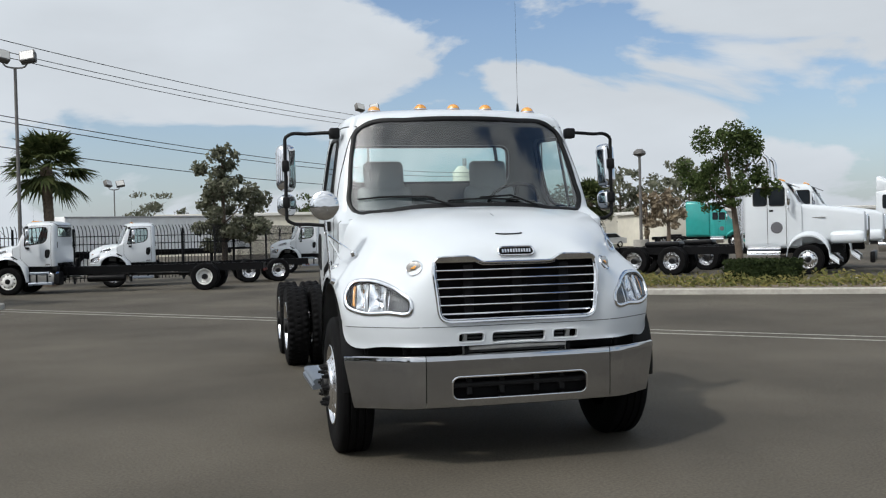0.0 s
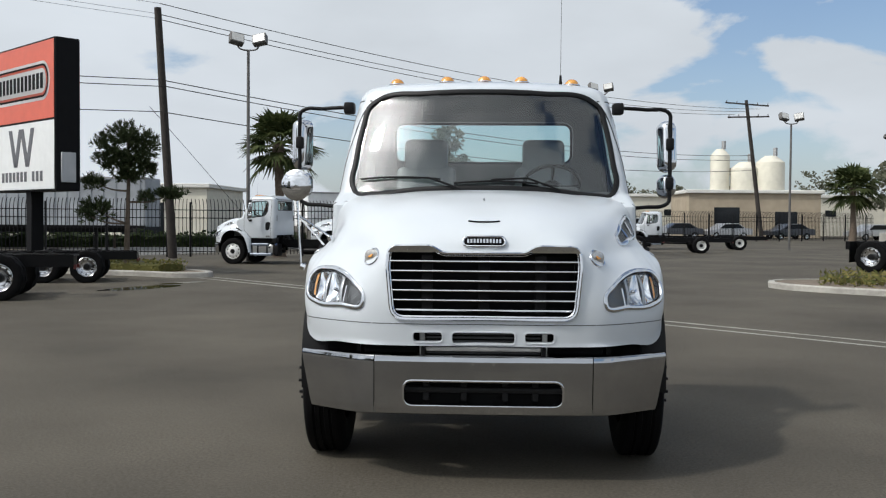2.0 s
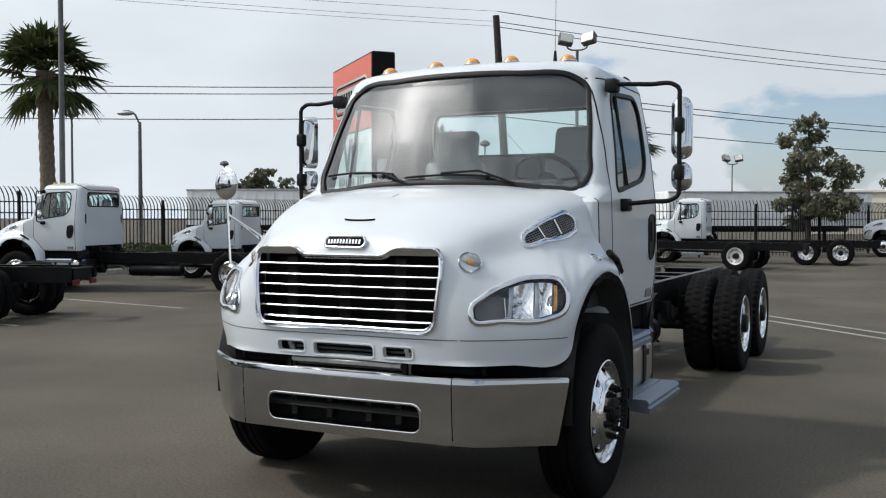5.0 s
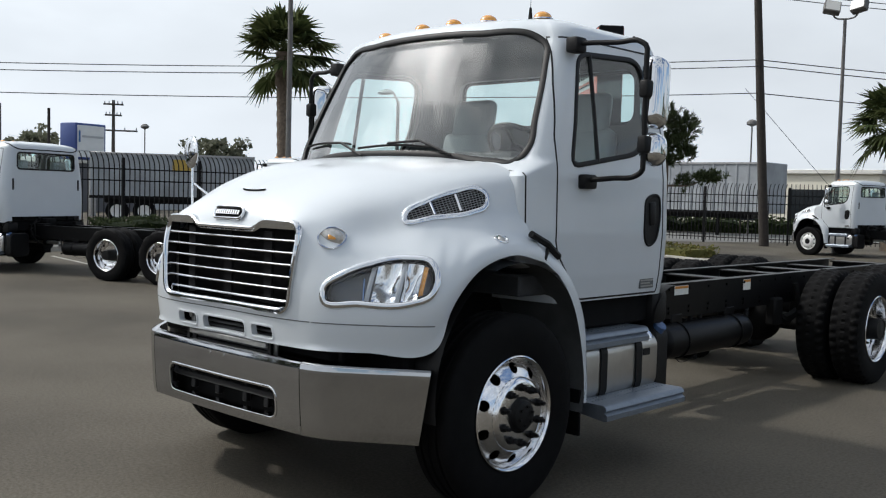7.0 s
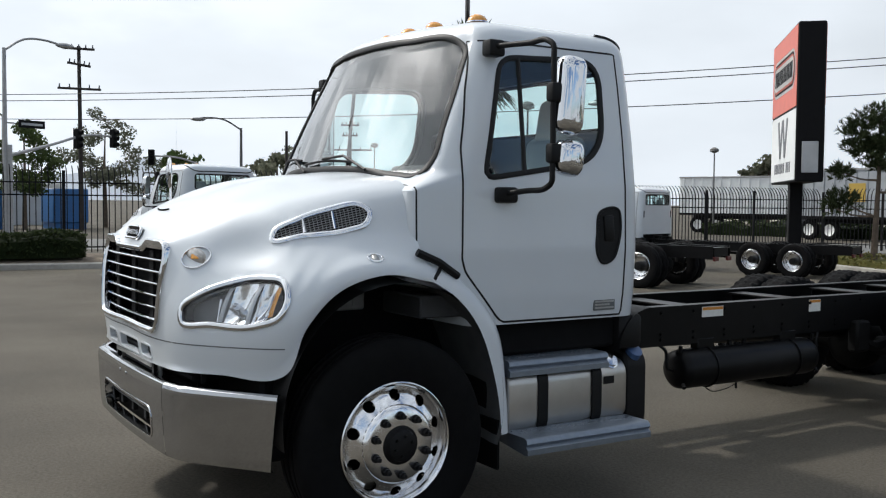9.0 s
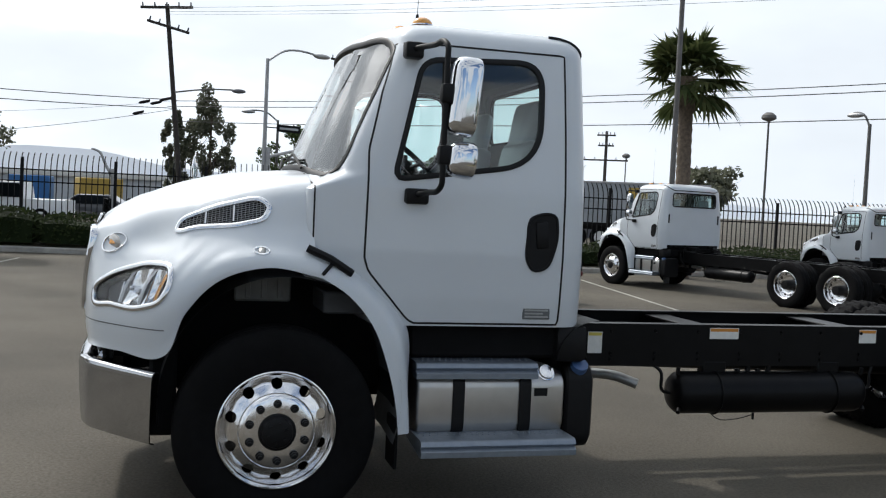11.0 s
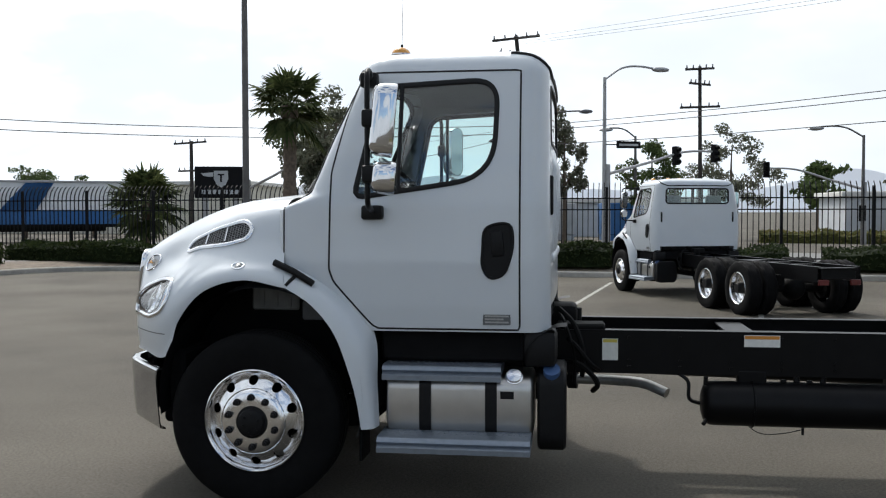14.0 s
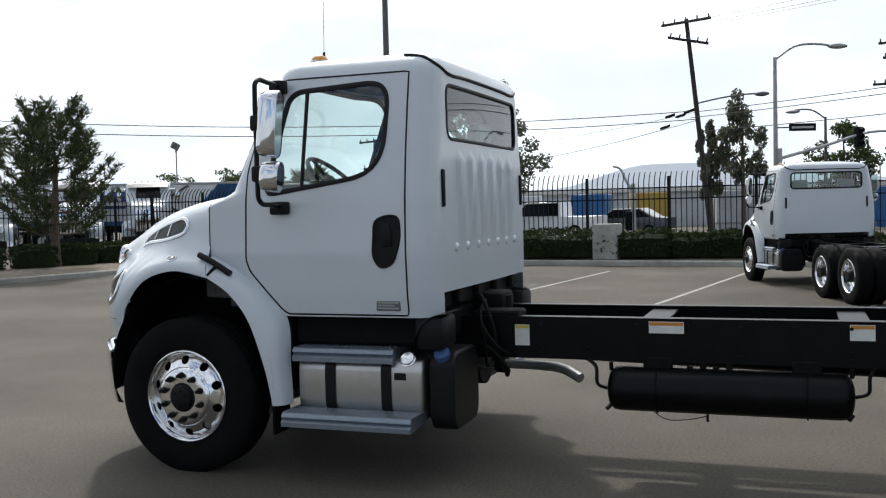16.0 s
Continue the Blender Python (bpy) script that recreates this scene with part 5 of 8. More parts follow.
    # fuel tank, steps and fluid tank
    for s in ((1, -1) if fine else (1,)):
        bm = bmesh.new()
        P = np.array([[(s * (0.86 + x), y, 0.605 + z) for x, z in rounded_rect(0.46, 0.37, 0.09, 7)] for y in (1.78, 1.79, 1.80, 2.64, 2.65, 2.66)])
        c = P[:, :, [0, 2]].mean(axis=1, keepdims=True)
        for i, k in ((0, 0.9), (1, 0.98), (4, 0.98), (5, 0.9)):
            P[i, :, 0] = c[i, :, 0] + (P[i, :, 0] - c[i, :, 0]) * k
            P[i, :, 2] = c[i, :, 1] + (P[i, :, 2] - c[i, :, 1]) * k
        vs = grid_mesh(bm, P, close_v=True)
        bm.faces.new(vs[0])
        bm.faces.new(vs[-1])
        bmesh.ops.recalc_face_normals(bm, faces=bm.faces[:])
        tank = part("fuel_tank", bm, TANK, tr, "brushed aluminium fuel tank with black straps")
        for y in (2.02, 2.415):
            bm = bmesh.new()
            P = np.array([[(s * (0.86 + x), yy, 0.605 + z) for x, z in rounded_rect(0.478, 0.388, 0.095, 7)] for yy in (y - 0.035, y + 0.035)])
            grid_mesh(bm, P, close_v=True)
            bmesh.ops.recalc_face_normals(bm, faces=bm.faces[:])
            bmesh.ops.solidify(bm, geom=bm.faces[:], thickness=0.005)
            part("tank_strap", bm, PLASTIC, tank)
        bm = bmesh.new()
        lathe(bm, [(0, 0.052), (0.03, 0.052), (0.032, 0.045), (0.045, 0.043), (0.048, 0.0005)], 20)
        bmesh.ops.transform(bm, matrix=Matrix.Translation((s * 1.03, 2.55, 0.765)) @ Matrix.Rotation(-s * radians(40), 4, "Y") @ (Matrix.Identity(4) if s > 0 else Matrix.Rotation(math.pi, 4, "Z")), verts=bm.verts[:])
        part("filler_cap", bm, ALU, tank, "round metal filler cap")
        bm = bmesh.new()
        box(bm, (min(s * 1.088, s * 1.093), 2.47, 0.655), (max(s * 1.088, s * 1.093), 2.55, 0.70))
        part("warning_label", bm, PLASTIC, tank)
        for z, x0, x1, y0, y1, nm in ((0.85, 0.80, 1.13, 1.765, 2.475, "upper_step"), (0.455, 0.92, 1.30, 1.765, 2.655, "lower_step")):
            bm = bmesh.new()
            sect = [(x0, z), (x1 - 0.03, z), (x1 - 0.012, z - 0.012), (x1 - 0.006, z - 0.03), (x1 - 0.02, z - 0.045), (x1, z - 0.06), (x1, z - 0.09), (x1 - 0.02, z - 0.094), (x0, z - 0.05)]
            P = np.array([[(s * x, y, zz) for x, zz in sect] for y in (y0, y1)])
            vs = grid_mesh(bm, P, close_v=True)
            bm.faces.new(vs[0])
            bm.faces.new(vs[1])
            for k in range(int((y1 - y0) / 0.034)):
                for j in range(4):
                    yy, xx = y0 + 0.03 + k * 0.034 + 0.017 * (j % 2), x0 + 0.08 + j * 0.055
                    if yy < y1 - 0.02 and xx < x1 - 0.03:
                        cyl(bm, (s * xx, yy, z), (s * xx, yy, z + 0.004), 0.008, 0.006, 6)
            bmesh.ops.recalc_face_normals(bm, faces=bm.faces[:])
            part(nm, bm, STEP, tr, "grooved aluminium step with raised grip studs")
        bm = bmesh.new()
        for y in (1.98, 2.40):
            box(bm, (min(s * 0.62, s * 1.05), y, 0.34), (max(s * 0.62, s * 1.05), y + 0.10, 0.40), 0.01)
        box(bm, (min(s * 0.42, s * 0.64), 1.85, 0.42), (max(s * 0.42, s * 0.64), 2.6, 0.85), 0.01)
        part("step_bracket", bm, FRAME_BLACK, tr)
    bm = bmesh.new()
    P = np.array([[(0.80 + x, y, 0.58 + z) for x, z in rounded_rect(0.50, 0.50, 0.10, 7)] for y in (2.685, 2.70, 2.84, 2.855)])
    c = P[:, :, [0, 2]].mean(axis=1, keepdims=True)
    for i in (0, 3):
        P[i, :, 0] = c[i, :, 0] + (P[i, :, 0] - c[i, :, 0]) * 0.94
        P[i, :, 2] = c[i, :, 1] + (P[i, :, 2] - c[i, :, 1]) * 0.94
    vs = grid_mesh(bm, P, close_v=True)
    bm.faces.new(vs[0])
    bm.faces.new(vs[-1])
    bmesh.ops.recalc_face_normals(bm, faces=bm.faces[:])
    ft = part("fluid_tank", bm, PLASTIC, tr, "black plastic fluid tank with a blue cap")
    bm = bmesh.new()
    cyl(bm, (0.97, 2.77, 0.76), (1.03, 2.77, 0.83), 0.055, 0.05, 18)
    part("fluid_cap", bm, BLUE_CAP, ft)

    # --- chassis
    for s in (1, -1):
        bm = bmesh.new()
        x0, x1 = (0.35, 0.435) if s > 0 else (-0.435, -0.35)
        xo, xi = (x1, x0) if s > 0 else (x0, x1)
        t = 0.009 * s
        sect = [(xo, 0.715), (xo, 0.995), (xi, 0.995), (xi, 0.985), (xo - t, 0.985), (xo - t, 0.725), (xi, 0.725), (xi, 0.715)]
        P = np.array([[(x, y, z) for x, z in sect] for y in (0.25, tail)])
        vs = grid_mesh(bm, P, close_v=True)
        bm.faces.new(vs[0])
        bm.faces.new(vs[1])
        bmesh.ops.recalc_face_normals(bm, faces=bm.faces[:])
        rail = part("frame_rail", bm, FRAME_BLACK, tr, "long black steel frame rail", smooth=False)
        if fine:
            for y0, y1, z0, z1, top in ((3.08, 3.18, 0.80, 0.94, LABEL_YELLOW), (3.97, 4.19, 0.90, 0.975, LABEL_ORANGE), (5.16, 5.30, 0.88, 0.975, LABEL_ORANGE)):
                xa = s * 0.4355
                lab = part("frame_label", box(bmesh.new(), (min(xa, xa + s * 0.002), y0, z0), (max(xa, xa + s * 0.002), y1, z1)), LABEL_WHITE, rail, "white printed label")
                part("label_band", box(bmesh.new(), (min(xa, xa + s * 0.003), y0 + 0.004, z1 - 0.025), (max(xa, xa + s * 0.003), y1 - 0.004, z1 - 0.004)), top, lab)
        bm = bmesh.new()
        for k in range(int((tail - 3.2) / 0.32)):
            y = 3.25 + k * 0.32
            for z in (0.76, 0.80, 0.95):
                cyl(bm, (s * 0.436, y, z), (s * 0.446, y, z), 0.012, n=6)
        if fine:
            split_part("frame_bolt", bm, FRAME_BLACK, rail, smooth=False)
        else:
            bm.free()
    ys = [2.75, 3.98, 5.2, rear_y - 0.8, rear_y, rear_y + 0.8, tail - 0.05]
    for y in ys:
        bm = bmesh.new()
        box(bm, (-0.35, y - 0.04, 0.76), (0.35, y + 0.04, 0.96), 0.008)
        box(bm, (-0.36, y - 0.09, 0.955), (0.36, y + 0.09, 0.972), 0.004)
        part("crossmember", bm, FRAME_BLACK, tr)
    bm = bmesh.new()
    cyl(bm, (0.0, 2.6, 0.72), (0.0, rear_y - 0.75, 0.62), 0.055, n=14)
    part("drive_shaft", bm, FRAME_BLACK, tr)
    bm = bmesh.new()
    tube(bm, smooth_line([(0.28, 2.3, 0.86), (0.26, 3.2, 0.87), (0.30, 4.4, 0.87), (0.28, rear_y - 0.4, 0.86)], 30), 0.018, 6)
    tube(bm, smooth_line([(0.22, 2.4, 0.90), (0.20, 3.4, 0.91), (0.22, 4.6, 0.90), (0.2, rear_y - 0.3, 0.9)], 30), 0.014, 6)
    split_part("air_line", bm, PLASTIC, tr)
    # air tank
    bm = bmesh.new()
    prof = [(3.70, 0.0005), (3.705, 0.06), (3.72, 0.11), (3.75, 0.137), (3.79, 0.142), (5.10, 0.142), (5.14, 0.137), (5.17, 0.11), (5.185, 0.06), (5.19, 0.0005)]
    lathe(bm, prof, 36)
    bmesh.ops.transform(bm, matrix=Matrix.Translation((0.42, 0, 0.535)) @ Matrix.Rotation(math.pi / 2, 4, "Z"), verts=bm.verts[:])
    at = part("air_tank", bm, FRAME_BLACK, tr, "long black air tank below the frame")
    for y in (4.02, 4.92):
        bm = bmesh.new()
        tube(bm, [(0.42 + 0.147 * math.cos(g), y, 0.535 + 0.147 * math.sin(g)) for g in np.linspace(0, 2 * math.pi, 28, endpoint=False)], 0.006, 6, closed=True)
        box(bm, (0.36, y - 0.09, 0.64), (0.44, y + 0.09, 0.75), 0.01)
        part("tank_hanger", bm, FRAME_BLACK, at)
    bm = bmesh.new()
    tube(bm, smooth_line([(0.42, 3.55, 0.73), (0.43, 3.62, 0.68), (0.43, 3.64, 0.55), (0.42, 3.70, 0.53)], 12), 0.012, 6)
    tube(bm, smooth_line([(0.42, 5.30, 0.73), (0.43, 5.27, 0.66), (0.43, 5.26, 0.56), (0.42, 5.19, 0.535)], 12), 0.012, 6)
    tube(bm, smooth_line([(0.45, 4.0, 0.395), (0.45, 4.05, 0.36), (0.45, 4.2, 0.355), (0.45, 4.33, 0.385)], 12), 0.004, 4)
    for y in (3.73, 5.17):
        cyl(bm, (0.50, y, 0.44), (0.53, y - 0.02, 0.42), 0.014, n=8)
        cyl(bm, (0.46, y, 0.66), (0.47, y, 0.71), 0.014, n=8)
    cyl(bm, (0.45, 4.33, 0.35), (0.45, 4.33, 0.395), 0.009, n=8)
    for k in range(4):
        cyl(bm, (0.40, 4.22 + k * 0.08, 0.66), (0.40, 4.22 + k * 0.08, 0.69 + 0.02 * (k % 2)), 0.02, n=8)
    split_part("air_hose", bm, PLASTIC, at)
    # exhaust
    bm = bmesh.new()
    tube(bm, smooth_line([(0.10, 2.0, 0.62), (0.12, 2.8, 0.62), (0.16, 3.2, 0.62), (0.25, 3.36, 0.62), (0.34, 3.50, 0.575)], 24), 0.034, 14)
    part("exhaust_pipe", bm, STEEL, tr, "steel exhaust pipe with a slash-cut end")
    bm = bmesh.new()
    cyl(bm, (0.12, 2.86, 0.62), (0.13, 2.92, 0.62), 0.066, n=14)
    cyl(bm, (-0.1, 1.6, 0.6), (-0.1, 2.7, 0.6), 0.17, n=20)
    split_part("muffler", bm, ENGINE, tr)
    # front axle, springs
    bm = bmesh.new()
    cyl(bm, (-0.95, AXLE, 0.50), (0.95, AXLE, 0.50), 0.055, n=12)
    for s in (1, -1):
        P = [(s * 0.43, y, 0.60 + 0.10 * ((y - AXLE) / 0.65) ** 2) for y in np.linspace(AXLE - 0.65, AXLE + 0.65, 12)]
        tube(bm, P, 0.045, 6)
        cyl(bm, (s * 0.82, AXLE, 0.5), (s * 1.02, AXLE, 0.5), 0.20, n=24)
    part("front_axle", bm, ENGINE, tr)
    # rear axles and suspension
    axles = (rear_y - 0.66, rear_y + 0.66) if tandem else (rear_y,)
    for y in axles:
        bm = bmesh.new()
        cyl(bm, (-0.95, y, 0.50), (0.95, y, 0.50), 0.085, n=14)
        bmesh.ops.create_uvsphere(bm, u_segments=16, v_segments=10, radius=0.24, matrix=Matrix.Translation((0, y, 0.5)))
        for s in (1, -1):
            cyl(bm, (s * 0.60, y, 0.5), (s * 0.72, y, 0.5), 0.21, n=22)
            cyl(bm, (s * 0.43, y + 0.2, 0.56), (s * 0.43, y + 0.2, 0.78), 0.11, n=14)
            tube(bm, smooth_line([(s * 0.43, y - 0.62, 0.74), (s * 0.46, y - 0.55, 0.60), (s * 0.45, y, 0.62), (s * 0.45, y + 0.3, 0.56)], 12), 0.045, 6)
            tube(bm, smooth_line([(s * 0.5, y - 0.28, 0.9), (s * 0.55, y - 0.25, 0.62), (s * 0.6, y - 0.12, 0.5)], 8), 0.03, 6)
            box(bm, (s * 0.45 - 0.05, y - 0.70, 0.52), (s * 0.45 + 0.05, y - 0.52, 0.78), 0.02)
        part("rear_axle", bm, ENGINE, tr)
    # wheels
    for s in (1, -1):
        add_wheel(tr, s * 1.095, AXLE, "steer", s < 0, fine, steel)
        for y in axles:
            add_wheel(tr, s * 1.055, y, "drive", s < 0, fine, steel)
            add_wheel(tr, s * 0.74, y, "inner", s < 0, fine, steel)
    # tail
    bm = bmesh.new()
    box(bm, (-0.42, tail - 0.01, 0.66), (-0.22, tail + 0.05, 0.76), 0.01)
    box(bm, (0.22, tail - 0.01, 0.66), (0.42, tail + 0.05, 0.76), 0.01)
    split_part("tail_lamp", bm, RED_LENS, tr, "red tail lamp")
    return tr


# ---------------------------------------------------------------- ground
ASPHALT = mat("asphalt", (0.086, 0.076, 0.060), 0.8, vary=0.30, scale=46, bump=0.6, bump_scale=130, stain=0.36, stain_scale=0.36, spec=0.18)
CONCRETE = mat("pale_concrete", (0.36, 0.345, 0.31), 0.85, vary=0.12, scale=9, bump=0.3, bump_scale=60, stain=0.25, stain_scale=1.2)
SOIL = mat("dry_soil", (0.17, 0.135, 0.10), 0.95, vary=0.25, scale=5, bump=0.6, bump_scale=30, stain=0.2)
LINE_PAINT = mat("worn_line_paint", (0.30, 0.295, 0.26), 0.75, vary=0.25, scale=14, stain=0.3, stain_scale=2.2)
ROAD = mat("far_road", (0.13, 0.13, 0.125), 0.8, vary=0.1, scale=4, stain=0.1)
BARK = mat("tree_bark", (0.10, 0.075, 0.055), 0.9, vary=0.3, scale=9, bump=0.7, bump_scale=24)
PALM_BARK = mat("palm_bark", (0.13, 0.10, 0.075), 0.95, vary=0.35, scale=12, bump=0.8, bump_scale=18)
POLE_WOOD = mat("weathered_pole_wood", (0.035, 0.029, 0.025), 0.9, vary=0.25, scale=7, bump=0.5, bump_scale=20)
POLE_STEEL = mat("dull_pole_steel", (0.13, 0.125, 0.12), 0.6, 0.3, vary=0.15, scale=5, stain=0.2)
GALV = mat("galvanised_steel", (0.36, 0.36, 0.36), 0.5, 0.6, vary=0.12, scale=6)
FENCE = mat("fence_black", (0.008, 0.008, 0.009), 0.6, spec=0.15, vary=0.2, scale=12)
LEAF = leaf_mat("broad_leaves", (0.035, 0.058, 0.018), (0.095, 0.125, 0.045))
PINE = leaf_mat("pine_needles", (0.022, 0.034, 0.014), (0.085, 0.105, 0.05))
PALM = leaf_mat("palm_fronds", (0.028, 0.044, 0.015), (0.09, 0.105, 0.04))
HEDGE = leaf_mat("hedge_leaves", (0.012, 0.021, 0.007), (0.036, 0.050, 0.016))
DRY = leaf_mat("ground_cover", (0.07, 0.085, 0.025), (0.20, 0.17, 0.06))
GREY_LEAF = leaf_mat("dusty_leaves", (0.085, 0.095, 0.06), (0.19, 0.19, 0.14))
BROWN_LEAF = leaf_mat("dry_brown_leaves", (0.20, 0.16, 0.11), (0.34, 0.28, 0.20))
SIGN_RED = mat("sign_red", (0.62, 0.11, 0.06), 0.4, vary=0.06, scale=3, stain=0.08)
SIGN_WHITE = mat("sign_white", (0.72, 0.73, 0.72), 0.4, vary=0.04, scale=3, stain=0.05)
SIGN_GREY = mat("sign_dark_grey", (0.10, 0.10, 0.11), 0.4)
SIGN_BLACK = mat("sign_black", (0.007, 0.007, 0.008), 0.6, spec=0.12, vary=0.1, scale=5)
SIGN_BLUE = mat("sign_blue", (0.03, 0.06, 0.22), 0.4, vary=0.05, scale=4)
TRAILER_WHITE = mat("trailer_white", (0.76, 0.77, 0.77), 0.45, vary=0.06, scale=2, stain=0.12, stain_scale=0.8)
TRAILER_GREY = mat("trailer_grey", (0.43, 0.44, 0.45), 0.55, vary=0.08, scale=2, stain=0.15, stain_scale=0.8)
TRAILER_DULL = mat("trailer_dull_grey", (0.30, 0.32, 0.34), 0.6, vary=0.1, scale=2, stain=0.18, stain_scale=0.8)
BLUE_PAINT = mat("trailer_blue", (0.02, 0.12, 0.32), 0.4, vary=0.06, scale=3)
GOLD = mat("faded_gold", (0.42, 0.28, 0.05), 0.5)
TEAL = mat("teal_paint", (0.02, 0.28, 0.26), 0.3, vary=0.05, scale=3, coat=0.5)
DARK_CAR = mat("dark_car_paint", (0.03, 0.033, 0.04), 0.3, vary=0.1, scale=4, coat=0.6)
SILVER_CAR = mat("silver_car_paint", (0.40, 0.41, 0.42), 0.35, 0.4, coat=0.5, vary=0.05)
WALL_CREAM = mat("cream_wall", (0.62, 0.59, 0.50), 0.85, vary=0.06, scale=1.5, stain=0.12, stain_scale=0.2)
WALL_TAN = mat("tan_wall", (0.36, 0.30, 0.22), 0.85, vary=0.08, scale=1.5, stain=0.12, stain_scale=0.3)
ROOF = mat("pale_roof", (0.62, 0.61, 0.57), 0.8, vary=0.06, scale=1)
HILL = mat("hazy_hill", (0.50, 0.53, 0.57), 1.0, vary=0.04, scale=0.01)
# air haze over the far hills is painted on as a pale bluish glow
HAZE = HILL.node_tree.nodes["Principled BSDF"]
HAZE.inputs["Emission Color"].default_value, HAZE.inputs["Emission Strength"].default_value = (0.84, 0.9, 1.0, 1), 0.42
# distant walls, paled in their colour to stand for haze in the air
HAZY = mat("haze_paled_wall", (0.50, 0.52, 0.54), 0.9, vary=0.06, scale=1.5, stain=0.12, stain_scale=0.25)
WIRE = mat("black_wire", (0.01, 0.01, 0.01), 0.6)
WINDOW_DARK = mat("dark_window", (0.012, 0.015, 0.018), 0.10, spec=0.35)
LIGHT_GLASS = mat("lamp_glass", (0.5, 0.5, 0.48), 0.3)

bm = bmesh.new()
xs = [-2600, -600, -120, -40, -20, -8, 8, 20, 40, 120, 600, 2600]
grid_mesh(bm, np.array([[(x, y, 0.0) for y in xs] for x in xs]))
bmesh.ops.recalc_face_normals(bm, faces=bm.faces[:])
solid("ground", bm, ASPHALT, "worn grey asphalt lot with faint stains", "ground", kind="structure")


def strip(name, a, b, w, z, material, label, category="line", worn=True):
    """A painted line lying on the asphalt, with frayed ends."""
    a, b = Vector((*a, 0)), Vector((*b, 0))
    d = (b - a).normalized()
    s = Vector((-d.y, d.x, 0)) * w / 2
    n = max(2, int((b - a).length / 0.5))
    bm = bmesh.new()
    rnd = random.Random(int(abs(a.x * 37 + a.y * 11)))
    P = []
    for i in range(n + 1):
        p = a.lerp(b, i / n)
        k = rnd.uniform(0.85, 1.1) if worn else 1
        P.append([tuple(p - s * k + Vector((0, 0, z))), tuple(p + s * k + Vector((0, 0, z)))])
    grid_mesh(bm, np.array(P), flip=True)
    bmesh.ops.recalc_face_normals(bm, faces=bm.faces[:])
    for f in bm.faces:
        if f.normal.z < 0:
            f.normal_flip()
    return solid(name, bm, material, label, category, kind="structure", smooth=False)


# two worn lines that cross the lot, and the bays along the west kerb
strip("painted_line", (-8.6, 21.15), (16.0, -3.45), 0.11, 0.004, LINE_PAINT, "worn pale line painted on the asphalt")
strip("painted_line", (-8.6, 21.85), (16.0, -2.75), 0.11, 0.004, LINE_PAINT, "worn pale line painted on the asphalt")
for (a, b) in (((-17.9, 0.35), (-12.0, -0.38)), ((-17.7, 3.75), (-9.7, 2.55)), ((-17.6, 7.1), (-9.6, 5.9)), ((-18.4, -3.0), (-12.4, -3.75)), ((-17.3, 10.5), (-9.3, 9.3))):
    strip("bay_line", a, b, 0.09, 0.004, LINE_PAINT, "faded white parking bay line", "line")


WATER = mat("still_water", (0.012, 0.012, 0.011), 0.04, spec=0.6)
for px_, py_, rx_, ry_, rot in ((-7.85, 16.4, 1.2, 0.40, 62), (-7.5, 18.2, 0.8, 0.2, 58)):
    bm = bmesh.new()
    ring = [(rx_ * math.cos(q) * (1 + 0.22 * noise.noise(Vector((math.cos(q) * 2, math.sin(q) * 2, rx_)))), ry_ * math.sin(q) * (1 + 0.3 * noise.noise(Vector((math.cos(q) * 2.4, math.sin(q) * 2.4, 5 + rx_)))), 0.006) for q in np.linspace(0, 2 * math.pi, 40, endpoint=False)]
    bm.faces.new([bm.verts.new(q) for q in ring])
    solid("puddle", bm, WATER, "shallow puddle of still water on the asphalt", "puddle", kind="structure", smooth=False, m=pose(px_, py_, 0, 0, 0, rot))


def kerb_line(pts, w=0.16, h=0.15):
    """A concrete kerb with a rounded upper edge."""
    pts = [Vector((*p, 0)) for p in pts]
    bm = bmesh.new()
    P = []
    for i, p in enumerate(pts):
        d = (pts[min(i + 1, len(pts) - 1)] - pts[max(i - 1, 0)]).normalized()
        s = Vector((-d.y, d.x, 0))
        P.append([tuple(p + s * u + Vector((0, 0, v))) for u, v in ((-w / 2, -0.05), (-w / 2, h - 0.03), (-w / 2 + 0.03, h), (w / 2, h), (w / 2, -0.05))])
    grid_mesh(bm, np.array(P))
    bmesh.ops.recalc_face_normals(bm, faces=bm.faces[:])
    return bm


def leaf_cloud(bm, blobs, n, size, rnd, flat=0.0, long=1.6):
    """n small leaves scattered through a set of (centre, radii) blobs, denser near the skin."""
    weights = [r[0] * r[1] + r[2] * r[0] for _, r in blobs]
    for _ in range(n):
        c, r = rnd.choices(blobs, weights)[0]
        v = Vector((rnd.gauss(0, 1), rnd.gauss(0, 1), rnd.gauss(0, 1))).normalized() * (rnd.random() ** 0.45)
        p = Vector(c) + Vector((v.x * r[0], v.y * r[1], v.z * r[2]))
        d = Vector((rnd.gauss(0, 1), rnd.gauss(0, 1), rnd.gauss(0, 1) * (1 - flat))).normalized()
        s = d.orthogonal().normalized()
        s.rotate(Matrix.Rotation(rnd.random() * 6.3, 3, d))
        k = size * rnd.uniform(0.6, 1.35)
        a, b = d * k * long / 2, s * k / 2
        bm.faces.new([bm.verts.new(q) for q in (p - a, p + b, p + a, p - b)])
    return bm


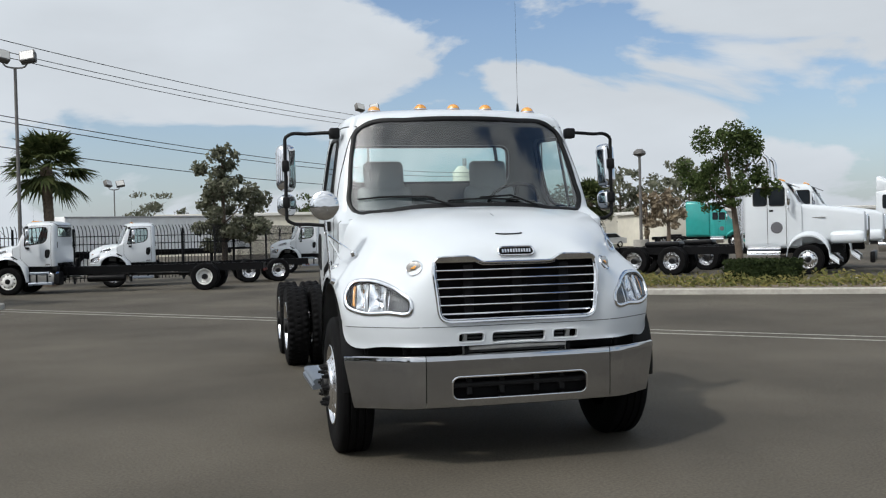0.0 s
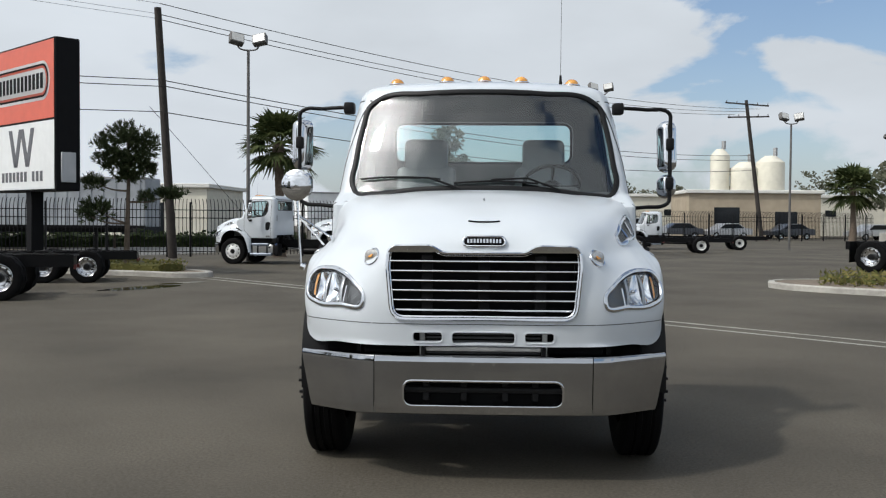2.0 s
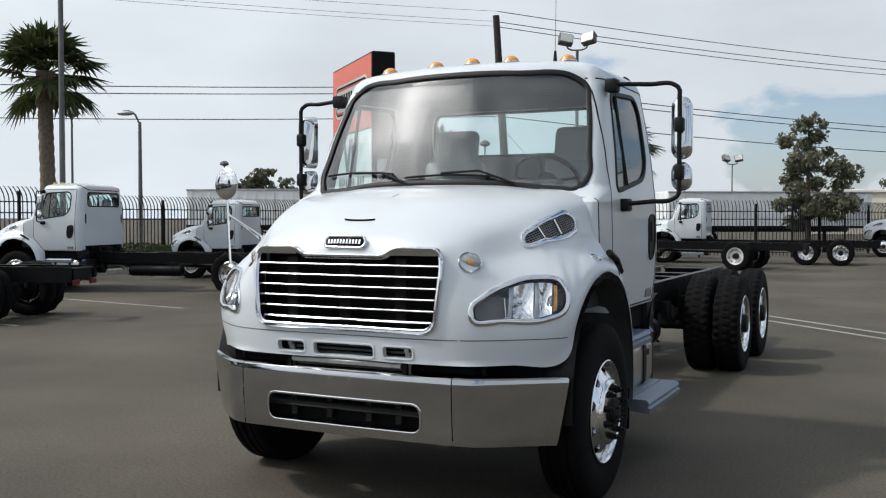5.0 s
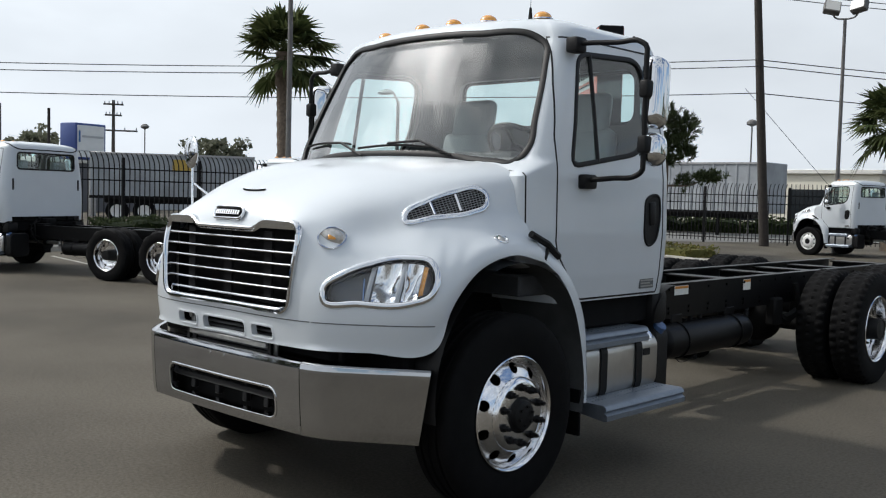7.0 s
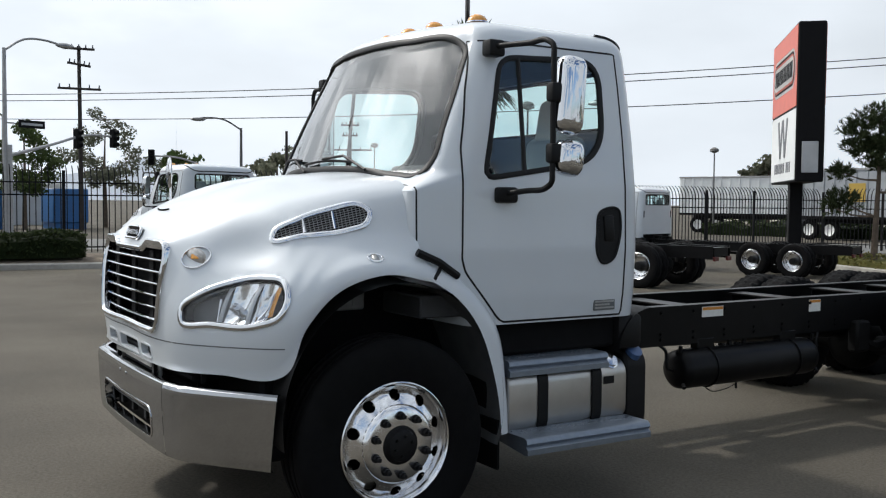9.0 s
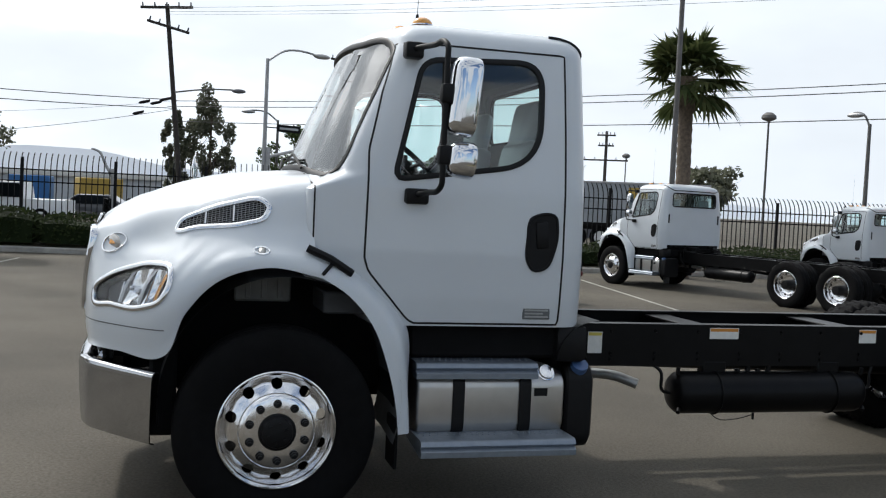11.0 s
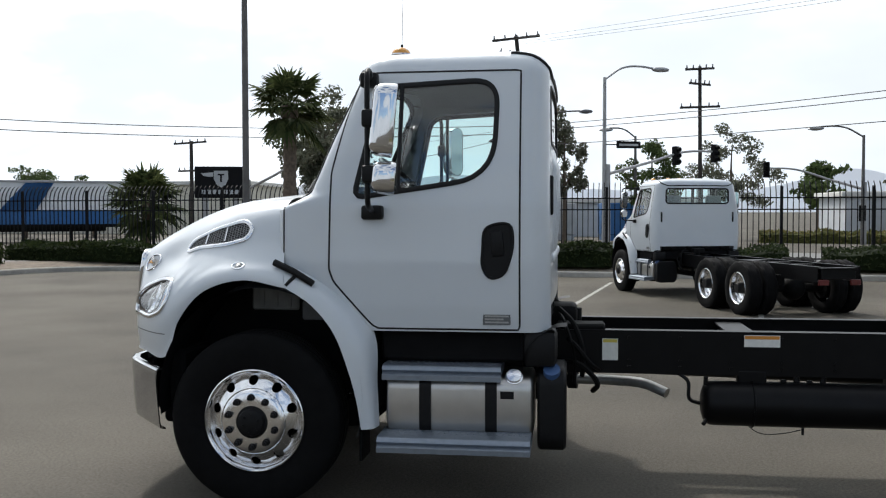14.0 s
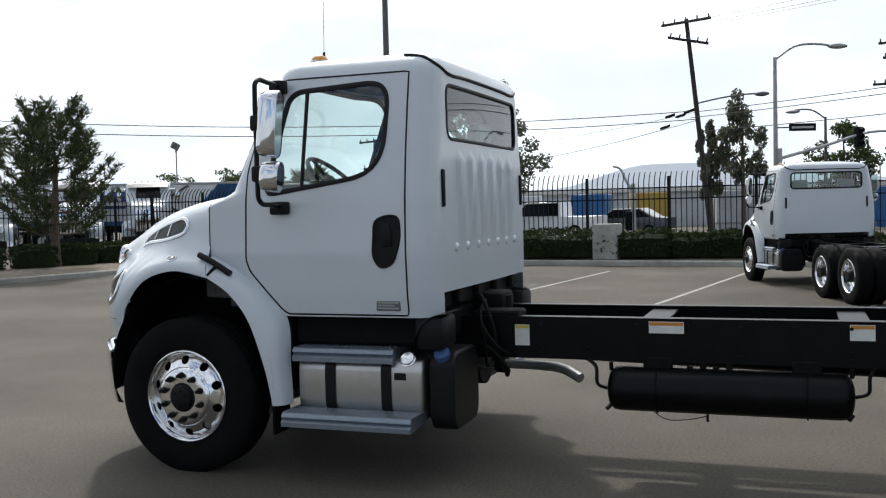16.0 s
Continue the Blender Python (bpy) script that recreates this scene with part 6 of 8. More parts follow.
def needle_tufts(bm, crown, n, size, rnd):
    """n brushes of thin needles that stand up and outwards through a ragged crown."""
    weights = [c[3] * c[4] for c in crown]
    for _ in range(n):
        dx, dy, z, rx, ry, rz = rnd.choices(crown, weights)[0]
        v = Vector((rnd.gauss(0, 1), rnd.gauss(0, 1), rnd.gauss(0, 1))).normalized() * (rnd.random() ** 0.4 * rnd.uniform(0.75, 1.25))
        p = Vector((dx + v.x * rx, dy + v.y * ry, z + v.z * rz))
        way = (v * 0.8 + Vector((0, 0, 0.7))).normalized()
        for _ in range(24):
            d = (way + Vector((rnd.gauss(0, 0.55), rnd.gauss(0, 0.55), rnd.gauss(0, 0.5)))).normalized()
            w = d.orthogonal().normalized()
            w.rotate(Matrix.Rotation(rnd.random() * 6.3, 3, d))
            ln = size * rnd.uniform(0.7, 1.5)
            w *= ln * 0.075
            q = p + way * rnd.uniform(-0.06, 0.06)
            bm.faces.new([bm.verts.new(k) for k in (q - w * 0.5, q + d * ln * 0.5 - w, q + d * ln, q + d * ln * 0.5 + w)])
    return bm


def add_tree(name, base, height, crown, leaf, size, count, label, seed, trunk=0.16, lean=(0, 0), bark=None, group="", tufts=0):
    """Tapered trunk with limbs to every clump of a ragged crown. crown: list of (dx, dy, z, rx, ry, rz)."""
    rnd = random.Random(seed)
    tr = thing(name, Matrix.Translation((*base, 0)), label, "tree", group)
    bm = bmesh.new()
    top = min(height * 0.93, max(c[2] for c in crown))
    line = smooth_line([(0, 0, -0.1), (lean[0] * 0.25 + rnd.uniform(-0.05, 0.05), lean[1] * 0.25, top * 0.3), (lean[0] * 0.6, lean[1] * 0.6 + rnd.uniform(-0.08, 0.08), top * 0.62), (lean[0], lean[1], top)], 14)
    tube(bm, line, trunk, 9, taper=trunk * 0.22)
    blobs = []
    for dx, dy, z, rx, ry, rz in crown:
        i = int(np.clip(np.searchsorted(line[:, 2], z - rz * 0.9 - 0.25 * math.hypot(dx, dy)), 2, 12))
        p = Vector(line[i])
        q = Vector((dx, dy, z))
        mid = (p + q) / 2 + Vector((0, 0, -0.08 * (q - p).length))
        tube(bm, smooth_line([tuple(p), tuple(mid), tuple(q)], 7), trunk * 0.34, 6, taper=trunk * 0.08)
        for _ in range(3):
            e = q + Vector((rnd.uniform(-1, 1) * rx, rnd.uniform(-1, 1) * ry, rnd.uniform(-0.3, 1) * rz)) * 0.8
            tube(bm, [mid.lerp(q, 0.6), e], trunk * 0.12, 4, taper=trunk * 0.04)
        for _ in range(9):
            o = Vector((rnd.gauss(0, 0.5) * rx, rnd.gauss(0, 0.5) * ry, rnd.gauss(0, 0.5) * rz))
            k = rnd.uniform(0.28, 0.5)
            blobs.append((q + o, (rx * k, ry * k, rz * k)))
    part("trunk", bm, bark or BARK, tr, "rough bark trunk and limbs")
    bm = bmesh.new()
    if tufts:
        needle_tufts(bm, crown, tufts, size, rnd)
    else:
        leaf_cloud(bm, blobs, count, size, rnd)
    part("crown", bm, leaf, tr, "open crown of needle tufts" if tufts else "ragged crown of small leaves", smooth=False)
    return tr


def add_pine(name, base, height, reach, low, label, seed, trunk=0.17, whorls=12, needles=26, length=0.13, limbs=5, start=3, taper=0.55):
    """An open pine: limbs in whorls that rise towards their tips, each set with tufts of needles."""
    rnd = random.Random(seed)
    tr = thing(name, Matrix.Translation((*base, 0)), label, "tree")
    bm, nb = bmesh.new(), bmesh.new()
    line = smooth_line([(0, 0, -0.1), (0.06, 0.03, height * 0.35), (-0.05, 0.04, height * 0.7), (0.02, 0, height)], 16)
    tube(bm, line, trunk, 9, taper=trunk * 0.15)

    def tuft(p, way):
        for _ in range(needles):
            d = (way + Vector((rnd.gauss(0, 0.6), rnd.gauss(0, 0.6), rnd.gauss(0.25, 0.55)))).normalized()
            w = d.orthogonal().normalized()
            w.rotate(Matrix.Rotation(rnd.random() * 6.3, 3, d))
            ln = length * rnd.uniform(0.7, 1.5)
            w *= ln * 0.10
            q = p + Vector((rnd.gauss(0, 0.05), rnd.gauss(0, 0.05), rnd.gauss(0, 0.05)))
            nb.faces.new([nb.verts.new(v) for v in (q - w * 0.5, q + d * ln * 0.5 - w, q + d * ln, q + d * ln * 0.5 + w)])

    for i in range(whorls):
        f = i / (whorls - 1)
        z = height * (low + (0.97 - low) * f)
        p = Vector([float(np.interp(z, line[:, 2], line[:, c])) for c in (0, 1)] + [z])
        for j in range(limbs):
            if rnd.random() < 0.15:
                continue
            az = j * 2 * math.pi / limbs + i * 1.9 + rnd.uniform(-0.35, 0.35)
            ln = reach * (1 - taper * f ** 2) * rnd.uniform(0.5, 1.1)
            out_ = Vector((math.cos(az), math.sin(az), 0))
            rise = 0.15 + 0.5 * f
            pts = smooth_line([tuple(p), tuple(p + out_ * ln * 0.5 + Vector((0, 0, ln * rise * 0.25))), tuple(p + out_ * ln + Vector((0, 0, ln * (rise + 0.22))))], 9)
            tube(bm, pts, trunk * 0.22 * (1.1 - 0.6 * f), 5, taper=trunk * 0.05)
            for k in range(start, 9):
                a = Vector(pts[k])
                tuft(a, out_ * 0.4 + Vector((0, 0, 0.6)))
                for side in (-1, 1):
                    s_ = Vector((-out_.y, out_.x, 0)) * side
                    e = a + (s_ * 0.55 + out_ * 0.5 + Vector((0, 0, 0.5))) * ln * rnd.uniform(0.12, 0.26)
                    tube(bm, [a, e], trunk * 0.06, 3, taper=trunk * 0.03, caps=False)
                    tuft(e, (e - a).normalized())
    tuft(Vector((0, 0, height)), Vector((0, 0, 1)))
    part("trunk", bm, BARK, tr, "dark trunk with rising limbs")
    part("crown", nb, PINE, tr, "open crown of needle tufts", smooth=False)
    return tr


def add_palm(base, height, spread, label, seed, trunk=0.24, skirt=True, group="fan palms"):
    """A fan palm: tapered ringed trunk and a head of fan leaves on stalks."""
    rnd = random.Random(seed)
    tr = thing("palm_tree", Matrix.Translation((*base, 0)), label, "palm tree", group)
    bm = bmesh.new()
    rows = []
    for i in range(40):
        z = -0.1 + (height + 0.1) * i / 39
        r = trunk * (1.25 - 0.45 * min(1, z / (height * 0.5))) * (1 + (0.07 if i % 2 else -0.03))
        if z > height * 0.82:
            r *= 1.25
        rows.append([(r * math.cos(g) + 0.04 * math.sin(z), r * math.sin(g), z) for g in np.linspace(0, 2 * math.pi, 12, endpoint=False)])
    grid_mesh(bm, np.array(rows), close_v=True)
    part("trunk", bm, PALM_BARK, tr, "ringed palm trunk")
    bm = bmesh.new()
    n = 44
    for k in range(n):
        el = radians(rnd.uniform(-14, 78)) if k > 6 else radians(rnd.uniform(-50, -15))
        az = k * 2.399 + rnd.uniform(-0.25, 0.25)
        d = Vector((math.cos(az) * math.cos(el), math.sin(az) * math.cos(el), math.sin(el)))
        stalk = spread * rnd.uniform(0.34, 0.52)
        o = Vector((0, 0, height - 0.05))
        hub = o + d * stalk + Vector((0, 0, -0.05 * stalk))
        tube(bm, [o + d * 0.1, hub], 0.022, 4, taper=0.012, caps=False)
        side = d.cross(Vector((0, 0, 1)))
        side = side.normalized() if side.length > 0.1 else Vector((1, 0, 0))
        lift = side.cross(d).normalized()
        blade = spread * rnd.uniform(0.42, 0.56)
        m = 21
        for j in range(m):
            g = radians(-112 + 224 * j / (m - 1))
            way = (d * math.cos(g) + side * math.sin(g)).normalized()
            ln = blade * (0.62 + 0.38 * math.cos(g * 0.75)) * rnd.uniform(0.9, 1.05)
            droop = Vector((0, 0, -0.42 * ln * rnd.uniform(0.3, 1.2)))
            w = (lift.cross(way)).normalized() * ln * 0.07
            p1, p2 = hub + way * ln * 0.5 + droop * 0.12, hub + way * ln + droop
            a = [bm.verts.new(v) for v in (hub, p1 - w, p2, p1 + w)]
            bm.faces.new(a)
    part("crown", bm, PALM, tr, "fan-shaped palm leaves", smooth=False)
    return tr


def add_hedge(name, base, size, yaw, leaf, leaf_size, count, label, seed, category="hedge", ragged=0.0):
    """A clipped or loose hedge: a block of leaves on an inner stem mass."""
    rnd = random.Random(seed)
    L, W, H = size
    bm = bmesh.new()
    for _ in range(count):
        f = rnd.choice((0, 1, 2, 3, 3, 3))
        x, y, z = rnd.uniform(-L / 2, L / 2), rnd.uniform(-W / 2, W / 2), rnd.uniform(0.02, H)
        if f == 0:
            y = -W / 2
        elif f == 1:
            y = W / 2
        elif f == 2:
            x = rnd.choice((-L / 2, L / 2))
        else:
            z = H
        wav = 1 + ragged * noise.noise(Vector((x * 0.9 + seed, y * 0.9, 0)))
        p = Vector((x + rnd.gauss(0, 0.04), y + rnd.gauss(0, 0.04), max(0.02, z * wav + rnd.gauss(0, 0.03))))
        d = Vector((rnd.gauss(0, 1), rnd.gauss(0, 1), rnd.gauss(0, 1))).normalized()
        s = d.orthogonal().normalized() * leaf_size * rnd.uniform(0.4, 0.7)
        d *= leaf_size * rnd.uniform(0.6, 1.2)
        bm.faces.new([bm.verts.new(q) for q in (p - d, p + s, p + d, p - s)])
    n = max(6, int(L / 0.4))
    P = []
    for i in range(n + 1):
        x = -L / 2 + 0.05 + (L - 0.1) * i / n
        hh = H * (1 + ragged * noise.noise(Vector((x * 0.9 + seed, 0, 0)))) - 0.06
        P.append([(x, -W / 2 + 0.05, 0), (x, -W / 2 + 0.05, hh * 0.85), (x, -W / 4, hh), (x, W / 4, hh), (x, W / 2 - 0.05, hh * 0.85), (x, W / 2 - 0.05, 0)])
    vs = grid_mesh(bm, np.array(P))
    bm.faces.new(vs[0])
    bm.faces.new(vs[-1])
    return solid(name, bm, leaf, label, category, kind="stuff", smooth=False, m=pose(*base, 0, 0, yaw))


# ---------------------------------------------------------------- planted strips and kerbs
WEST_KERB = [tuple(p) for p in smooth_line([(-7.5, -17.2), (-13.3, -14.7), (-17.4, -13.5), (-20.0, -12.4), (-21.0, -10.2), (-20.9, -7.0), (-20.1, 0.0), (-19.4, 5.0), (-18.9, 12.0), (-18.5, 20.0), (-18.3, 26.0)], 70)]
bm = kerb_line(WEST_KERB)
solid("kerb", bm, CONCRETE, "pale concrete kerb round the planted strip", "kerb", kind="structure")
bm = bmesh.new()
P = []
for i, (x, y) in enumerate(WEST_KERB):
    d = (Vector(WEST_KERB[min(i + 1, 69)]) - Vector(WEST_KERB[max(i - 1, 0)])).normalized()
    P.append([(x - d.y * o, y + d.x * o, z) for o, z in ((0.05, 0.12), (0.6, 0.18), (1.6, 0.24), (2.6, 0.24), (3.6, 0.10), (4.4, -0.02))])
grid_mesh(bm, np.array(P))
bmesh.ops.recalc_face_normals(bm, faces=bm.faces[:])
solid("planting_strip", bm, SOIL, "dry brown soil of the planted strip", "soil", kind="structure")

ISLAND = [tuple(p) for p in smooth_line([(20.4, 8.9), (14.2, 13.1), (10.4, 15.4), (8.3, 16.9), (7.35, 18.3), (7.7, 19.6), (9.6, 20.2), (13.0, 19.4), (18.2, 16.6), (24.6, 12.2)], 50)]
solid("island_kerb", kerb_line(list(reversed(ISLAND))), CONCRETE, "pale concrete kerb of the planted island", "kerb", kind="structure")
bm = bmesh.new()
top = [bm.verts.new((x, y, 0.13)) for x, y in ISLAND]
bm.faces.new(top)
bmesh.ops.recalc_face_normals(bm, faces=bm.faces[:])
if bm.faces[:][0].normal.z < 0:
    bmesh.ops.reverse_faces(bm, faces=bm.faces[:])
solid("island_soil", bm, SOIL, "dry soil of the planted island", "soil", kind="structure")
NE_KERB = [(-13.5, 22.6), (-11.2, 21.4), (-9.4, 20.8), (-8.0, 20.3), (-7.5, 20.7), (-7.8, 21.4), (-9.6, 22.3), (-12.4, 23.8)]
solid("sign_island_kerb", kerb_line([tuple(p) for p in smooth_line(NE_KERB, 30)]), CONCRETE, "low concrete kerb round the sign's bed", "kerb", kind="structure")
bm = bmesh.new()
f = bm.faces.new([bm.verts.new((x, y, 0.12)) for x, y in smooth_line(NE_KERB, 30, True)])
f.normal_update()
if f.normal.z < 0:
    f.normal_flip()
solid("sign_bed", bm, SOIL, "dry soil below the tall sign", "soil", kind="structure")

rnd = random.Random(4)
bm = bmesh.new()
for _ in range(5200):
    u, v = rnd.random(), rnd.random()
    a = Vector((8.2, 17.8)).lerp(Vector((20.5, 9.6)), u)
    b = Vector((9.2, 19.7)).lerp(Vector((23.6, 12.4)), u)
    p = a.lerp(b, v)
    h = 0.16 + 0.34 * rnd.random() * (0.6 + 0.7 * noise.noise(Vector((p.x * 0.6, p.y * 0.6, 2))))
    q = Vector((p.x, p.y, 0.1 + max(0.05, h) * rnd.random()))
    d = Vector((rnd.gauss(0, 1), rnd.gauss(0, 1), rnd.gauss(0.5, 1))).normalized()
    s = d.orthogonal().normalized() * 0.035
    d *= rnd.uniform(0.05, 0.11)
    bm.faces.new([bm.verts.new(w) for w in (q - d, q + s, q + d, q - s)])
solid("ground_cover", bm, DRY, "low dry ground cover plants on the island", "plants", kind="stuff", smooth=False)
add_hedge("box_hedge", (12.75, 17.6, 0.12), (1.9, 1.0, 0.60), -46, HEDGE, 0.045, 3800, "low clipped dark green hedge on the island", 7)
add_tree("island_tree", (12.95, 19.0), 4.55, [(-0.45, 0.1, 3.65, 0.8, 0.8, 0.95), (-1.25, -0.1, 3.1, 0.6, 0.6, 0.8), (0.4, 0.1, 3.6, 0.6, 0.7, 0.85), (-0.15, 0.2, 4.25, 0.5, 0.5, 0.42), (0.55, -0.1, 2.9, 0.4, 0.45, 0.45), (-0.75, 0.2, 2.5, 0.75, 0.6, 0.4)], LEAF, 0.06, 10000, "green street tree with a slanting trunk on the island", 3, 0.13, (-0.45, 0.1))

for k, (x, y, L, H, sd) in enumerate(((-22.3, -13.4, 3.4, 0.5, 8), (-21.9, -10.6, 3.6, 0.55, 1), (-21.3, -5.2, 4.6, 0.72, 2), (-20.9, -0.6, 4.4, 0.62, 7), (-20.7, 2.6, 2.6, 0.55, 3), (-20.3, 6.6, 3.6, 0.5, 4), (-19.7, 12.4, 6.0, 0.5, 5), (-19.4, 18.0, 4.5, 0.5, 6))):
    add_hedge("shrub_row", (x, y, 0.24), (L, 1.1, H), 84, HEDGE, 0.06, 2600, "low dark shrubs along the boundary fence", sd, "shrubs", 0.35)
for k, (x, y) in enumerate(((-16.3, -16.6), (-17.6, -16.3), (-18.9, -15.8), (-15.0, -17.3), (-17.9, -17.6), (-20.2, -15.0))):
    add_hedge("box_hedge", (x, y, 0.2), (1.5, 1.1, 0.62), 50, HEDGE, 0.055, 900, "small clipped hedge on bare soil", 20 + k)

# ---------------------------------------------------------------- fences


def picket_mesh():
    bm = bmesh.new()
    P = []
    for z, lean in ((0.08, 0), (1.0, 0), (1.95, 0), (2.1, 0.02), (2.22, 0.07), (2.34, 0.16), (2.42, 0.26)):
        P.append([(-0.0125, lean - 0.0125, z), (0.0125, lean - 0.0125, z), (0.0125, lean + 0.0125, z), (-0.0125, lean + 0.0125, z)])
    vs = grid_mesh(bm, np.array(P), close_v=True)
    bm.faces.new(vs[-1])
    bmesh.ops.recalc_face_normals(bm, faces=bm.faces[:])
    return bm


def fence_post_mesh():
    return box(bmesh.new(), (-0.04, -0.04, 0), (0.04, 0.04, 2.28), 0.006)


def add_fence(pts, z, spacing, name, label, gap=0.155, joined=False, lift=1.0):
    """Posts, two rails and curved-top pickets along a line of corners; pickets lean outwards, to the line's left."""
    fz = new(name)
    tagged(fz, label, "fence", kind="structure")
    stuff = bmesh.new()
    count = 0
    for (ax, ay), (bx, by) in zip(pts, pts[1:]):
        a, b = Vector((ax, ay, z)), Vector((bx, by, z))
        L, d = (b - a).length, (b - a).normalized()
        yaw = math.atan2(d.y, d.x)
        r = Matrix.Rotation(yaw, 4, "Z") @ Matrix.Diagonal((1, 1, lift, 1))
        for k in range(int(L / spacing) + 1):
            part("post", shared("fence_post", fence_post_mesh, FENCE, False), None, fz, loc=Matrix.Translation(a + d * k * spacing) @ r)
        for zz in (0.22, 1.95, 1.62):
            bm = bmesh.new()
            box(bm, (0, -0.018, zz - 0.018), (L, 0.018, zz + 0.018))
            part("rail", bm, FENCE, fz, smooth=False, loc=Matrix.Translation(a) @ r)
        for k in range(int(L / gap)):
            m = Matrix.Translation(a + d * (k + 0.5) * gap) @ r
            if joined or count >= 300:
                me = shared("picket", picket_mesh, FENCE, False)
                off = len(stuff.verts)
                vs = [stuff.verts.new(m @ v.co) for v in me.vertices]
                for p in me.polygons:
                    stuff.faces.new([vs[i] for i in p.vertices])
            else:
                part("picket", shared("picket", picket_mesh, FENCE, False), None, fz, loc=m)
                count += 1
    if stuff.verts:
        tagged(part("picket_row", stuff, FENCE, fz, smooth=False), kind="stuff")
    else:
        stuff.free()
    return fz


add_fence([(-23.9, -18.0), (-22.65, -6.0), (-21.3, 16.8)], 0.2, 2.44, "west_fence", "black steel picket fence with outward curved tips")
add_fence([(-21.3, 16.8), (-20.0, 32.5), (-12.0, 34.0), (-2.0, 38.9)], 0.0, 2.4, "north_fence", "black steel picket fence with outward curved tips")
add_fence([(-2.0, 38.9), (3.2, 52.0), (9.5, 67.0), (34.0, 79.0)], 0.0, 2.4, "far_fence", "black steel picket fence far behind the parked trucks", joined=True)
add_fence([(-12.0, -24.6), (-23.9, -18.0)], 0.1, 2.44, "side_fence", "black steel picket fence beside the planted corner", joined=True)

# ---------------------------------------------------------------- poles, lamps, wires


def flood_pole(x, y, h, label, yaw=0.0, heads=2, base=False, r=0.075):
    fp = thing("light_pole", pose(x, y, 0, 0, 0, yaw), label, "light pole", "lot light poles")
    bm = bmesh.new()
    cyl(bm, (0, 0, 0), (0, 0, h), r, r * 0.72, 14)
    if heads == 2:
        tube(bm, smooth_line([(-0.42, 0, h + 0.26), (-0.34, 0, h + 0.10), (0, 0, h + 0.02), (0.34, 0, h + 0.10), (0.42, 0, h + 0.26)], 16), 0.03, 8)
    part("pole", bm, POLE_STEEL, fp, "dull metal pole")
    for s in ((-1, 1) if heads == 2 else (0,)):
        bm = bmesh.new()
        if heads == 1:
            lathe(bm, [(-0.02, 0.05), (0.05, 0.22), (0.10, 0.27), (0.20, 0.25), (0.30, 0.13), (0.32, 0.0005)], 18)
            bmesh.ops.transform(bm, matrix=Matrix.Translation((0, 0, h - 0.02)) @ Matrix.Rotation(-math.pi / 2, 4, "Y"), verts=bm.verts[:])
            part("lamp_head", bm, POLE_STEEL, fp, "round shallow lamp head")
            continue
        m = Matrix.Translation((s * 0.44, 0, h + 0.42)) @ Matrix.Rotation(radians(-28), 4, "X") @ Matrix.Rotation(radians(-s * 22), 4, "Z")
        box(bm, (-0.27, -0.16, -0.22), (0.27, 0.12, 0.20), 0.04, m, 2)
        hd = part("lamp_head", bm, POLE_STEEL, fp, "boxy floodlight head")
        bm = bmesh.new()
        box(bm, (-0.23, -0.168, -0.18), (0.23, -0.162, 0.16), 0, m)
        part("lamp_glass", bm, LIGHT_GLASS, hd)
    if base:
        bm = bmesh.new()
        cyl(bm, (0, 0, 0), (0, 0, 1.25), 0.34, 0.33, 24)
        part("footing", bm, CONCRETE, fp, "round concrete footing")
    return fp


flood_pole(-8.7, 30.3, 7.9, "dark metal pole with twin floodlights", 12)
flood_pole(6.7, 48.5, 8.6, "dark metal pole with twin floodlights", 5)
flood_pole(-15.75, 12.45, 10.5, "tall dark metal light pole beside a palm", 20)
flood_pole(-18.9, -6.1, 11.0, "tall metal light pole on a concrete footing", 60, base=True, r=0.10)
flood_pole(15.61, 31.61, 4.8, "metal pole with a floodlight on top", 0, 1, base=True)
flood_pole(17.8, 50.4, 7.2, "metal pole with twin floodlights", 0)
for x, y, h in ((-24.6, 21.0, 5.3), (-51.6, 28.6, 5.3), (-34.8, 42.2, 4.8), (-46.0, -32.5, 5.6), (-17.5, 41.8, 5.4), (-8.4, 61.8, 5.2)):
    flood_pole(x, y, h, "far thin light pole", 30, 2 if y > 60 or y < 0 else 1, r=0.05)


def street_lamp(x, y, h, arm, yaw, label, sign=False):
    sl = thing("street_lamp", pose(x, y, 0, 0, 0, yaw), label, "street lamp", "street lamps")
    bm = bmesh.new()
    cyl(bm, (0, 0, 0), (0, 0, h), 0.11, 0.07, 12)
    tube(bm, smooth_line([(0, 0, h - 0.1), (arm * 0.35, 0, h + 0.42), (arm * 0.75, 0, h + 0.5), (arm, 0, h + 0.42)], 14), 0.045, 8)
    part("pole", bm, GALV if sign else POLE_STEEL, sl)
    bm = bmesh.new()
    bmesh.ops.create_uvsphere(bm, u_segments=12, v_segments=8, radius=1, matrix=Matrix.Translation((arm + 0.25, 0, h + 0.40)) @ Matrix.Diagonal((0.42, 0.16, 0.11, 1)))
    part("lamp_head", bm, GALV, sl, "oval lamp head")
    if sign:
        bm = bmesh.new()
        box(bm, (0.55, -0.02, h * 0.60), (1.65, 0.02, h * 0.60 + 0.30), 0.01)
        cyl(bm, (0, 0, h * 0.62), (1.2, 0, h * 0.62), 0.025, n=6)
        sg = part("street_sign", bm, SIGN_BLACK, sl, "dark street name sign")
        bm = bmesh.new()
        box(bm, (0.66, -0.026, h * 0.60 + 0.10), (1.54, 0.026, h * 0.60 + 0.19))
        part("sign_bar", bm, TRAILER_GREY, sg)
    return sl


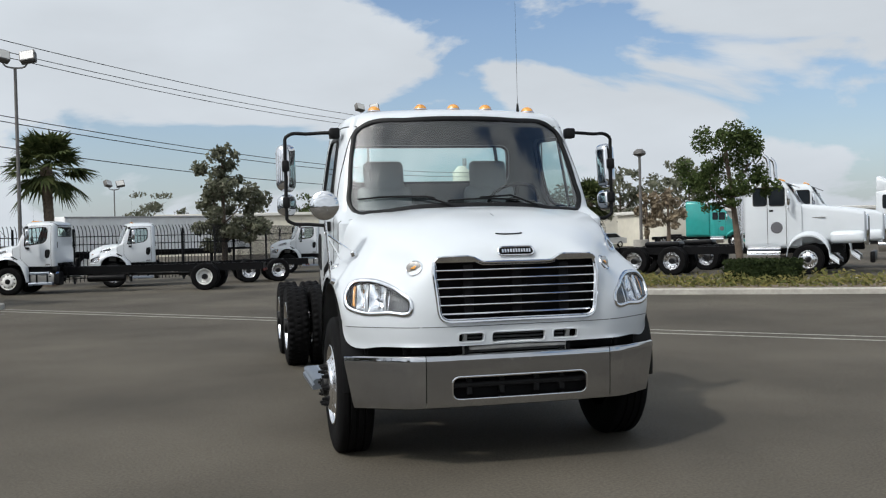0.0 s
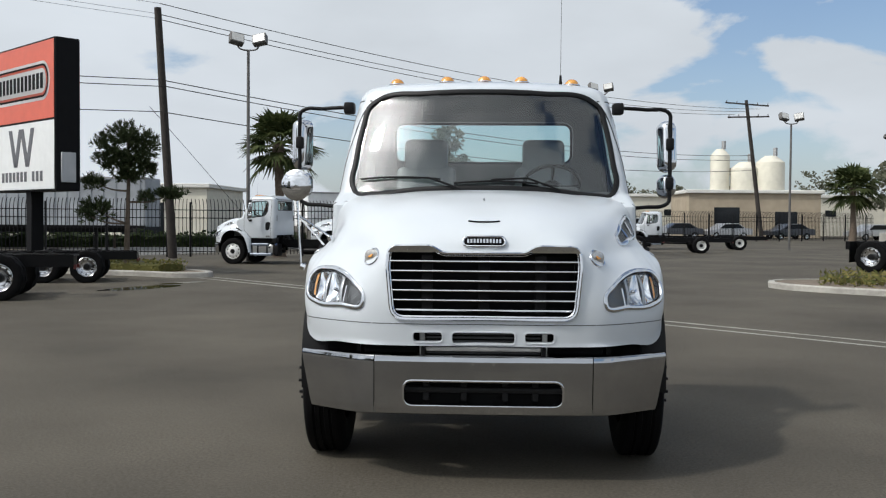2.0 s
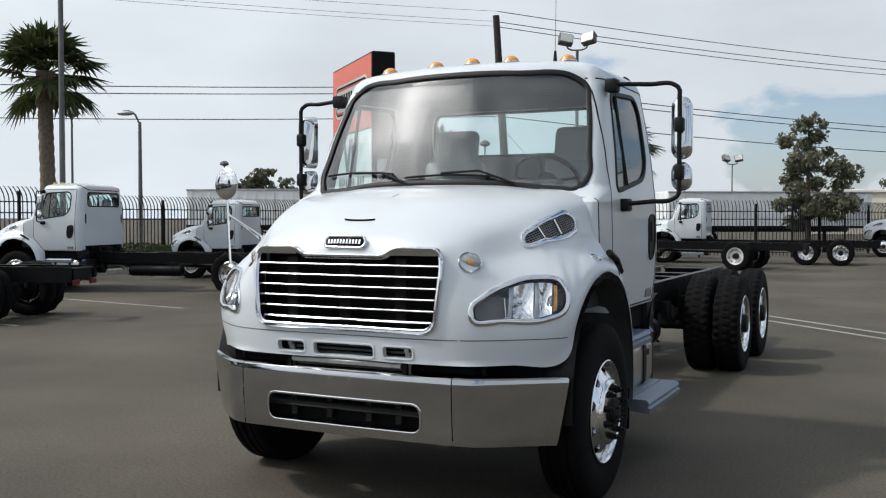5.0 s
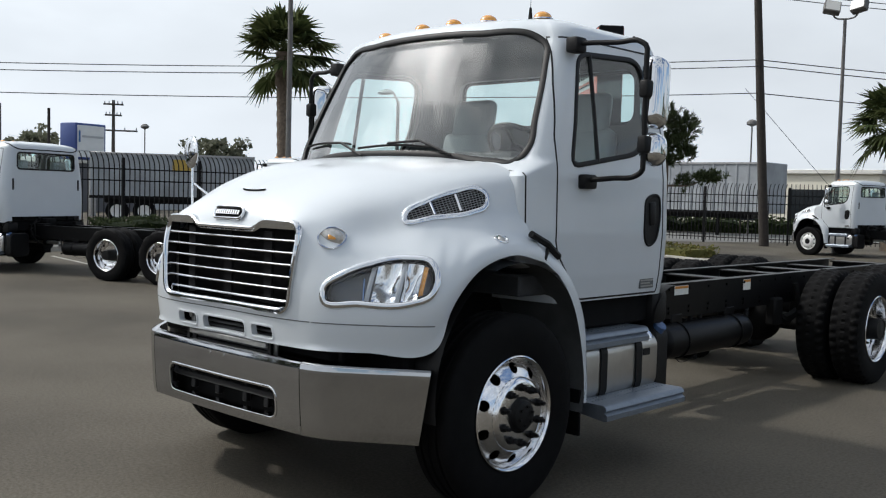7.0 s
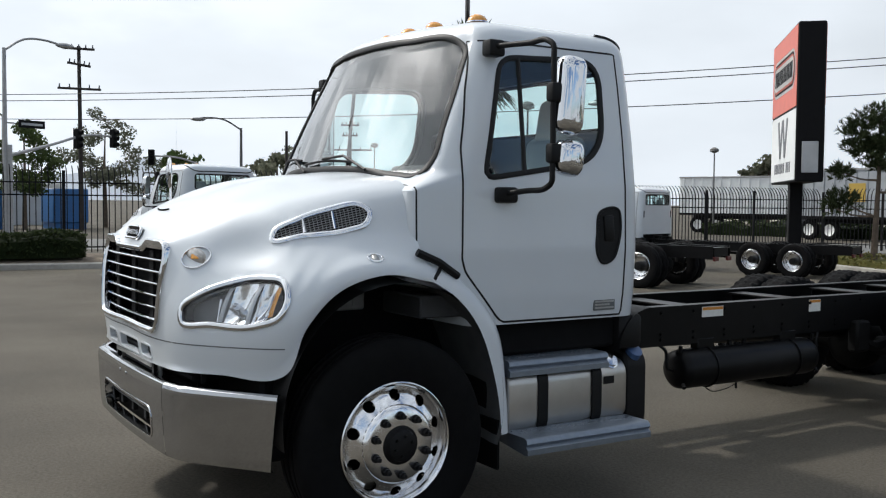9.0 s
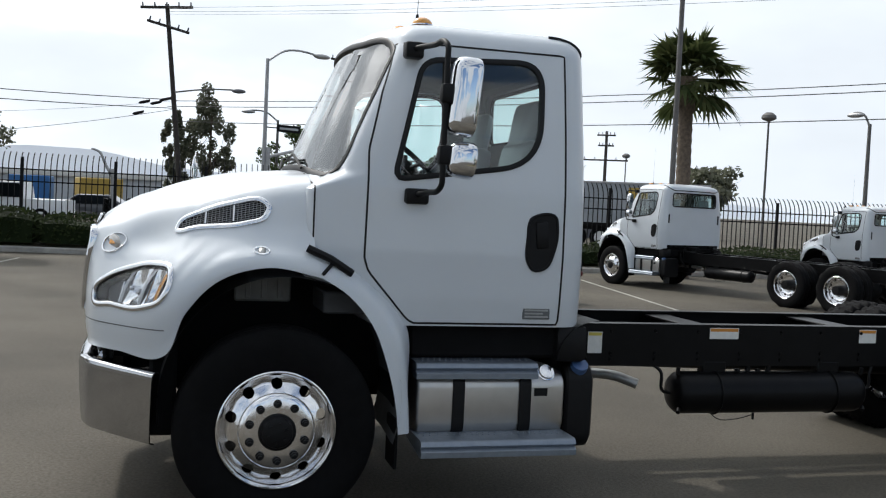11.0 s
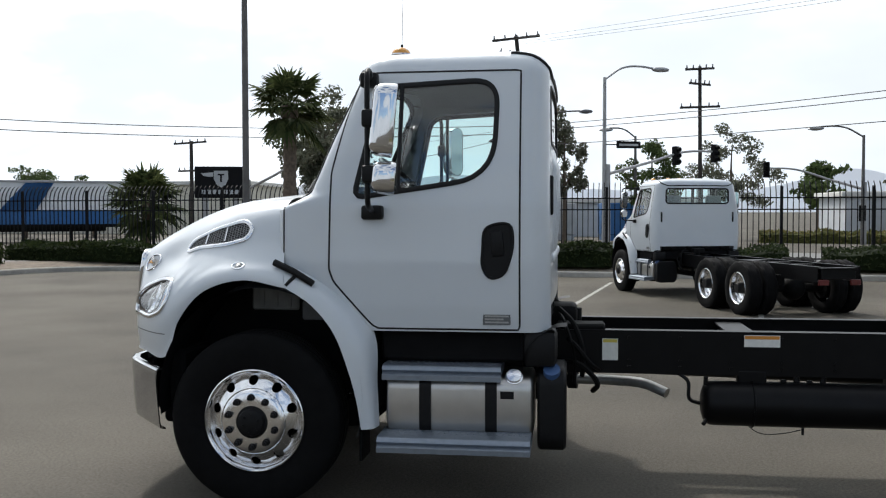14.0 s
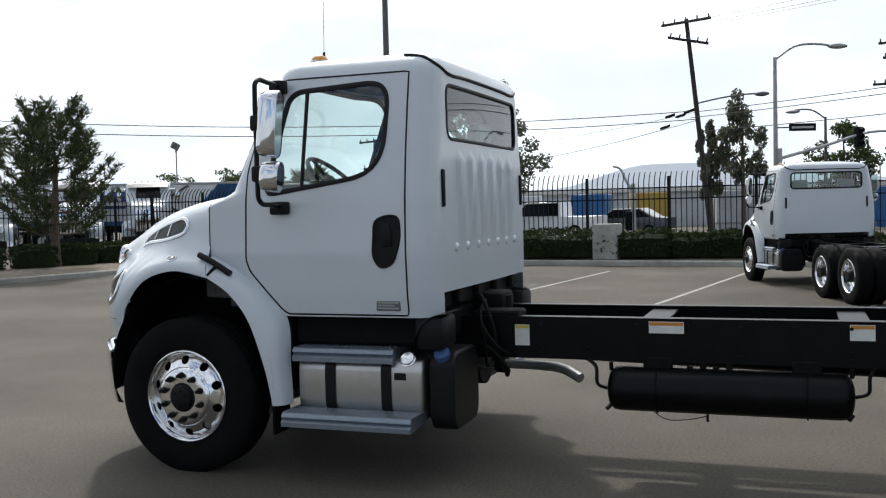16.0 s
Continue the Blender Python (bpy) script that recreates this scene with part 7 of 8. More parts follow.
street_lamp(-34.8, 4.0, 7.4, 2.3, 112, "galvanised street lamp with a curved arm and street sign", True)
street_lamp(-46.8, 17.7, 5.75, -2.6, 80, "street lamp with a curved arm")
street_lamp(-28.2, 28.2, 5.9, -0.9, 20, "small street lamp with a short arm")
street_lamp(-52.8, 6.3, 6.3, -2.0, 84, "far street lamp with a curved arm")


def traffic_signal(x, y, h, arm, yaw, heads, label):
    ts = thing("traffic_signal", pose(x, y, 0, 0, 0, yaw), label, "traffic light", "traffic signals")
    bm = bmesh.new()
    cyl(bm, (0, 0, 0), (0, 0, h), 0.12, 0.10, 12)
    tube(bm, smooth_line([(0, 0, h - 0.4), (arm * 0.35, 0, h + 0.15), (arm * 0.7, 0, h + 0.72), (arm, 0, h + 0.8)], 14), 0.07, 8, taper=0.045)
    part("mast", bm, GALV, ts, "galvanised mast with a long arm")
    for f in heads:
        px = arm * f
        pz = h + (0.15 + (f - 0.35) * 1.6 if 0.35 < f < 0.7 else 0.75 if f >= 0.7 else -1.6)
        bm = bmesh.new()
        box(bm, (px - 0.17, -0.12, pz - 0.46), (px + 0.17, 0.10, pz + 0.38), 0.03)
        hd = part("signal_head", bm, SIGN_BLACK, ts, "black three-lamp signal head")
        for k in range(3):
            bm = bmesh.new()
            lathe(bm, [(0.0, 0.09), (0.13, 0.09), (0.14, 0.1), (0.0, 0.1)], 12)
            bmesh.ops.transform(bm, matrix=Matrix.Translation((px, -0.12, pz - 0.31 + 0.27 * k)) @ Matrix.Rotation(-math.pi / 2, 4, "Z"), verts=bm.verts[:])
            part("visor", bm, SIGN_BLACK, hd)
    return ts


traffic_signal(-34.75, 4.15, 3.75, 7.4, 136, (0.60, 0.98), "traffic signal on a curved mast arm")
traffic_signal(-36.5, -2.0, 2.55, -0.9, 84, (0.2,), "low traffic signal on a short post")
traffic_signal(-46.85, 17.8, 3.3, -5.0, 80, (0.02, 0.98), "far traffic signal on a mast arm")
traffic_signal(-34.6, -11.5, 3.2, 4.6, 62, (0.95, 0.0), "traffic signal beside the palm")


def utility_pole(x, y, top, h, arms, label, r=0.16, yaw=0.0):
    up_ = thing("utility_pole", Matrix.Translation((x, y, 0)), label, "utility pole", "utility poles")
    bm = bmesh.new()
    cyl(bm, (0, 0, 0), (top[0], top[1], h), r, r * 0.72, 12)
    part("pole", bm, POLE_WOOD, up_, "leaning wooden pole")
    for f, w, tilt in arms:
        c = Vector((top[0], top[1], h)) * f
        bm = bmesh.new()
        m = Matrix.Translation(c) @ Matrix.Rotation(radians(yaw), 4, "Z") @ Matrix.Rotation(radians(tilt), 4, "Y")
        box(bm, (-w, -0.16, -0.06), (w, -0.05, 0.06), 0.01, m)
        arm = part("crossarm", bm, POLE_WOOD, up_)
        for k in range(5):
            u = -w + 0.1 + k * (2 * w - 0.2) / 4
            bm = bmesh.new()
            cyl(bm, m @ Vector((u, -0.1, 0.05)), m @ Vector((u, -0.1, 0.24)), 0.045, 0.03, 8)
            part("insulator", bm, SIGN_GREY, arm)
    return up_


utility_pole(-12.3, 32.6, (-0.35, -0.75), 9.85, (), "leaning dark wooden utility pole by the fence", 0.19)
utility_pole(-41.6, 0.9, (0.05, -1.05), 10.45, ((0.985, 1.2, -3), (0.90, 1.0, 14)), "leaning utility pole with two crossarms", 0.135, 80)
utility_pole(24.87, 80.33, (-1.6, -0.2), 12.2, ((0.97, 2.0, 3), (0.88, 1.9, -2)), "leaning far utility pole with crossarms", 0.2, 10)
utility_pole(-49.6, 9.75, (0, -0.1), 9.9, ((0.985, 0.8, 0), (0.90, 0.6, 8), (0.77, 1.1, 0)), "far utility pole with crossarms", 0.13, 80)
utility_pole(-62.3, 32.1, (0, 0), 7.9, ((0.96, 0.7, 0), (0.86, 0.6, 0), (0.72, 1.7, 0)), "far utility pole with crossarms", 0.15, 60)
utility_pole(-52.5, -21.5, (0, 0), 6.3, ((0.98, 1.6, 0), (0.70, 1.2, 0)), "far utility pole with a transformer", 0.15, 60)
utility_pole(-50.5, 21.95, (0, 0), 6.0, (), "plain thin wooden post", 0.11)
utility_pole(57.1, 62.75, (0, 0), 8.0, ((0.97, 1.6, 0), (0.85, 1.3, 0)), "far utility pole with crossarms", 0.15, 20)
utility_pole(45.24, 52.6, (0, 0), 7.2, ((0.97, 1.4, 0),), "far utility pole with a crossarm", 0.15, 20)


def wire(a, b, sag, r=0.017):
    """A cable that sags between two points."""
    a, b = Vector(a), Vector(b)
    bm = bmesh.new()
    tube(bm, [a.lerp(b, t) - Vector((0, 0, sag * 4 * t * (1 - t))) for t in np.linspace(0, 1, 20)], r, 5, caps=False)
    solid("overhead_wire", bm, WIRE, "thin black overhead wire", "wire", "overhead wires")


PA, PB, PC = Vector((-12.55, 32.0, 0)), Vector((-41.6, 0.3, 0)), Vector((23.87, 80.32, 0))
for dz, dzb, dzc, off in ((7.05, 6.0, 7.4, 0.0), (6.75, 5.7, 7.0, 0.3), (5.8, 5.05, 6.1, 0.0)):
    o = Vector((off, -off, 0))
    wire(PA + o + Vector((0, 0, dz)), PB + o + Vector((0, 0, dzb)), 0.45)
    wire(PA + o + Vector((0, 0, dz)), PC + o + Vector((0, 0, dzc)), 0.9, 0.02)
for dz, dzc, off in ((10.0, 11.4, 0.5), (9.65, 11.3, -0.5), (9.5, 11.1, -1.2)):
    o = Vector((off, -off, 0))
    wire(Vector((-12.65, 31.9, dz)) + o * 0.2, PC + o + Vector((0, 0, dzc)), 1.0)
    wire(Vector((-12.65, 31.9, dz)) + o * 0.2, (-41.5 + off, -0.1, 10.2), 0.4, 0.007)
for z, e in ((6.05, 6.35), (5.65, 5.9)):
    wire((-41.6, 0.4, z), (-27.0, -32.0, e), 0.6, 0.02)
wire((-41.6, 0.3, 5.6), (-50.5, -15.1, 3.9), 0.3, 0.014)
wire((-41.6, 0.3, 6.0), (-50.5, -15.1, 5.2), 0.25, 0.008)
wire((-13.0, 31.9, 6.0), (-9.6, 32.9, 1.9), 0.0, 0.01)
arm_lamp = thing("street_lamp", Matrix.Translation((-41.57, 0.32, 6.4)), "street lamp on a bracket of the wooden pole", "street lamp", "street lamps")
bm = bmesh.new()
tube(bm, smooth_line([(0, 0, 0), (0.02, 0.9, 0.16), (0.04, 1.8, 0.27), (0.06, 2.7, 0.30)], 10), 0.04, 6)
part("bracket", bm, POLE_STEEL, arm_lamp)
bm = bmesh.new()
bmesh.ops.create_uvsphere(bm, u_segments=12, v_segments=8, radius=1, matrix=Matrix.Translation((0.06, 2.95, 0.26)) @ Matrix.Diagonal((0.14, 0.34, 0.11, 1)))
part("lamp_head", bm, SIGN_GREY, arm_lamp, "oval lamp head")
for dy, cz in ((0.10, 6.10), (0.52, 5.92), (1.05, 5.95), (1.32, 5.42)):
    a = Vector((-41.62 - 0.4 * dy, 0.2 - dy, cz))
    bm = cyl(bmesh.new(), a + Vector((0.05, 0.06, 0.06)), a, 0.03, 0.07, n=10)
    cyl(bm, a, a + Vector((-0.1, -0.36, -0.09)), 0.07, n=10)
    cyl(bm, a + Vector((-0.1, -0.36, -0.09)), a + Vector((-0.12, -0.44, -0.11)), 0.07, 0.03, n=10)
    solid("cable_closure", bm, SIGN_BLACK, "black splice case hanging on the cables", "cable box", "splice cases")

# ---------------------------------------------------------------- palms and trees
add_palm((-8.4, 34.6), 4.75, 2.1, "fan palm behind the parked trucks", 11)
add_palm((-18.0, 14.0), 5.55, 1.85, "tall fan palm beside a light pole", 12)
add_palm((-20.7, -5.4), 4.85, 1.5, "tall fan palm behind the fence", 13)
add_palm((-25.2, -11.9), 2.1, 1.75, "young fan palm behind the fence", 14, 0.16)
add_palm((-30.5, -33.0), 5.6, 2.2, "fan palm at the lot's corner", 15)
add_palm((28.23, 68.48), 4.2, 2.6, "far fan palm on the north side", 16)
add_tree("pine_tree", (-10.1, 21.4), 4.5, [(0.02, 0, 3.95, 0.5, 0.5, 0.42), (0.45, 0.25, 3.75, 0.42, 0.4, 0.4), (-0.45, -0.25, 3.65, 0.4, 0.4, 0.42), (0.25, 0.1, 3.3, 0.5, 0.5, 0.36), (-0.3, -0.1, 3.2, 0.48, 0.45, 0.3), (0.0, 0.0, 2.85, 0.42, 0.4, 0.25), (0.5, 0.3, 3.0, 0.3, 0.3, 0.2), (-0.75, -0.35, 2.62, 0.36, 0.32, 0.2), (1.1, 0.55, 2.3, 0.42, 0.36, 0.17), (0.5, 0.25, 2.2, 0.25, 0.25, 0.17), (-0.7, -0.35, 1.9, 0.42, 0.36, 0.3), (-0.95, -0.5, 1.7, 0.25, 0.25, 0.2)], PINE, 0.125, 0, "pine with ragged needle tufts on bent limbs", 5, 0.1, (0.1, 0), tufts=820)
add_tree("leafy_tree", (-1.56, 40.58), 6.1, [(0, 0, 4.7, 1.1, 1.1, 0.9), (-0.6, 0, 3.7, 1.2, 1.2, 0.9), (0.8, 0, 3.3, 1.1, 1.1, 0.9), (0.1, 0, 5.5, 0.6, 0.6, 0.5), (-0.3, 0, 2.2, 1.5, 1.4, 0.9), (1.2, 0, 2.3, 0.9, 0.9, 0.7)], GREY_LEAF, 0.13, 6500, "dusty grey-green tree behind the fence", 6, 0.16)
add_pine("corner_pine", (-16.7, -16.1), 4.55, 1.75, 0.26, "tall open pine on the planted corner", 8, 0.16, 11, 22, 0.15, 5, 4, 0.5)
add_tree("young_tree", (-18.9, 43.8), 3.0, [(0, 0, 2.1, 0.9, 0.9, 0.5), (0.3, 0.2, 2.5, 0.5, 0.5, 0.3)], LEAF, 0.1, 1500, "small young tree across the street", 9, 0.06)
for k, (x, y, h, w, lf) in enumerate(((-45.31, 2.2, 7.16, 1.13, GREY_LEAF), (-46.35, 0.49, 6.4, 0.63, GREY_LEAF), (-55.74, 12.36, 6.99, 2.18, GREY_LEAF), (-51.78, 7.2, 6.15, 2.02, LEAF), (-37.65, -8.3, 7.33, 1.85, GREY_LEAF), (-33.83, -8.6, 6.99, 1.7, GREY_LEAF), (-31.5, -7.2, 6.0, 1.4, GREY_LEAF), (-56.51, -35.32, 5.31, 2.52, LEAF), (-59.98, -32.07, 4.64, 2.52, LEAF), (-64.57, -45.67, 5.31, 2.86, LEAF), (-39.61, -38.12, 6.57, 2.18, PINE))):
    add_tree("street_tree", (x, y), h, [(0, 0, h * 0.82, w * 0.7, w * 0.7, h * 0.16), (-w * 0.4, -w * 0.5, h * 0.62, w * 0.6, w * 0.6, h * 0.15), (w * 0.3, w * 0.55, h * 0.58, w * 0.6, w * 0.6, h * 0.15), (0, 0, h * 0.42, w * 0.8, w * 0.8, h * 0.14)], lf, 0.115, 5200, "open street tree across the road", 30 + k, 0.15, group="street trees")
for k, (x, y, h, w, lf) in enumerate(((42.19, 94.16, 9.0, 4.0, GREY_LEAF), (48.74, 90.65, 10.0, 4.2, GREY_LEAF), (30.16, 58.4, 5.0, 1.3, BROWN_LEAF), (28.75, 58.98, 4.6, 0.9, BROWN_LEAF), (2.06, 142.04, 9, 6, GREY_LEAF), (-9.86, 135.88, 8.5, 5, GREY_LEAF), (12.01, 146.17, 8.5, 5, LEAF), (21.96, 150.3, 9, 5, GREY_LEAF), (30.93, 152.42, 8, 5, GREY_LEAF), (41.98, 148.56, 10, 5, GREY_LEAF), (53.08, 140.71, 10, 6, GREY_LEAF), (64.21, 130.85, 11, 6, GREY_LEAF), (-44.07, 58.09, 6.0, 3.0, GREY_LEAF), (-59.79, 39.67, 6.2, 3.2, GREY_LEAF), (-68.51, 28.64, 6.5, 3.2, GREY_LEAF), (-71.92, 21.35, 6.0, 3.0, LEAF), (-81.71, 51.7, 7, 4, GREY_LEAF))):
    add_tree("far_tree", (x, y), h, [(0, 0, h * 0.8, w * 0.55, w * 0.55, h * 0.15), (-w * 0.45, 0, h * 0.62, w * 0.5, w * 0.5, h * 0.17), (w * 0.45, 0, h * 0.6, w * 0.5, w * 0.5, h * 0.17), (0, 0, h * 0.42, w * 0.6, w * 0.6, h * 0.15)], lf, 0.16 if lf is BROWN_LEAF else 0.3, 1500, "hazy far tree on the skyline", 60 + k, 0.2, group="far trees")

# ---------------------------------------------------------------- the tall sign
SIGN_M = Matrix.Translation((-13.2, 21.6, 0)) @ Matrix.Rotation(radians(-42.7), 4, "Z") @ Matrix.Diagonal((0.83, 0.9, 0.943, 1))
sg = thing("pylon_sign", SIGN_M, "tall red, white and black sign box on one black post", "sign")
bm = bmesh.new()
box(bm, (-2.70, 0.0, 2.5), (2.70, 0.78, 6.95), 0.03)
part("sign_box", bm, SIGN_BLACK, sg, "black sign box", smooth=False)
part("post", box(bmesh.new(), (-0.22, 0.2, 0), (0.22, 0.6, 2.52), 0.02), SIGN_BLACK, sg)
for y0, s in ((-0.006, -1), (0.786, 1)):
    lo, hi = sorted((y0, y0 + s * 0.012))
    red = part("red_panel", box(bmesh.new(), (-2.64, lo, 4.62), (2.64, hi, 6.89), 0.004), SIGN_RED, sg, "faded red upper panel")
    white = part("white_panel", box(bmesh.new(), (-2.64, lo, 2.56), (2.64, hi, 4.56), 0.004), SIGN_WHITE, sg, "white lower panel")
    for w, h, d, m_ in ((4.7, 1.15, 0.016, SIGN_WHITE), (4.5, 0.98, 0.022, SIGN_BLACK), (4.35, 0.86, 0.027, SIGN_RED), (4.2, 0.72, 0.032, SIGN_WHITE)):
        bm = bmesh.new()
        pts = rounded_rect(w, h, h / 2 - 0.01, 8)
        yy = y0 + s * d
        vs = [bm.verts.new((x, yy, 5.75 + z)) for x, z in pts]
        bm.faces.new(vs)
        bmesh.ops.solidify(bm, geom=bm.faces[:], thickness=0.004)
        bmesh.ops.recalc_face_normals(bm, faces=bm.faces[:])
        part("oval_band", bm, m_, red)
    bm = bmesh.new()
    for k in range(12):
        x = -1.75 + k * 0.318
        lo2, hi2 = sorted((y0 + s * 0.034, y0 + s * 0.042))
        box(bm, (x - 0.1, lo2, 5.52), (x + 0.1, hi2, 5.98))
    split_part("letter_bar", bm, SIGN_BLACK, red)
    bm = bmesh.new()
    for x0, x1 in ((-0.95, -0.5), (-0.5, -0.05), (0.05, 0.5), (0.5, 0.95)):
        zs = (4.40, 3.25)
        za, zb = (zs if x0 in (-0.95, 0.05) else zs[::-1])
        lo2, hi2 = sorted((y0 + s * 0.014, y0 + s * 0.024))
        w = 0.14
        pts = [(x0 - w, za), (x0 + w, za), (x1 + w, zb), (x1 - w, zb)]
        f1 = [bm.verts.new((x, lo2, z)) for x, z in pts]
        f2 = [bm.verts.new((x, hi2, z)) for x, z in pts]
        bm.faces.new(f1)
        bm.faces.new(f2[::-1])
        for i in range(4):
            bm.faces.new((f1[i], f2[i], f2[(i + 1) % 4], f1[(i + 1) % 4]))
    bmesh.ops.recalc_face_normals(bm, faces=bm.faces[:])
    part("emblem", bm, SIGN_GREY, white, "dark zigzag emblem", smooth=False)
    bm = bmesh.new()
    for k in range(11):
        if k == 7:
            continue
        x = -1.62 + k * 0.325
        lo2, hi2 = sorted((y0 + s * 0.014, y0 + s * 0.022))
        box(bm, (x - 0.1, lo2, 2.80), (x + 0.1, hi2, 3.10))
    split_part("letter_bar", bm, SIGN_GREY, white)
part("control_box", box(bmesh.new(), (2.70, 0.16, 2.75), (2.76, 0.62, 3.62), 0.01), TRAILER_GREY, sg, "grey control box on the side")
add_hedge("ground_plants", (-10.6, 21.9, 0.1), (4.2, 1.1, 0.3), -22, DRY, 0.05, 900, "low dry plants below the pine", 44, "plants", 0.4)

# boxes by the west kerb
bm = box(bmesh.new(), (-0.36, -0.28, 0), (0.36, 0.28, 1.0), 0.03, seg=2)
solid("utility_cabinet", bm, CONCRETE, "pale concrete utility cabinet by the kerb", "cabinet", m=pose(-20.55, -0.2, 0.15, 0, 0, 84))


def board_sign(x, y, z0, z1, w, yaw, face, side, label, bars, depth=0.5):
    bs = thing("roadside_sign", pose(x, y, 0, 0, 0, yaw), label, "sign")
    part("sign_box", box(bmesh.new(), (-w / 2, -depth / 2, z0), (w / 2, depth / 2, z1), 0.06, seg=2), side, bs)
    part("sign_face", box(bmesh.new(), (-w / 2 + 0.12, -depth / 2 - 0.02, z0 + 0.12), (w / 2 - 0.12, -depth / 2 - 0.004, z1 - 0.12), 0.004), face, bs)
    for px in (-w * 0.3, w * 0.3):
        part("post", box(bmesh.new(), (px - 0.16, -0.16, 0), (px + 0.16, 0.16, z0 + 0.02), 0.01), GALV, bs)
    for (bx, bz, bw, bh, m_) in bars:
        part("letter_bar", box(bmesh.new(), (bx - bw / 2, -depth / 2 - 0.032, bz - bh / 2), (bx + bw / 2, -depth / 2 - 0.021, bz + bh / 2)), m_, bs)
    return bs


board_sign(-45.2, 21.4, 3.0, 4.9, 2.0, 104, SIGN_WHITE, SIGN_BLUE, "white roadside sign with a blue side", [(0.1, 4.2, 1.4, 0.11, TRAILER_GREY), (-0.75, 4.2, 0.11, 0.6, BLUE_PAINT), (0, 3.45, 1.6, 0.05, TRAILER_GREY)], 1.2)
shield_sign = board_sign(-42.0, -15.6, 2.5, 4.15, 2.6, 106, SIGN_BLACK, SIGN_BLACK, "black roadside sign with a pale shield emblem", [(-0.84 + 0.28 * k, 2.82, 0.19, 0.22, TRAILER_GREY) for k in range(7)] + [(0.05, 3.55, 0.10, 0.42, SIGN_BLACK), (0.05, 3.72, 0.34, 0.08, SIGN_BLACK)], 0.4)
bm = bmesh.new()
for outline in ([(-0.30, 3.92), (0.40, 3.92), (0.42, 3.5), (0.28, 3.2), (0.05, 3.05), (-0.18, 3.2), (-0.32, 3.5)], [(-0.98, 3.78), (-0.34, 3.84), (-0.34, 3.62), (-0.6, 3.60), (-0.85, 3.66)]):
    bm.faces.new([bm.verts.new((x, -0.221, z)) for x, z in outline])
bmesh.ops.recalc_face_normals(bm, faces=bm.faces[:])
bmesh.ops.solidify(bm, geom=bm.faces[:], thickness=0.006)
part("shield_emblem", bm, TRAILER_GREY, shield_sign, "pale winged shield", smooth=False)


def trailer(x, y, yaw, L, H, body, label, ribs=True, swoosh=False, bars=()):
    tl = thing("box_trailer", pose(x, y, 0, 0, 0, yaw), label, "trailer", "box trailers")
    bm = bmesh.new()
    box(bm, (-L / 2, -1.25, 1.15), (L / 2, 1.25, H), 0.04)
    part("body", bm, body, tl, smooth=False)
    if ribs:
        for k in range(int(L / 0.6)):
            part("rib", box(bmesh.new(), (-L / 2 + 0.3 + k * 0.6 - 0.04, -1.285, 1.2), (-L / 2 + 0.3 + k * 0.6 + 0.04, -1.248, H - 0.08)), body, tl, smooth=False)
    part("top_rail", box(bmesh.new(), (-L / 2 - 0.02, -1.30, H - 0.1), (L / 2 + 0.02, -1.252, H), 0.01), GALV, tl)
    part("bottom_rail", box(bmesh.new(), (-L / 2 - 0.02, -1.29, 1.08), (L / 2 + 0.02, -1.251, 1.22), 0.01), FRAME_BLACK, tl)
    for px in (-L / 2 + 1.2, -L / 2 + 2.4):
        bm = bmesh.new()
        lathe(bm, TYRE_PROFILE, 24)
        bmesh.ops.transform(bm, matrix=Matrix.Translation((px, -1.0, 0.51)) @ Matrix.Rotation(-math.pi / 2, 4, "Z"), verts=bm.verts[:])
        part("tyre", bm, RUBBER, tl)
        bm = bmesh.new()
        lathe(bm, [(0.05, 0.0005), (0.05, 0.2), (0.1, 0.3)], 20)
        bmesh.ops.transform(bm, matrix=Matrix.Translation((px, -1.02, 0.51)) @ Matrix.Rotation(-math.pi / 2, 4, "Z"), verts=bm.verts[:])
        part("rim", bm, WHITE_STEEL, tl)
    part("undercarriage", box(bmesh.new(), (-L / 2 + 0.6, -0.5, 0.86), (L / 2 - 1.0, 0.5, 1.16), 0.05), FRAME_BLACK, tl)
    for px in (L / 2 - 2.6,):
        part("landing_leg", box(bmesh.new(), (px - 0.08, -0.85, 0), (px + 0.08, -0.7, 1.15), 0.01), FRAME_BLACK, tl)
    if swoosh:
        part("blue_band", box(bmesh.new(), (-L / 2 + 0.02, -1.292, 1.22), (1.3, -1.286, 1.42)), BLUE_PAINT, tl)
        part("blue_band", box(bmesh.new(), (1.3, -1.292, 1.22), (L / 2 - 0.02, -1.286, 1.88)), BLUE_PAINT, tl)
        bm = bmesh.new()
        bm.faces.new([bm.verts.new((px, -1.295, pz)) for px, pz in ((1.26, 1.80), (2.83, 1.80), (3.65, H - 0.12), (2.45, H - 0.12))])
        bmesh.ops.solidify(bm, geom=bm.faces[:], thickness=0.004)
        part("blue_stripe", bm, BLUE_PAINT, tl)
        bm = bmesh.new()
        tube(bm, smooth_line([(1.05, -1.29, H - 0.15), (0.6, -1.29, H - 0.4), (0.23, -1.29, 2.55), (0.14, -1.29, 2.1), (0.5, -1.29, 1.87), (1.26, -1.29, 1.82)], 24), 0.06, 6)
        part("dark_stripe", bm, SIGN_GREY, tl)
    for bx, bz, bw, bh, m_ in bars:
        part("letter_bar", box(bmesh.new(), (bx - bw / 2, -1.30, bz - bh / 2), (bx + bw / 2, -1.288, bz + bh / 2)), m_, tl)
    return tl


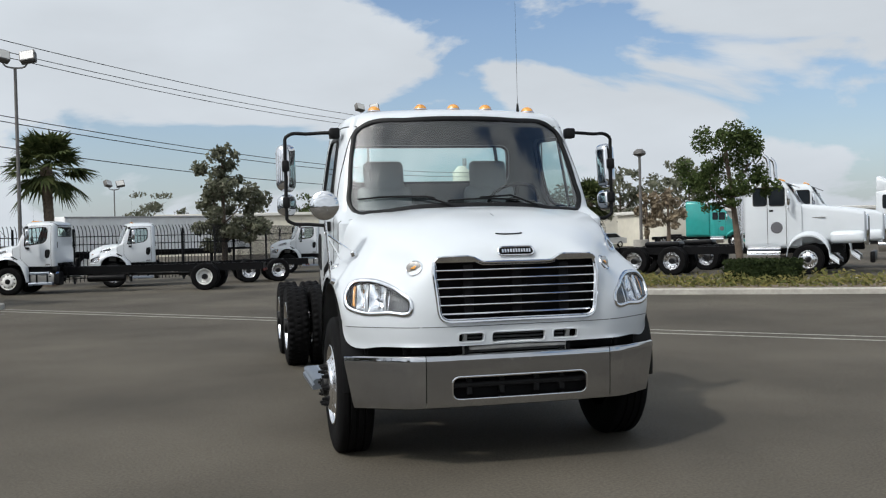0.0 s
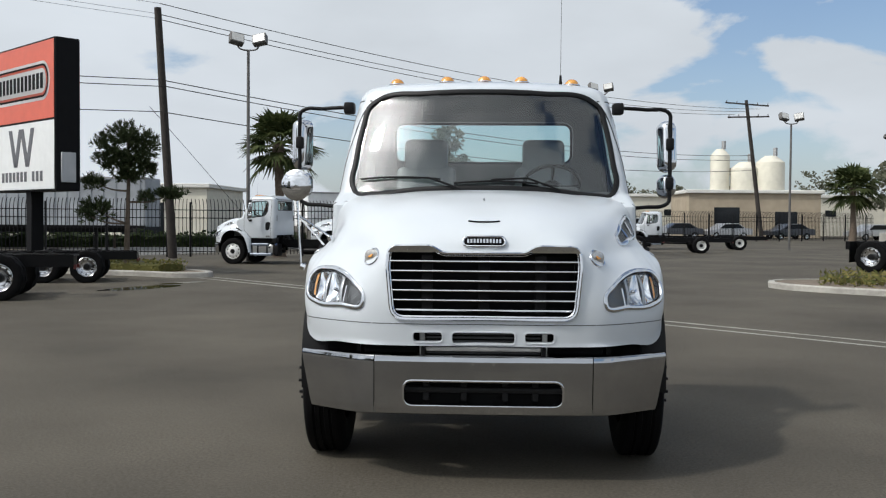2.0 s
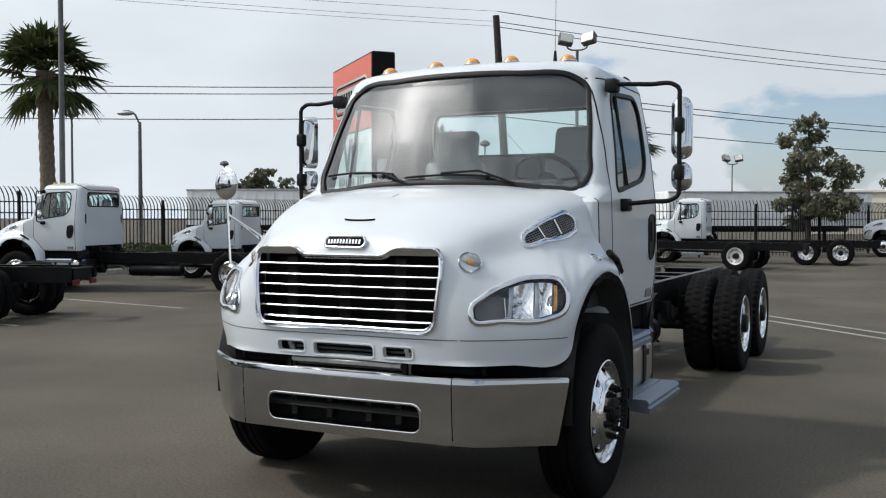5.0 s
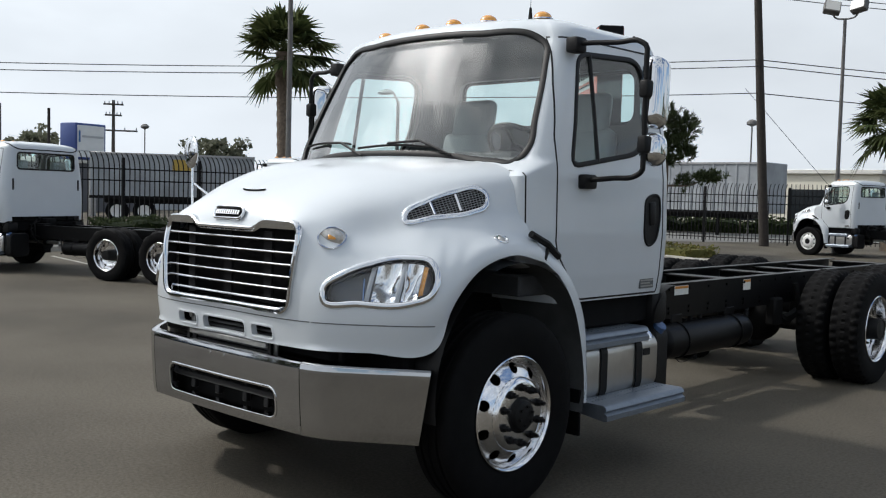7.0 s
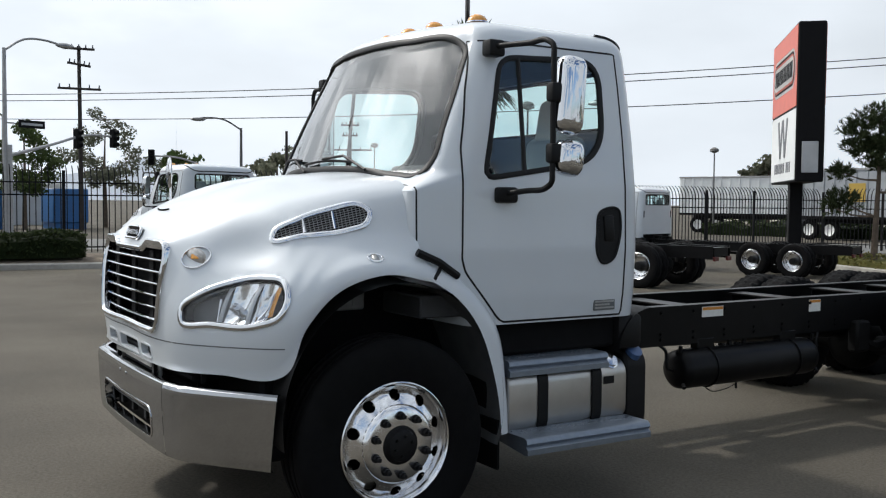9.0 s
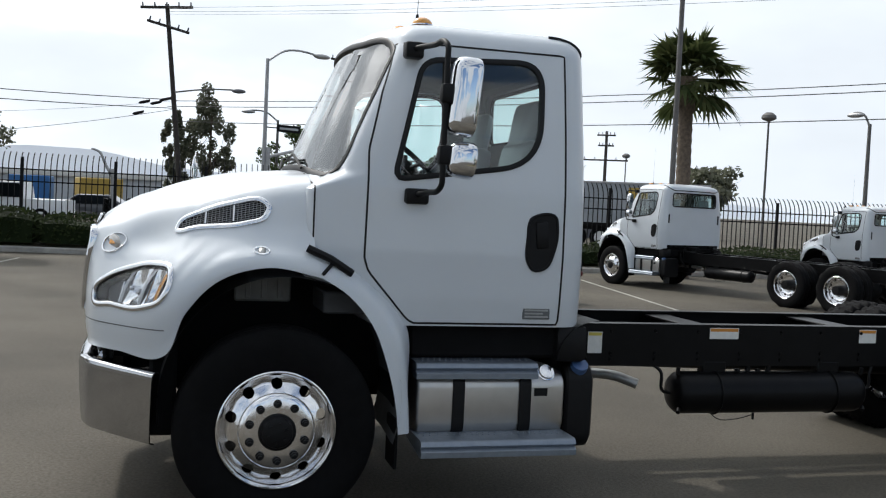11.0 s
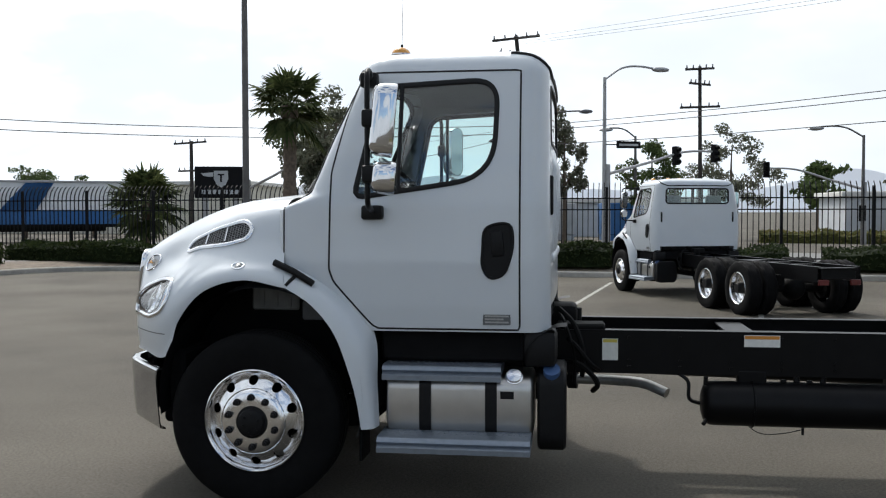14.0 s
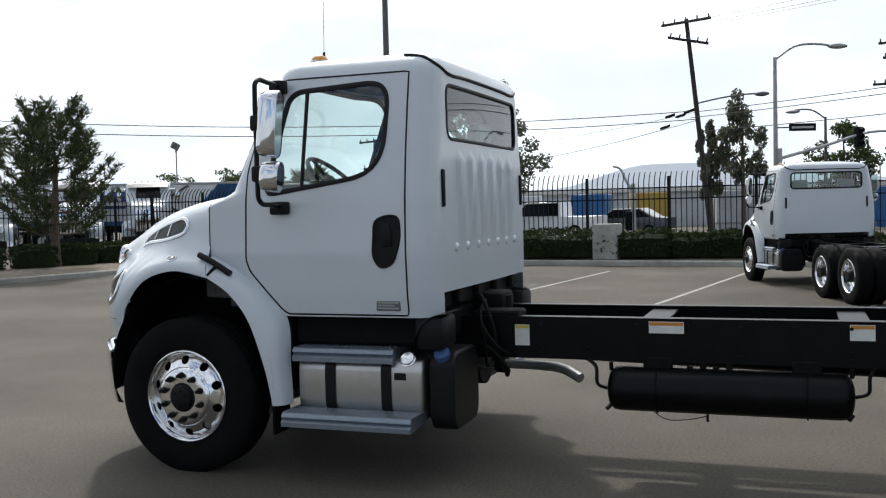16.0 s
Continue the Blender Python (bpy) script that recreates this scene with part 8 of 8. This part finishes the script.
trailer(-37.07, 21.95, 59, 7.4, 3.2, TRAILER_DULL, "grey delivery trailer with faded gold mark", True, bars=[(0.4, 2.7, 0.9, 0.5, GOLD)])
trailer(-22.4, 42.2, 2, 12.0, 3.6, TRAILER_DULL, "long grey box trailer across the street", bars=[(-2.0, 2.4, 0.9, 0.9, GOLD)])
trailer(-34.5, 47.0, 20, 11.0, 3.5, TRAILER_WHITE, "white box trailer across the street")
trailer(-5.5, 55.0, 30, 12.0, 3.2, TRAILER_WHITE, "white box trailer far behind the fence")
trailer(-34.6, -24.95, 122.0, 14.0, 3.25, TRAILER_WHITE, "white trailer with blue stripes parked on the street", False, True, [(-3.3, 2.6, 3.0, 0.5, SIGN_BLUE), (-3.3, 2.1, 3.0, 0.14, SIGN_BLUE)])
trailer(-48.31, -29.16, 119, 11.0, 3.5, TRAILER_WHITE, "white box trailer behind the corner pine")


# ---------------------------------------------------------------- vehicles
def car(m, body, label, kind="sedan"):
    """A small car or pickup: shaped body, glasshouse, wheels."""
    c = thing("car" if kind != "pickup" else "pickup_truck", m, label, "car" if kind != "pickup" else "pickup truck")
    if kind == "pickup":
        side = [(-2.8, 0.55), (-2.8, 1.05), (-1.55, 1.12), (-0.75, 1.85), (0.95, 1.88), (1.05, 1.15), (2.75, 1.15), (2.75, 0.55)]
        glass = [(-1.35, 1.18), (-0.72, 1.76), (0.85, 1.78), (0.92, 1.18)]
    else:
        side = [(-2.2, 0.4), (-2.25, 0.75), (-1.2, 0.95), (-0.5, 1.42), (0.9, 1.44), (1.6, 1.0), (2.2, 0.95), (2.2, 0.4)]
        glass = [(-1.0, 0.97), (-0.45, 1.36), (0.85, 1.37), (1.4, 1.0)]
    bm = bmesh.new()
    P = []
    for f in (-1, -0.97, -0.85, 0.85, 0.97, 1):
        k = {1: 0.90, 0.97: 0.97, 0.85: 1.0}[abs(f)]
        P.append([(y * (0.98 + 0.02 * k), x_, z) for y, z, x_ in [(y, 0.4 + (z - 0.4) * k, f * (0.92 - 0.18 * max(0, z - 1.0))) for y, z in side]])
    vs = grid_mesh(bm, np.array(P), close_v=True)
    bm.faces.new(vs[0])
    bm.faces.new(vs[-1])
    bmesh.ops.recalc_face_normals(bm, faces=bm.faces[:])
    part("body", bm, body, c)
    for s in (-1, 1):
        bm = bmesh.new()
        bm.faces.new([bm.verts.new((y, s * (0.935 - 0.18 * max(0, z - 1.0)), z)) for y, z in glass])
        bmesh.ops.solidify(bm, geom=bm.faces[:], thickness=0.01)
        part("side_window", bm, WINDOW_DARK, c)
        for y in ((-1.75, 1.75) if kind == "pickup" else (-1.35, 1.35)):
            bm = bmesh.new()
            r = 0.38 if kind == "pickup" else 0.32
            lathe(bm, [(-0.1, r * 0.5), (-0.1, r * 0.95), (-0.07, r), (0.07, r), (0.1, r * 0.95), (0.1, r * 0.62)], 22)
            q = Matrix.Translation((y, s * 0.83, r)) @ Matrix.Rotation(s * math.pi / 2, 4, "Z")
            bmesh.ops.transform(bm, matrix=q, verts=bm.verts[:])
            ty = part("wheel", bm, RUBBER, c)
            bm = bmesh.new()
            lathe(bm, [(0.07, r * 0.62), (0.05, r * 0.3), (0.08, 0.0005)], 16)
            bmesh.ops.transform(bm, matrix=q, verts=bm.verts[:])
            part("rim", bm, ALU, ty)
    return c


car(pose(-39.14, -6.58, 0, 0, 0, 82), TRAILER_WHITE, "white pickup truck on the far street", "pickup")
car(pose(-40.56, -9.41, 0, 0, 0, 82), SILVER_CAR, "silver car on the far street")
car(pose(-42.44, -3.25, 0, 0, 0, 82), DARK_CAR, "dark car on the far street")
for k, (x, y, m_) in enumerate(((14.0, 82.0, SILVER_CAR), (18.0, 83.0, DARK_CAR), (22.5, 83.5, SILVER_CAR), (28.0, 83.0, DARK_CAR), (35.0, 82.0, SILVER_CAR), (-30.0, 45.0, DARK_CAR))):
    car(pose(x, y, 0, 0, 0, 8 + 3 * k), m_, "parked car far behind the fence", "pickup" if k == 0 else "sedan")


def heavy_tractor(m, paint, label, sleeper=False, stacks=True):
    """A long-nosed highway tractor: hood, cab, visor, stacks, fenders, frame, wheels. x runs backwards from the bumper."""
    t = thing("tractor_truck", m, label, "truck", "highway tractors")

    def shell(name, sections, material, lab=""):
        """A body of rounded cross-sections (x, half width, bottom, top, corner)."""
        bm = bmesh.new()
        P = []
        for x, w, z0, z1, r in sections:
            P.append([(x, y, (z0 + z1) / 2 + z) for y, z in rounded_rect(2 * w, z1 - z0, r, 5)])
        vs = grid_mesh(bm, np.array(P), close_v=True)
        bm.faces.new(vs[0])
        bm.faces.new(vs[-1])
        bmesh.ops.recalc_face_normals(bm, faces=bm.faces[:])
        return part(name, bm, material, t, lab)
    shell("hood", [(0.30, 0.60, 1.08, 1.98, 0.12), (0.34, 0.66, 1.06, 2.10, 0.16), (0.60, 0.72, 1.06, 2.20, 0.18), (1.5, 0.84, 1.1, 2.34, 0.18), (2.45, 0.96, 1.0, 2.44, 0.18)], paint, "long white hood sloping to the grille" if paint is WHITE else "long hood")
    cab = shell("cab", [(2.30, 1.02, 0.95, 2.40, 0.10), (2.44, 1.04, 0.90, 2.52, 0.12), (2.80, 1.03, 0.90, 3.16, 0.16), (3.0, 1.03, 0.90, 3.27, 0.2), (3.6, 1.03, 0.90, 3.32, 0.22), (4.12, 1.03, 0.90, 3.26, 0.2), (4.2, 0.98, 0.95, 3.18, 0.16)], paint, "tall cab with rounded roof")
    if sleeper is True:
        shell("sleeper", [(4.18, 1.1, 0.9, 3.3, 0.2), (4.5, 1.18, 0.9, 3.85, 0.3), (5.2, 1.2, 0.9, 4.05, 0.32), (6.0, 1.2, 0.9, 4.05, 0.3), (6.15, 1.15, 0.95, 3.98, 0.25)], paint, "tall sleeper box")
    if sleeper:
        shell("roof_fairing", [(2.95, 0.7, 3.15, 3.30, 0.06), (3.5, 0.95, 3.15, 3.62, 0.15), (4.05, 1.0, 3.0, 3.92, 0.25), (4.16, 0.98, 3.0, 3.9, 0.25)], paint)
    g = part("grille", box(bmesh.new(), (0.22, -0.52, 0.95), (0.31, 0.52, 2.02), 0.04, seg=2), CHROME, t, "upright chrome grille")
    for k in range(7):
        part("grille_bar", box(bmesh.new(), (0.212, -0.44 + k * 0.14 - 0.02, 1.02), (0.224, -0.44 + k * 0.14 + 0.02, 1.94)), DARK, g, smooth=False)
    part("bumper", box(bmesh.new(), (0.0, -1.15, 0.38), (0.16, 1.15, 0.76), 0.05, seg=2), FRAME_BLACK, t, "black bumper")
    for s in (-1, 1):
        bm = bmesh.new()
        P = []
        for q in np.linspace(radians(-12), radians(178), 22):
            x, z = 2.1 - 0.70 * math.cos(q), 0.66 + 0.72 * math.sin(q)
            P.append([(x, s * 0.60, z + 0.10 + 0.10 * math.sin(q)), (x, s * 0.90, z + 0.10), (x, s * 1.12, z + 0.06), (x, s * 1.2, z - 0.02), (x, s * 1.2, z - 0.08)])
        P[0] = [(x - 0.3, y, z - 0.1) for x, y, z in P[0]]
        grid_mesh(bm, np.array(P))
        bmesh.ops.recalc_face_normals(bm, faces=bm.faces[:])
        bmesh.ops.solidify(bm, geom=bm.faces[:], thickness=0.03)
        fe = part("fender", bm, paint, t)
        part("fender_nose", box(bmesh.new(), (0.32, min(s * 0.5, s * 0.92), 1.04), (1.42, max(s * 0.5, s * 0.92), 1.46), 0.14, seg=3), paint, t)
        lp = part("headlight", box(bmesh.new(), (0.29, s * 0.86 - 0.14, 1.0), (0.36, s * 0.86 + 0.14, 1.2), 0.03, seg=2), CHROME, t)
        part("lens", box(bmesh.new(), (0.28, s * 0.86 - 0.11, 1.03), (0.292, s * 0.86 + 0.11, 1.17), 0.004), LENS, lp)
        for a, b, nm in ((2.86, 3.34, "door_window"), (3.46, 3.88, "rear_side_window")):
            pts = rounded_rect(b - a, 0.60 if nm == "door_window" else 0.58, 0.07, 5)
            w = part(nm, box(bmesh.new(), (a, min(s * 1.02, s * 1.036), 2.38), (b, max(s * 1.02, s * 1.036), 3.02), 0.006), WINDOW_DARK, t)
            bm = bmesh.new()
            tube(bm, [((a + b) / 2 + x * 1.06, s * 1.036, 2.70 + z * 1.07) for x, z in pts], 0.016, 5, closed=True)
            part("window_seal", bm, GASKET, w)
        bm = bmesh.new()
        tube(bm, [(2.80, s * 1.04, 1.05), (2.80, s * 1.04, 2.42)], 0.008, 5)
        tube(bm, [(3.42, s * 1.04, 1.05), (3.42, s * 1.04, 3.08)], 0.008, 5)
        part("door_seam", bm, GASKET, cab)
        bm = bmesh.new()
        box(bm, (3.22, s * 1.045 - 0.012, 2.18), (3.36, s * 1.045 + 0.012, 2.24), 0.01)
        part("door_handle", bm, PLASTIC, cab)
        bm = bmesh.new()
        tube(bm, [(2.75, s * 1.02, 2.95), (2.68, s * 1.34, 2.95), (2.68, s * 1.34, 2.3), (2.75, s * 1.02, 2.25)], 0.02, 6)
        mb = part("mirror_bracket", bm, CHROME, t)
        part("mirror_head", box(bmesh.new(), (2.63, s * 1.34 - 0.1, 2.38), (2.73, s * 1.34 + 0.1, 2.88), 0.03, seg=2), CHROME, mb)
        if stacks:
            bm = bmesh.new()
            tube(bm, smooth_line([(4.32, s * 0.98, 0.85), (4.32, s * 0.98, 1.5), (4.32, s * 0.98, 4.0), (4.35, s * 0.98, 4.28), (4.50, s * 0.98, 4.42)], 22), 0.075, 12)
            ex = part("exhaust_pipe", bm, CHROME, t, "chrome exhaust stack")
            bm = bmesh.new()
            cyl(bm, (4.32, s * 0.98, 1.45), (4.32, s * 0.98, 2.75), 0.125, n=18)
            part("heat_shield", bm, ALU, ex)
        bm = bmesh.new()
        cyl(bm, (3.0, s * 0.86, 0.68), (4.1, s * 0.86, 0.68), 0.32, n=24)
        part("fuel_tank", bm, ALU, t, "polished round fuel tank")
        part("step", box(bmesh.new(), (3.0, min(s * 0.8, s * 1.2), 0.84), (4.1, max(s * 0.8, s * 1.2), 0.89), 0.01), STEP, t)
        part("frame_rail", box(bmesh.new(), (1.0, s * 0.42 - 0.05, 0.72), (9.2, s * 0.42 + 0.05, 1.0)), FRAME_BLACK, t)
        bm = bmesh.new()
        lathe(bm, [(0.0, 0.20), (0.012, 0.19), (0.014, 0.0005)], 20)
        bmesh.ops.transform(bm, matrix=Matrix.Translation((3.12, s * 1.032, 1.62)) @ Matrix.Rotation(s * math.pi / 2, 4, "Z"), verts=bm.verts[:])
        part("door_emblem", bm, SIGN_GREY, t, "round dark emblem")
        vt = bmesh.new()
        box(vt, (1.55, min(s * 0.86, s * 0.90), 1.92), (2.05, max(s * 0.86, s * 0.90), 1.96), 0.01)
        part("hood_vent", vt, STEEL, t)
        for x, kd in ((2.1, "steer"), (6.75, "drive"), (8.15, "drive")):
            q = Matrix.Translation((x, s * (1.08 if kd == "steer" else 1.05), 0.505)) @ Matrix.Rotation(s * math.pi / 2, 4, "Z")
            ty = part("tyre", shared("tyre_" + kd + "c", lambda: tyre_mesh(kd == "steer", False), RUBBER), None, t, loc=q)
            part("rim", shared("rim_" + kd, steer_rim if kd == "steer" else drive_rim, ALU), None, ty, loc=(0.118, 0, 0))
            part("hub", shared("hub_" + kd, lambda: hub_mesh(kd == "drive"), PLASTIC), None, ty, loc=(0.118, 0, 0))
            if kd == "drive":
                q2 = Matrix.Translation((x, s * 0.72, 0.505)) @ Matrix.Rotation(s * math.pi / 2, 4, "Z")
                part("inner_tyre", shared("tyre_" + kd + "c", lambda: tyre_mesh(False, False), RUBBER), None, t, loc=q2)
    bm = bmesh.new()
    P = np.array([[(x + 0.06 * (abs(y) / 0.86) ** 2, y, z) for y in np.linspace(-0.86, 0.86, 9)] for x, z in ((2.40, 2.50), (2.72, 3.06))])
    grid_mesh(bm, P)
    bmesh.ops.solidify(bm, geom=bm.faces[:], thickness=0.01)
    part("windshield", bm, WINDOW_DARK, t, "dark raked windshield")
    bm = bmesh.new()
    P = np.array([[(x + 0.06 * (abs(y) / 0.9) ** 2, y, z) for y in np.linspace(-0.92, 0.92, 9)] for x, z in ((2.45, 3.02), (2.84, 3.20))])
    grid_mesh(bm, P)
    bmesh.ops.solidify(bm, geom=bm.faces[:], thickness=0.02)
    part("sun_visor", bm, SIGN_GREY, t, "dark sun visor")
    for y in (-0.6, -0.3, 0, 0.3, 0.6):
        bm = bmesh.new()
        bmesh.ops.create_uvsphere(bm, u_segments=8, v_segments=6, radius=1, matrix=Matrix.Translation((3.05, y, 3.29)) @ Matrix.Diagonal((0.07, 0.045, 0.045, 1)))
        part("roof_lamp", bm, AMBER, t)
    bm = bmesh.new()
    box(bm, (6.6, -0.5, 1.0), (7.9, 0.5, 1.2), 0.08, seg=2)
    part("fifth_wheel", bm, FRAME_BLACK, t, "black coupling plate")
    part("mud_flap", box(bmesh.new(), (8.85, -1.1, 0.3), (8.87, 1.1, 1.0), 0.005), RUBBER, t)
    return t


TR = Matrix.Translation((-2.1, -1.08, 0))
heavy_tractor(pose(17.72, 22.88, 0, 0, 0, 141) @ TR, WHITE, "long-nosed white highway tractor with chrome exhaust stacks")
heavy_tractor(pose(20.59, 25.67, 0, 0, 0, 141) @ TR, WHITE, "second long-nosed white highway tractor")
heavy_tractor(pose(29.51, 31.39, 0, 0, 0, 135) @ TR, WHITE, "white highway tractor with a roof fairing", "fairing", False)
heavy_tractor(pose(41.91, 69.56, 0, 0, 0, 148) @ TR, TEAL, "teal highway tractor with a tall sleeper", True, False)
for k, (x, y) in enumerate(((-27.6, -29.6), (-30.2, -26.9), (-32.6, -24.7))):
    heavy_tractor(pose(x + 2.5, y + 1.8, 0, 0, 0, 215), WHITE, "white highway tractor parked across the side street", False, False)

# ---------------------------------------------------------------- buildings and distance


def building(name, lo, hi, wall, label, openings=(), yaw=0.0, roof_over=0.3):
    b = thing(name, pose((lo[0] + hi[0]) / 2, (lo[1] + hi[1]) / 2, 0, 0, 0, yaw), label, "building", "far buildings")
    w, d, h = (hi[0] - lo[0]) / 2, (hi[1] - lo[1]) / 2, hi[2]
    part("wall", box(bmesh.new(), (-w, -d, 0), (w, d, h)), wall, b, smooth=False)
    part("roof", box(bmesh.new(), (-w - roof_over, -d - roof_over, h), (w + roof_over, d + roof_over, h + 0.35), 0.05), ROOF, b, smooth=False)
    for x0, x1, z0, z1, face in openings:
        y0, y1 = (-d - 0.04, -d + 0.02) if face == "s" else (d - 0.02, d + 0.04)
        part("window", box(bmesh.new(), (x0, y0, z0), (x1, y1, z1)), WINDOW_DARK, b, smooth=False)
    return b


building("warehouse", (-8, 105, 0), (50, 130, 4.3), WALL_CREAM, "long cream warehouse north of the lot", [(-24 + 6 * k, -22.8 + 6 * k, 2.2, 2.9, "s") for k in range(8)])
building("shed", (21, 92, 0), (34, 101, 4.4), WALL_TAN, "tan shed beside the warehouse", [(-4, -1.5, 0.1, 3.0, "s"), (2, 4.2, 0.1, 2.6, "s")])
building("low_workshop", (40, 78, 0), (66, 90, 3.2), WALL_CREAM, "low pale workshop building", [(-10 + 5 * k, -7 + 5 * k, 0.6, 2.2, "s") for k in range(5)])
building("roadside_store", (-66, 20, 0), (-59, 40, 2.7), HAZY, "low roadside store across the crossing")
building("service_bay", (-57, 23.5, 0), (-53.5, 30, 3.0), SIGN_GREY, "dark open service bay under a pale roof")
building("industrial_hall", (-70, -18, 0), (-63, 11, 2.4), HAZY, "pale industrial hall across the street")
building("brick_hall", (-80, -52, 0), (-70, -24, 4.0), WALL_CREAM, "pale hall behind the street")
building("north_hall", (-62, 72, 0), (-22, 84, 4.0), WALL_CREAM, "pale long hall across the north street", [(-17 + 6 * k, -13.5 + 6 * k, 0.2, 2.8, "s") for k in range(6)])
for k, (x, y, m_, w) in enumerate(((-54.49, -7.51, BLUE_PAINT, 2.2), (-54.5, 5.51, BLUE_PAINT, 2.6), (-54.22, 9.72, BLUE_PAINT, 2.0), (-54.19, -3.81, GOLD, 2.4), (-54.61, 1.22, TRAILER_GREY, 2.6), (-54.25, -12.21, TRAILER_WHITE, 2.8))):
    bm = box(bmesh.new(), (-1.1, -w / 2, 0.35), (1.1, w / 2, 2.3), 0.05)
    box(bm, (-1.0, -w / 2 + 0.1, 0), (1.0, w / 2 - 0.1, 0.36))
    solid("storage_container", bm, m_, "weathered storage container across the street", "container", "storage containers", m=pose(x, y, 0, 0, 0, 4 * k))
for k, (x, y, r, h) in enumerate(((36.4, 128.8, 1.9, 8.8), (39.6, 128.0, 1.9, 9.6), (33.2, 129.5, 1.3, 10.6))):
    s = thing("silo", Matrix.Translation((x, y, 0)), "cream cylindrical silo behind the warehouse", "silo", "silos")
    bm = bmesh.new()
    cyl(bm, (0, 0, 0), (0, 0, h), r, n=24)
    part("shell", bm, WALL_CREAM, s)
    bm = bmesh.new()
    cyl(bm, (0, 0, h), (0, 0, h + 0.9), r, r * 0.4, 24)
    part("cone_top", bm, WALL_CREAM, s)
    bm = bmesh.new()
    tube(bm, [(r * 0.3, -0.3, h + 0.9), (r * 0.3, -0.3, h + 2.0)], 0.3, 8)
    part("vent_pipe", bm, GALV, s)
# pale verge and street beyond the fences
strip("street_verge", (-26.0, -30.0), (-24.0, 30.0), 2.6, 0.006, ROAD, "pale pavement beyond the fence", "pavement", False)
strip("far_street", (-48.0, -22.0), (-12.0, 50.0), 9.0, 0.008, ROAD, "pale street beyond the fence", "road", False)
add_hedge("verge_shrubs", (-49.0, 17.0, 0), (8.0, 1.3, 0.6), 75, DRY, 0.12, 1200, "low yellow-green shrubs across the street", 51, "shrubs", 0.4)
add_hedge("verge_shrubs", (-22.5, 45.5, 0), (26.0, 1.4, 0.7), 15, HEDGE, 0.12, 2600, "low shrubs across the north street", 52, "shrubs", 0.5)
rnd = random.Random(9)
bm = bmesh.new()
P = []
for i in range(220):
    g = radians(120 + 150 * i / 219)
    h = 45 + 30 * noise.noise(Vector((i * 0.05, 3.0, 0))) + 12 * noise.noise(Vector((i * 0.16, 7.0, 0)))
    h += 48 * math.exp(-((math.degrees(g) - 187) / 4.5) ** 2) + 55 * math.exp(-((math.degrees(g) - 164.8) / 3.6) ** 2)
    h *= max(0.05, math.sin((i / 219) * math.pi)) ** 0.7
    P.append([(2300 * math.cos(g), 2300 * math.sin(g), -5), (2320 * math.cos(g), 2320 * math.sin(g), max(4, h)), (2500 * math.cos(g), 2500 * math.sin(g), -5)])
grid_mesh(bm, np.array(P))
bmesh.ops.recalc_face_normals(bm, faces=bm.faces[:])
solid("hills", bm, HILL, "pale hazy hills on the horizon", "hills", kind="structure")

# ---------------------------------------------------------------- trucks
main = build_truck(Matrix.Identity(4), True, label="white conventional cab truck with chrome grille and bare chassis")


PARKED = 0.885  # most parked trucks are of a smaller size


def at_wheel(wx, wy, a, size=PARKED):
    """The pose of a parked truck whose driver's front wheel stands at (wx, wy), turned by a degrees."""
    r = Matrix.Rotation(radians(a), 4, "Z") @ Matrix.Scale(size, 4)
    return Matrix.Translation(Vector((wx, wy, 0)) - r @ Vector((1.1, AXLE, 0))) @ r


far_t = build_truck(at_wheel(-15.4, 10.85, -73.7), False, True, wheelbase=6.4, label="parked white cab and chassis truck with tandem axles", group="parked chassis trucks", hood_mirror=True)
build_truck(at_wheel(-15.2, 3.95, -70.5), False, True, wheelbase=5.2, label="parked white cab and short chassis truck with tandem axles", group="parked chassis trucks", hood_mirror=True)
far_s = build_truck(at_wheel(-8.75, 28.4, -100), False, False, True, wheelbase=7.3, label="parked white cab and chassis truck with white steel wheels", group="parked chassis trucks", hood_mirror=False)
for wx, wy, a, size in ((-15.0, 16.3, -74, PARKED), (-5.6, 31.5, -86, 0.98), (1.58, 41.02, -94, 0.98)):
    copy_thing(far_t, at_wheel(wx, wy, a, size))
for wx, wy, a in ((5.65, 43.68, -92), (9.17, 49.62, -91)):
    copy_thing(far_s, at_wheel(wx, wy, a))
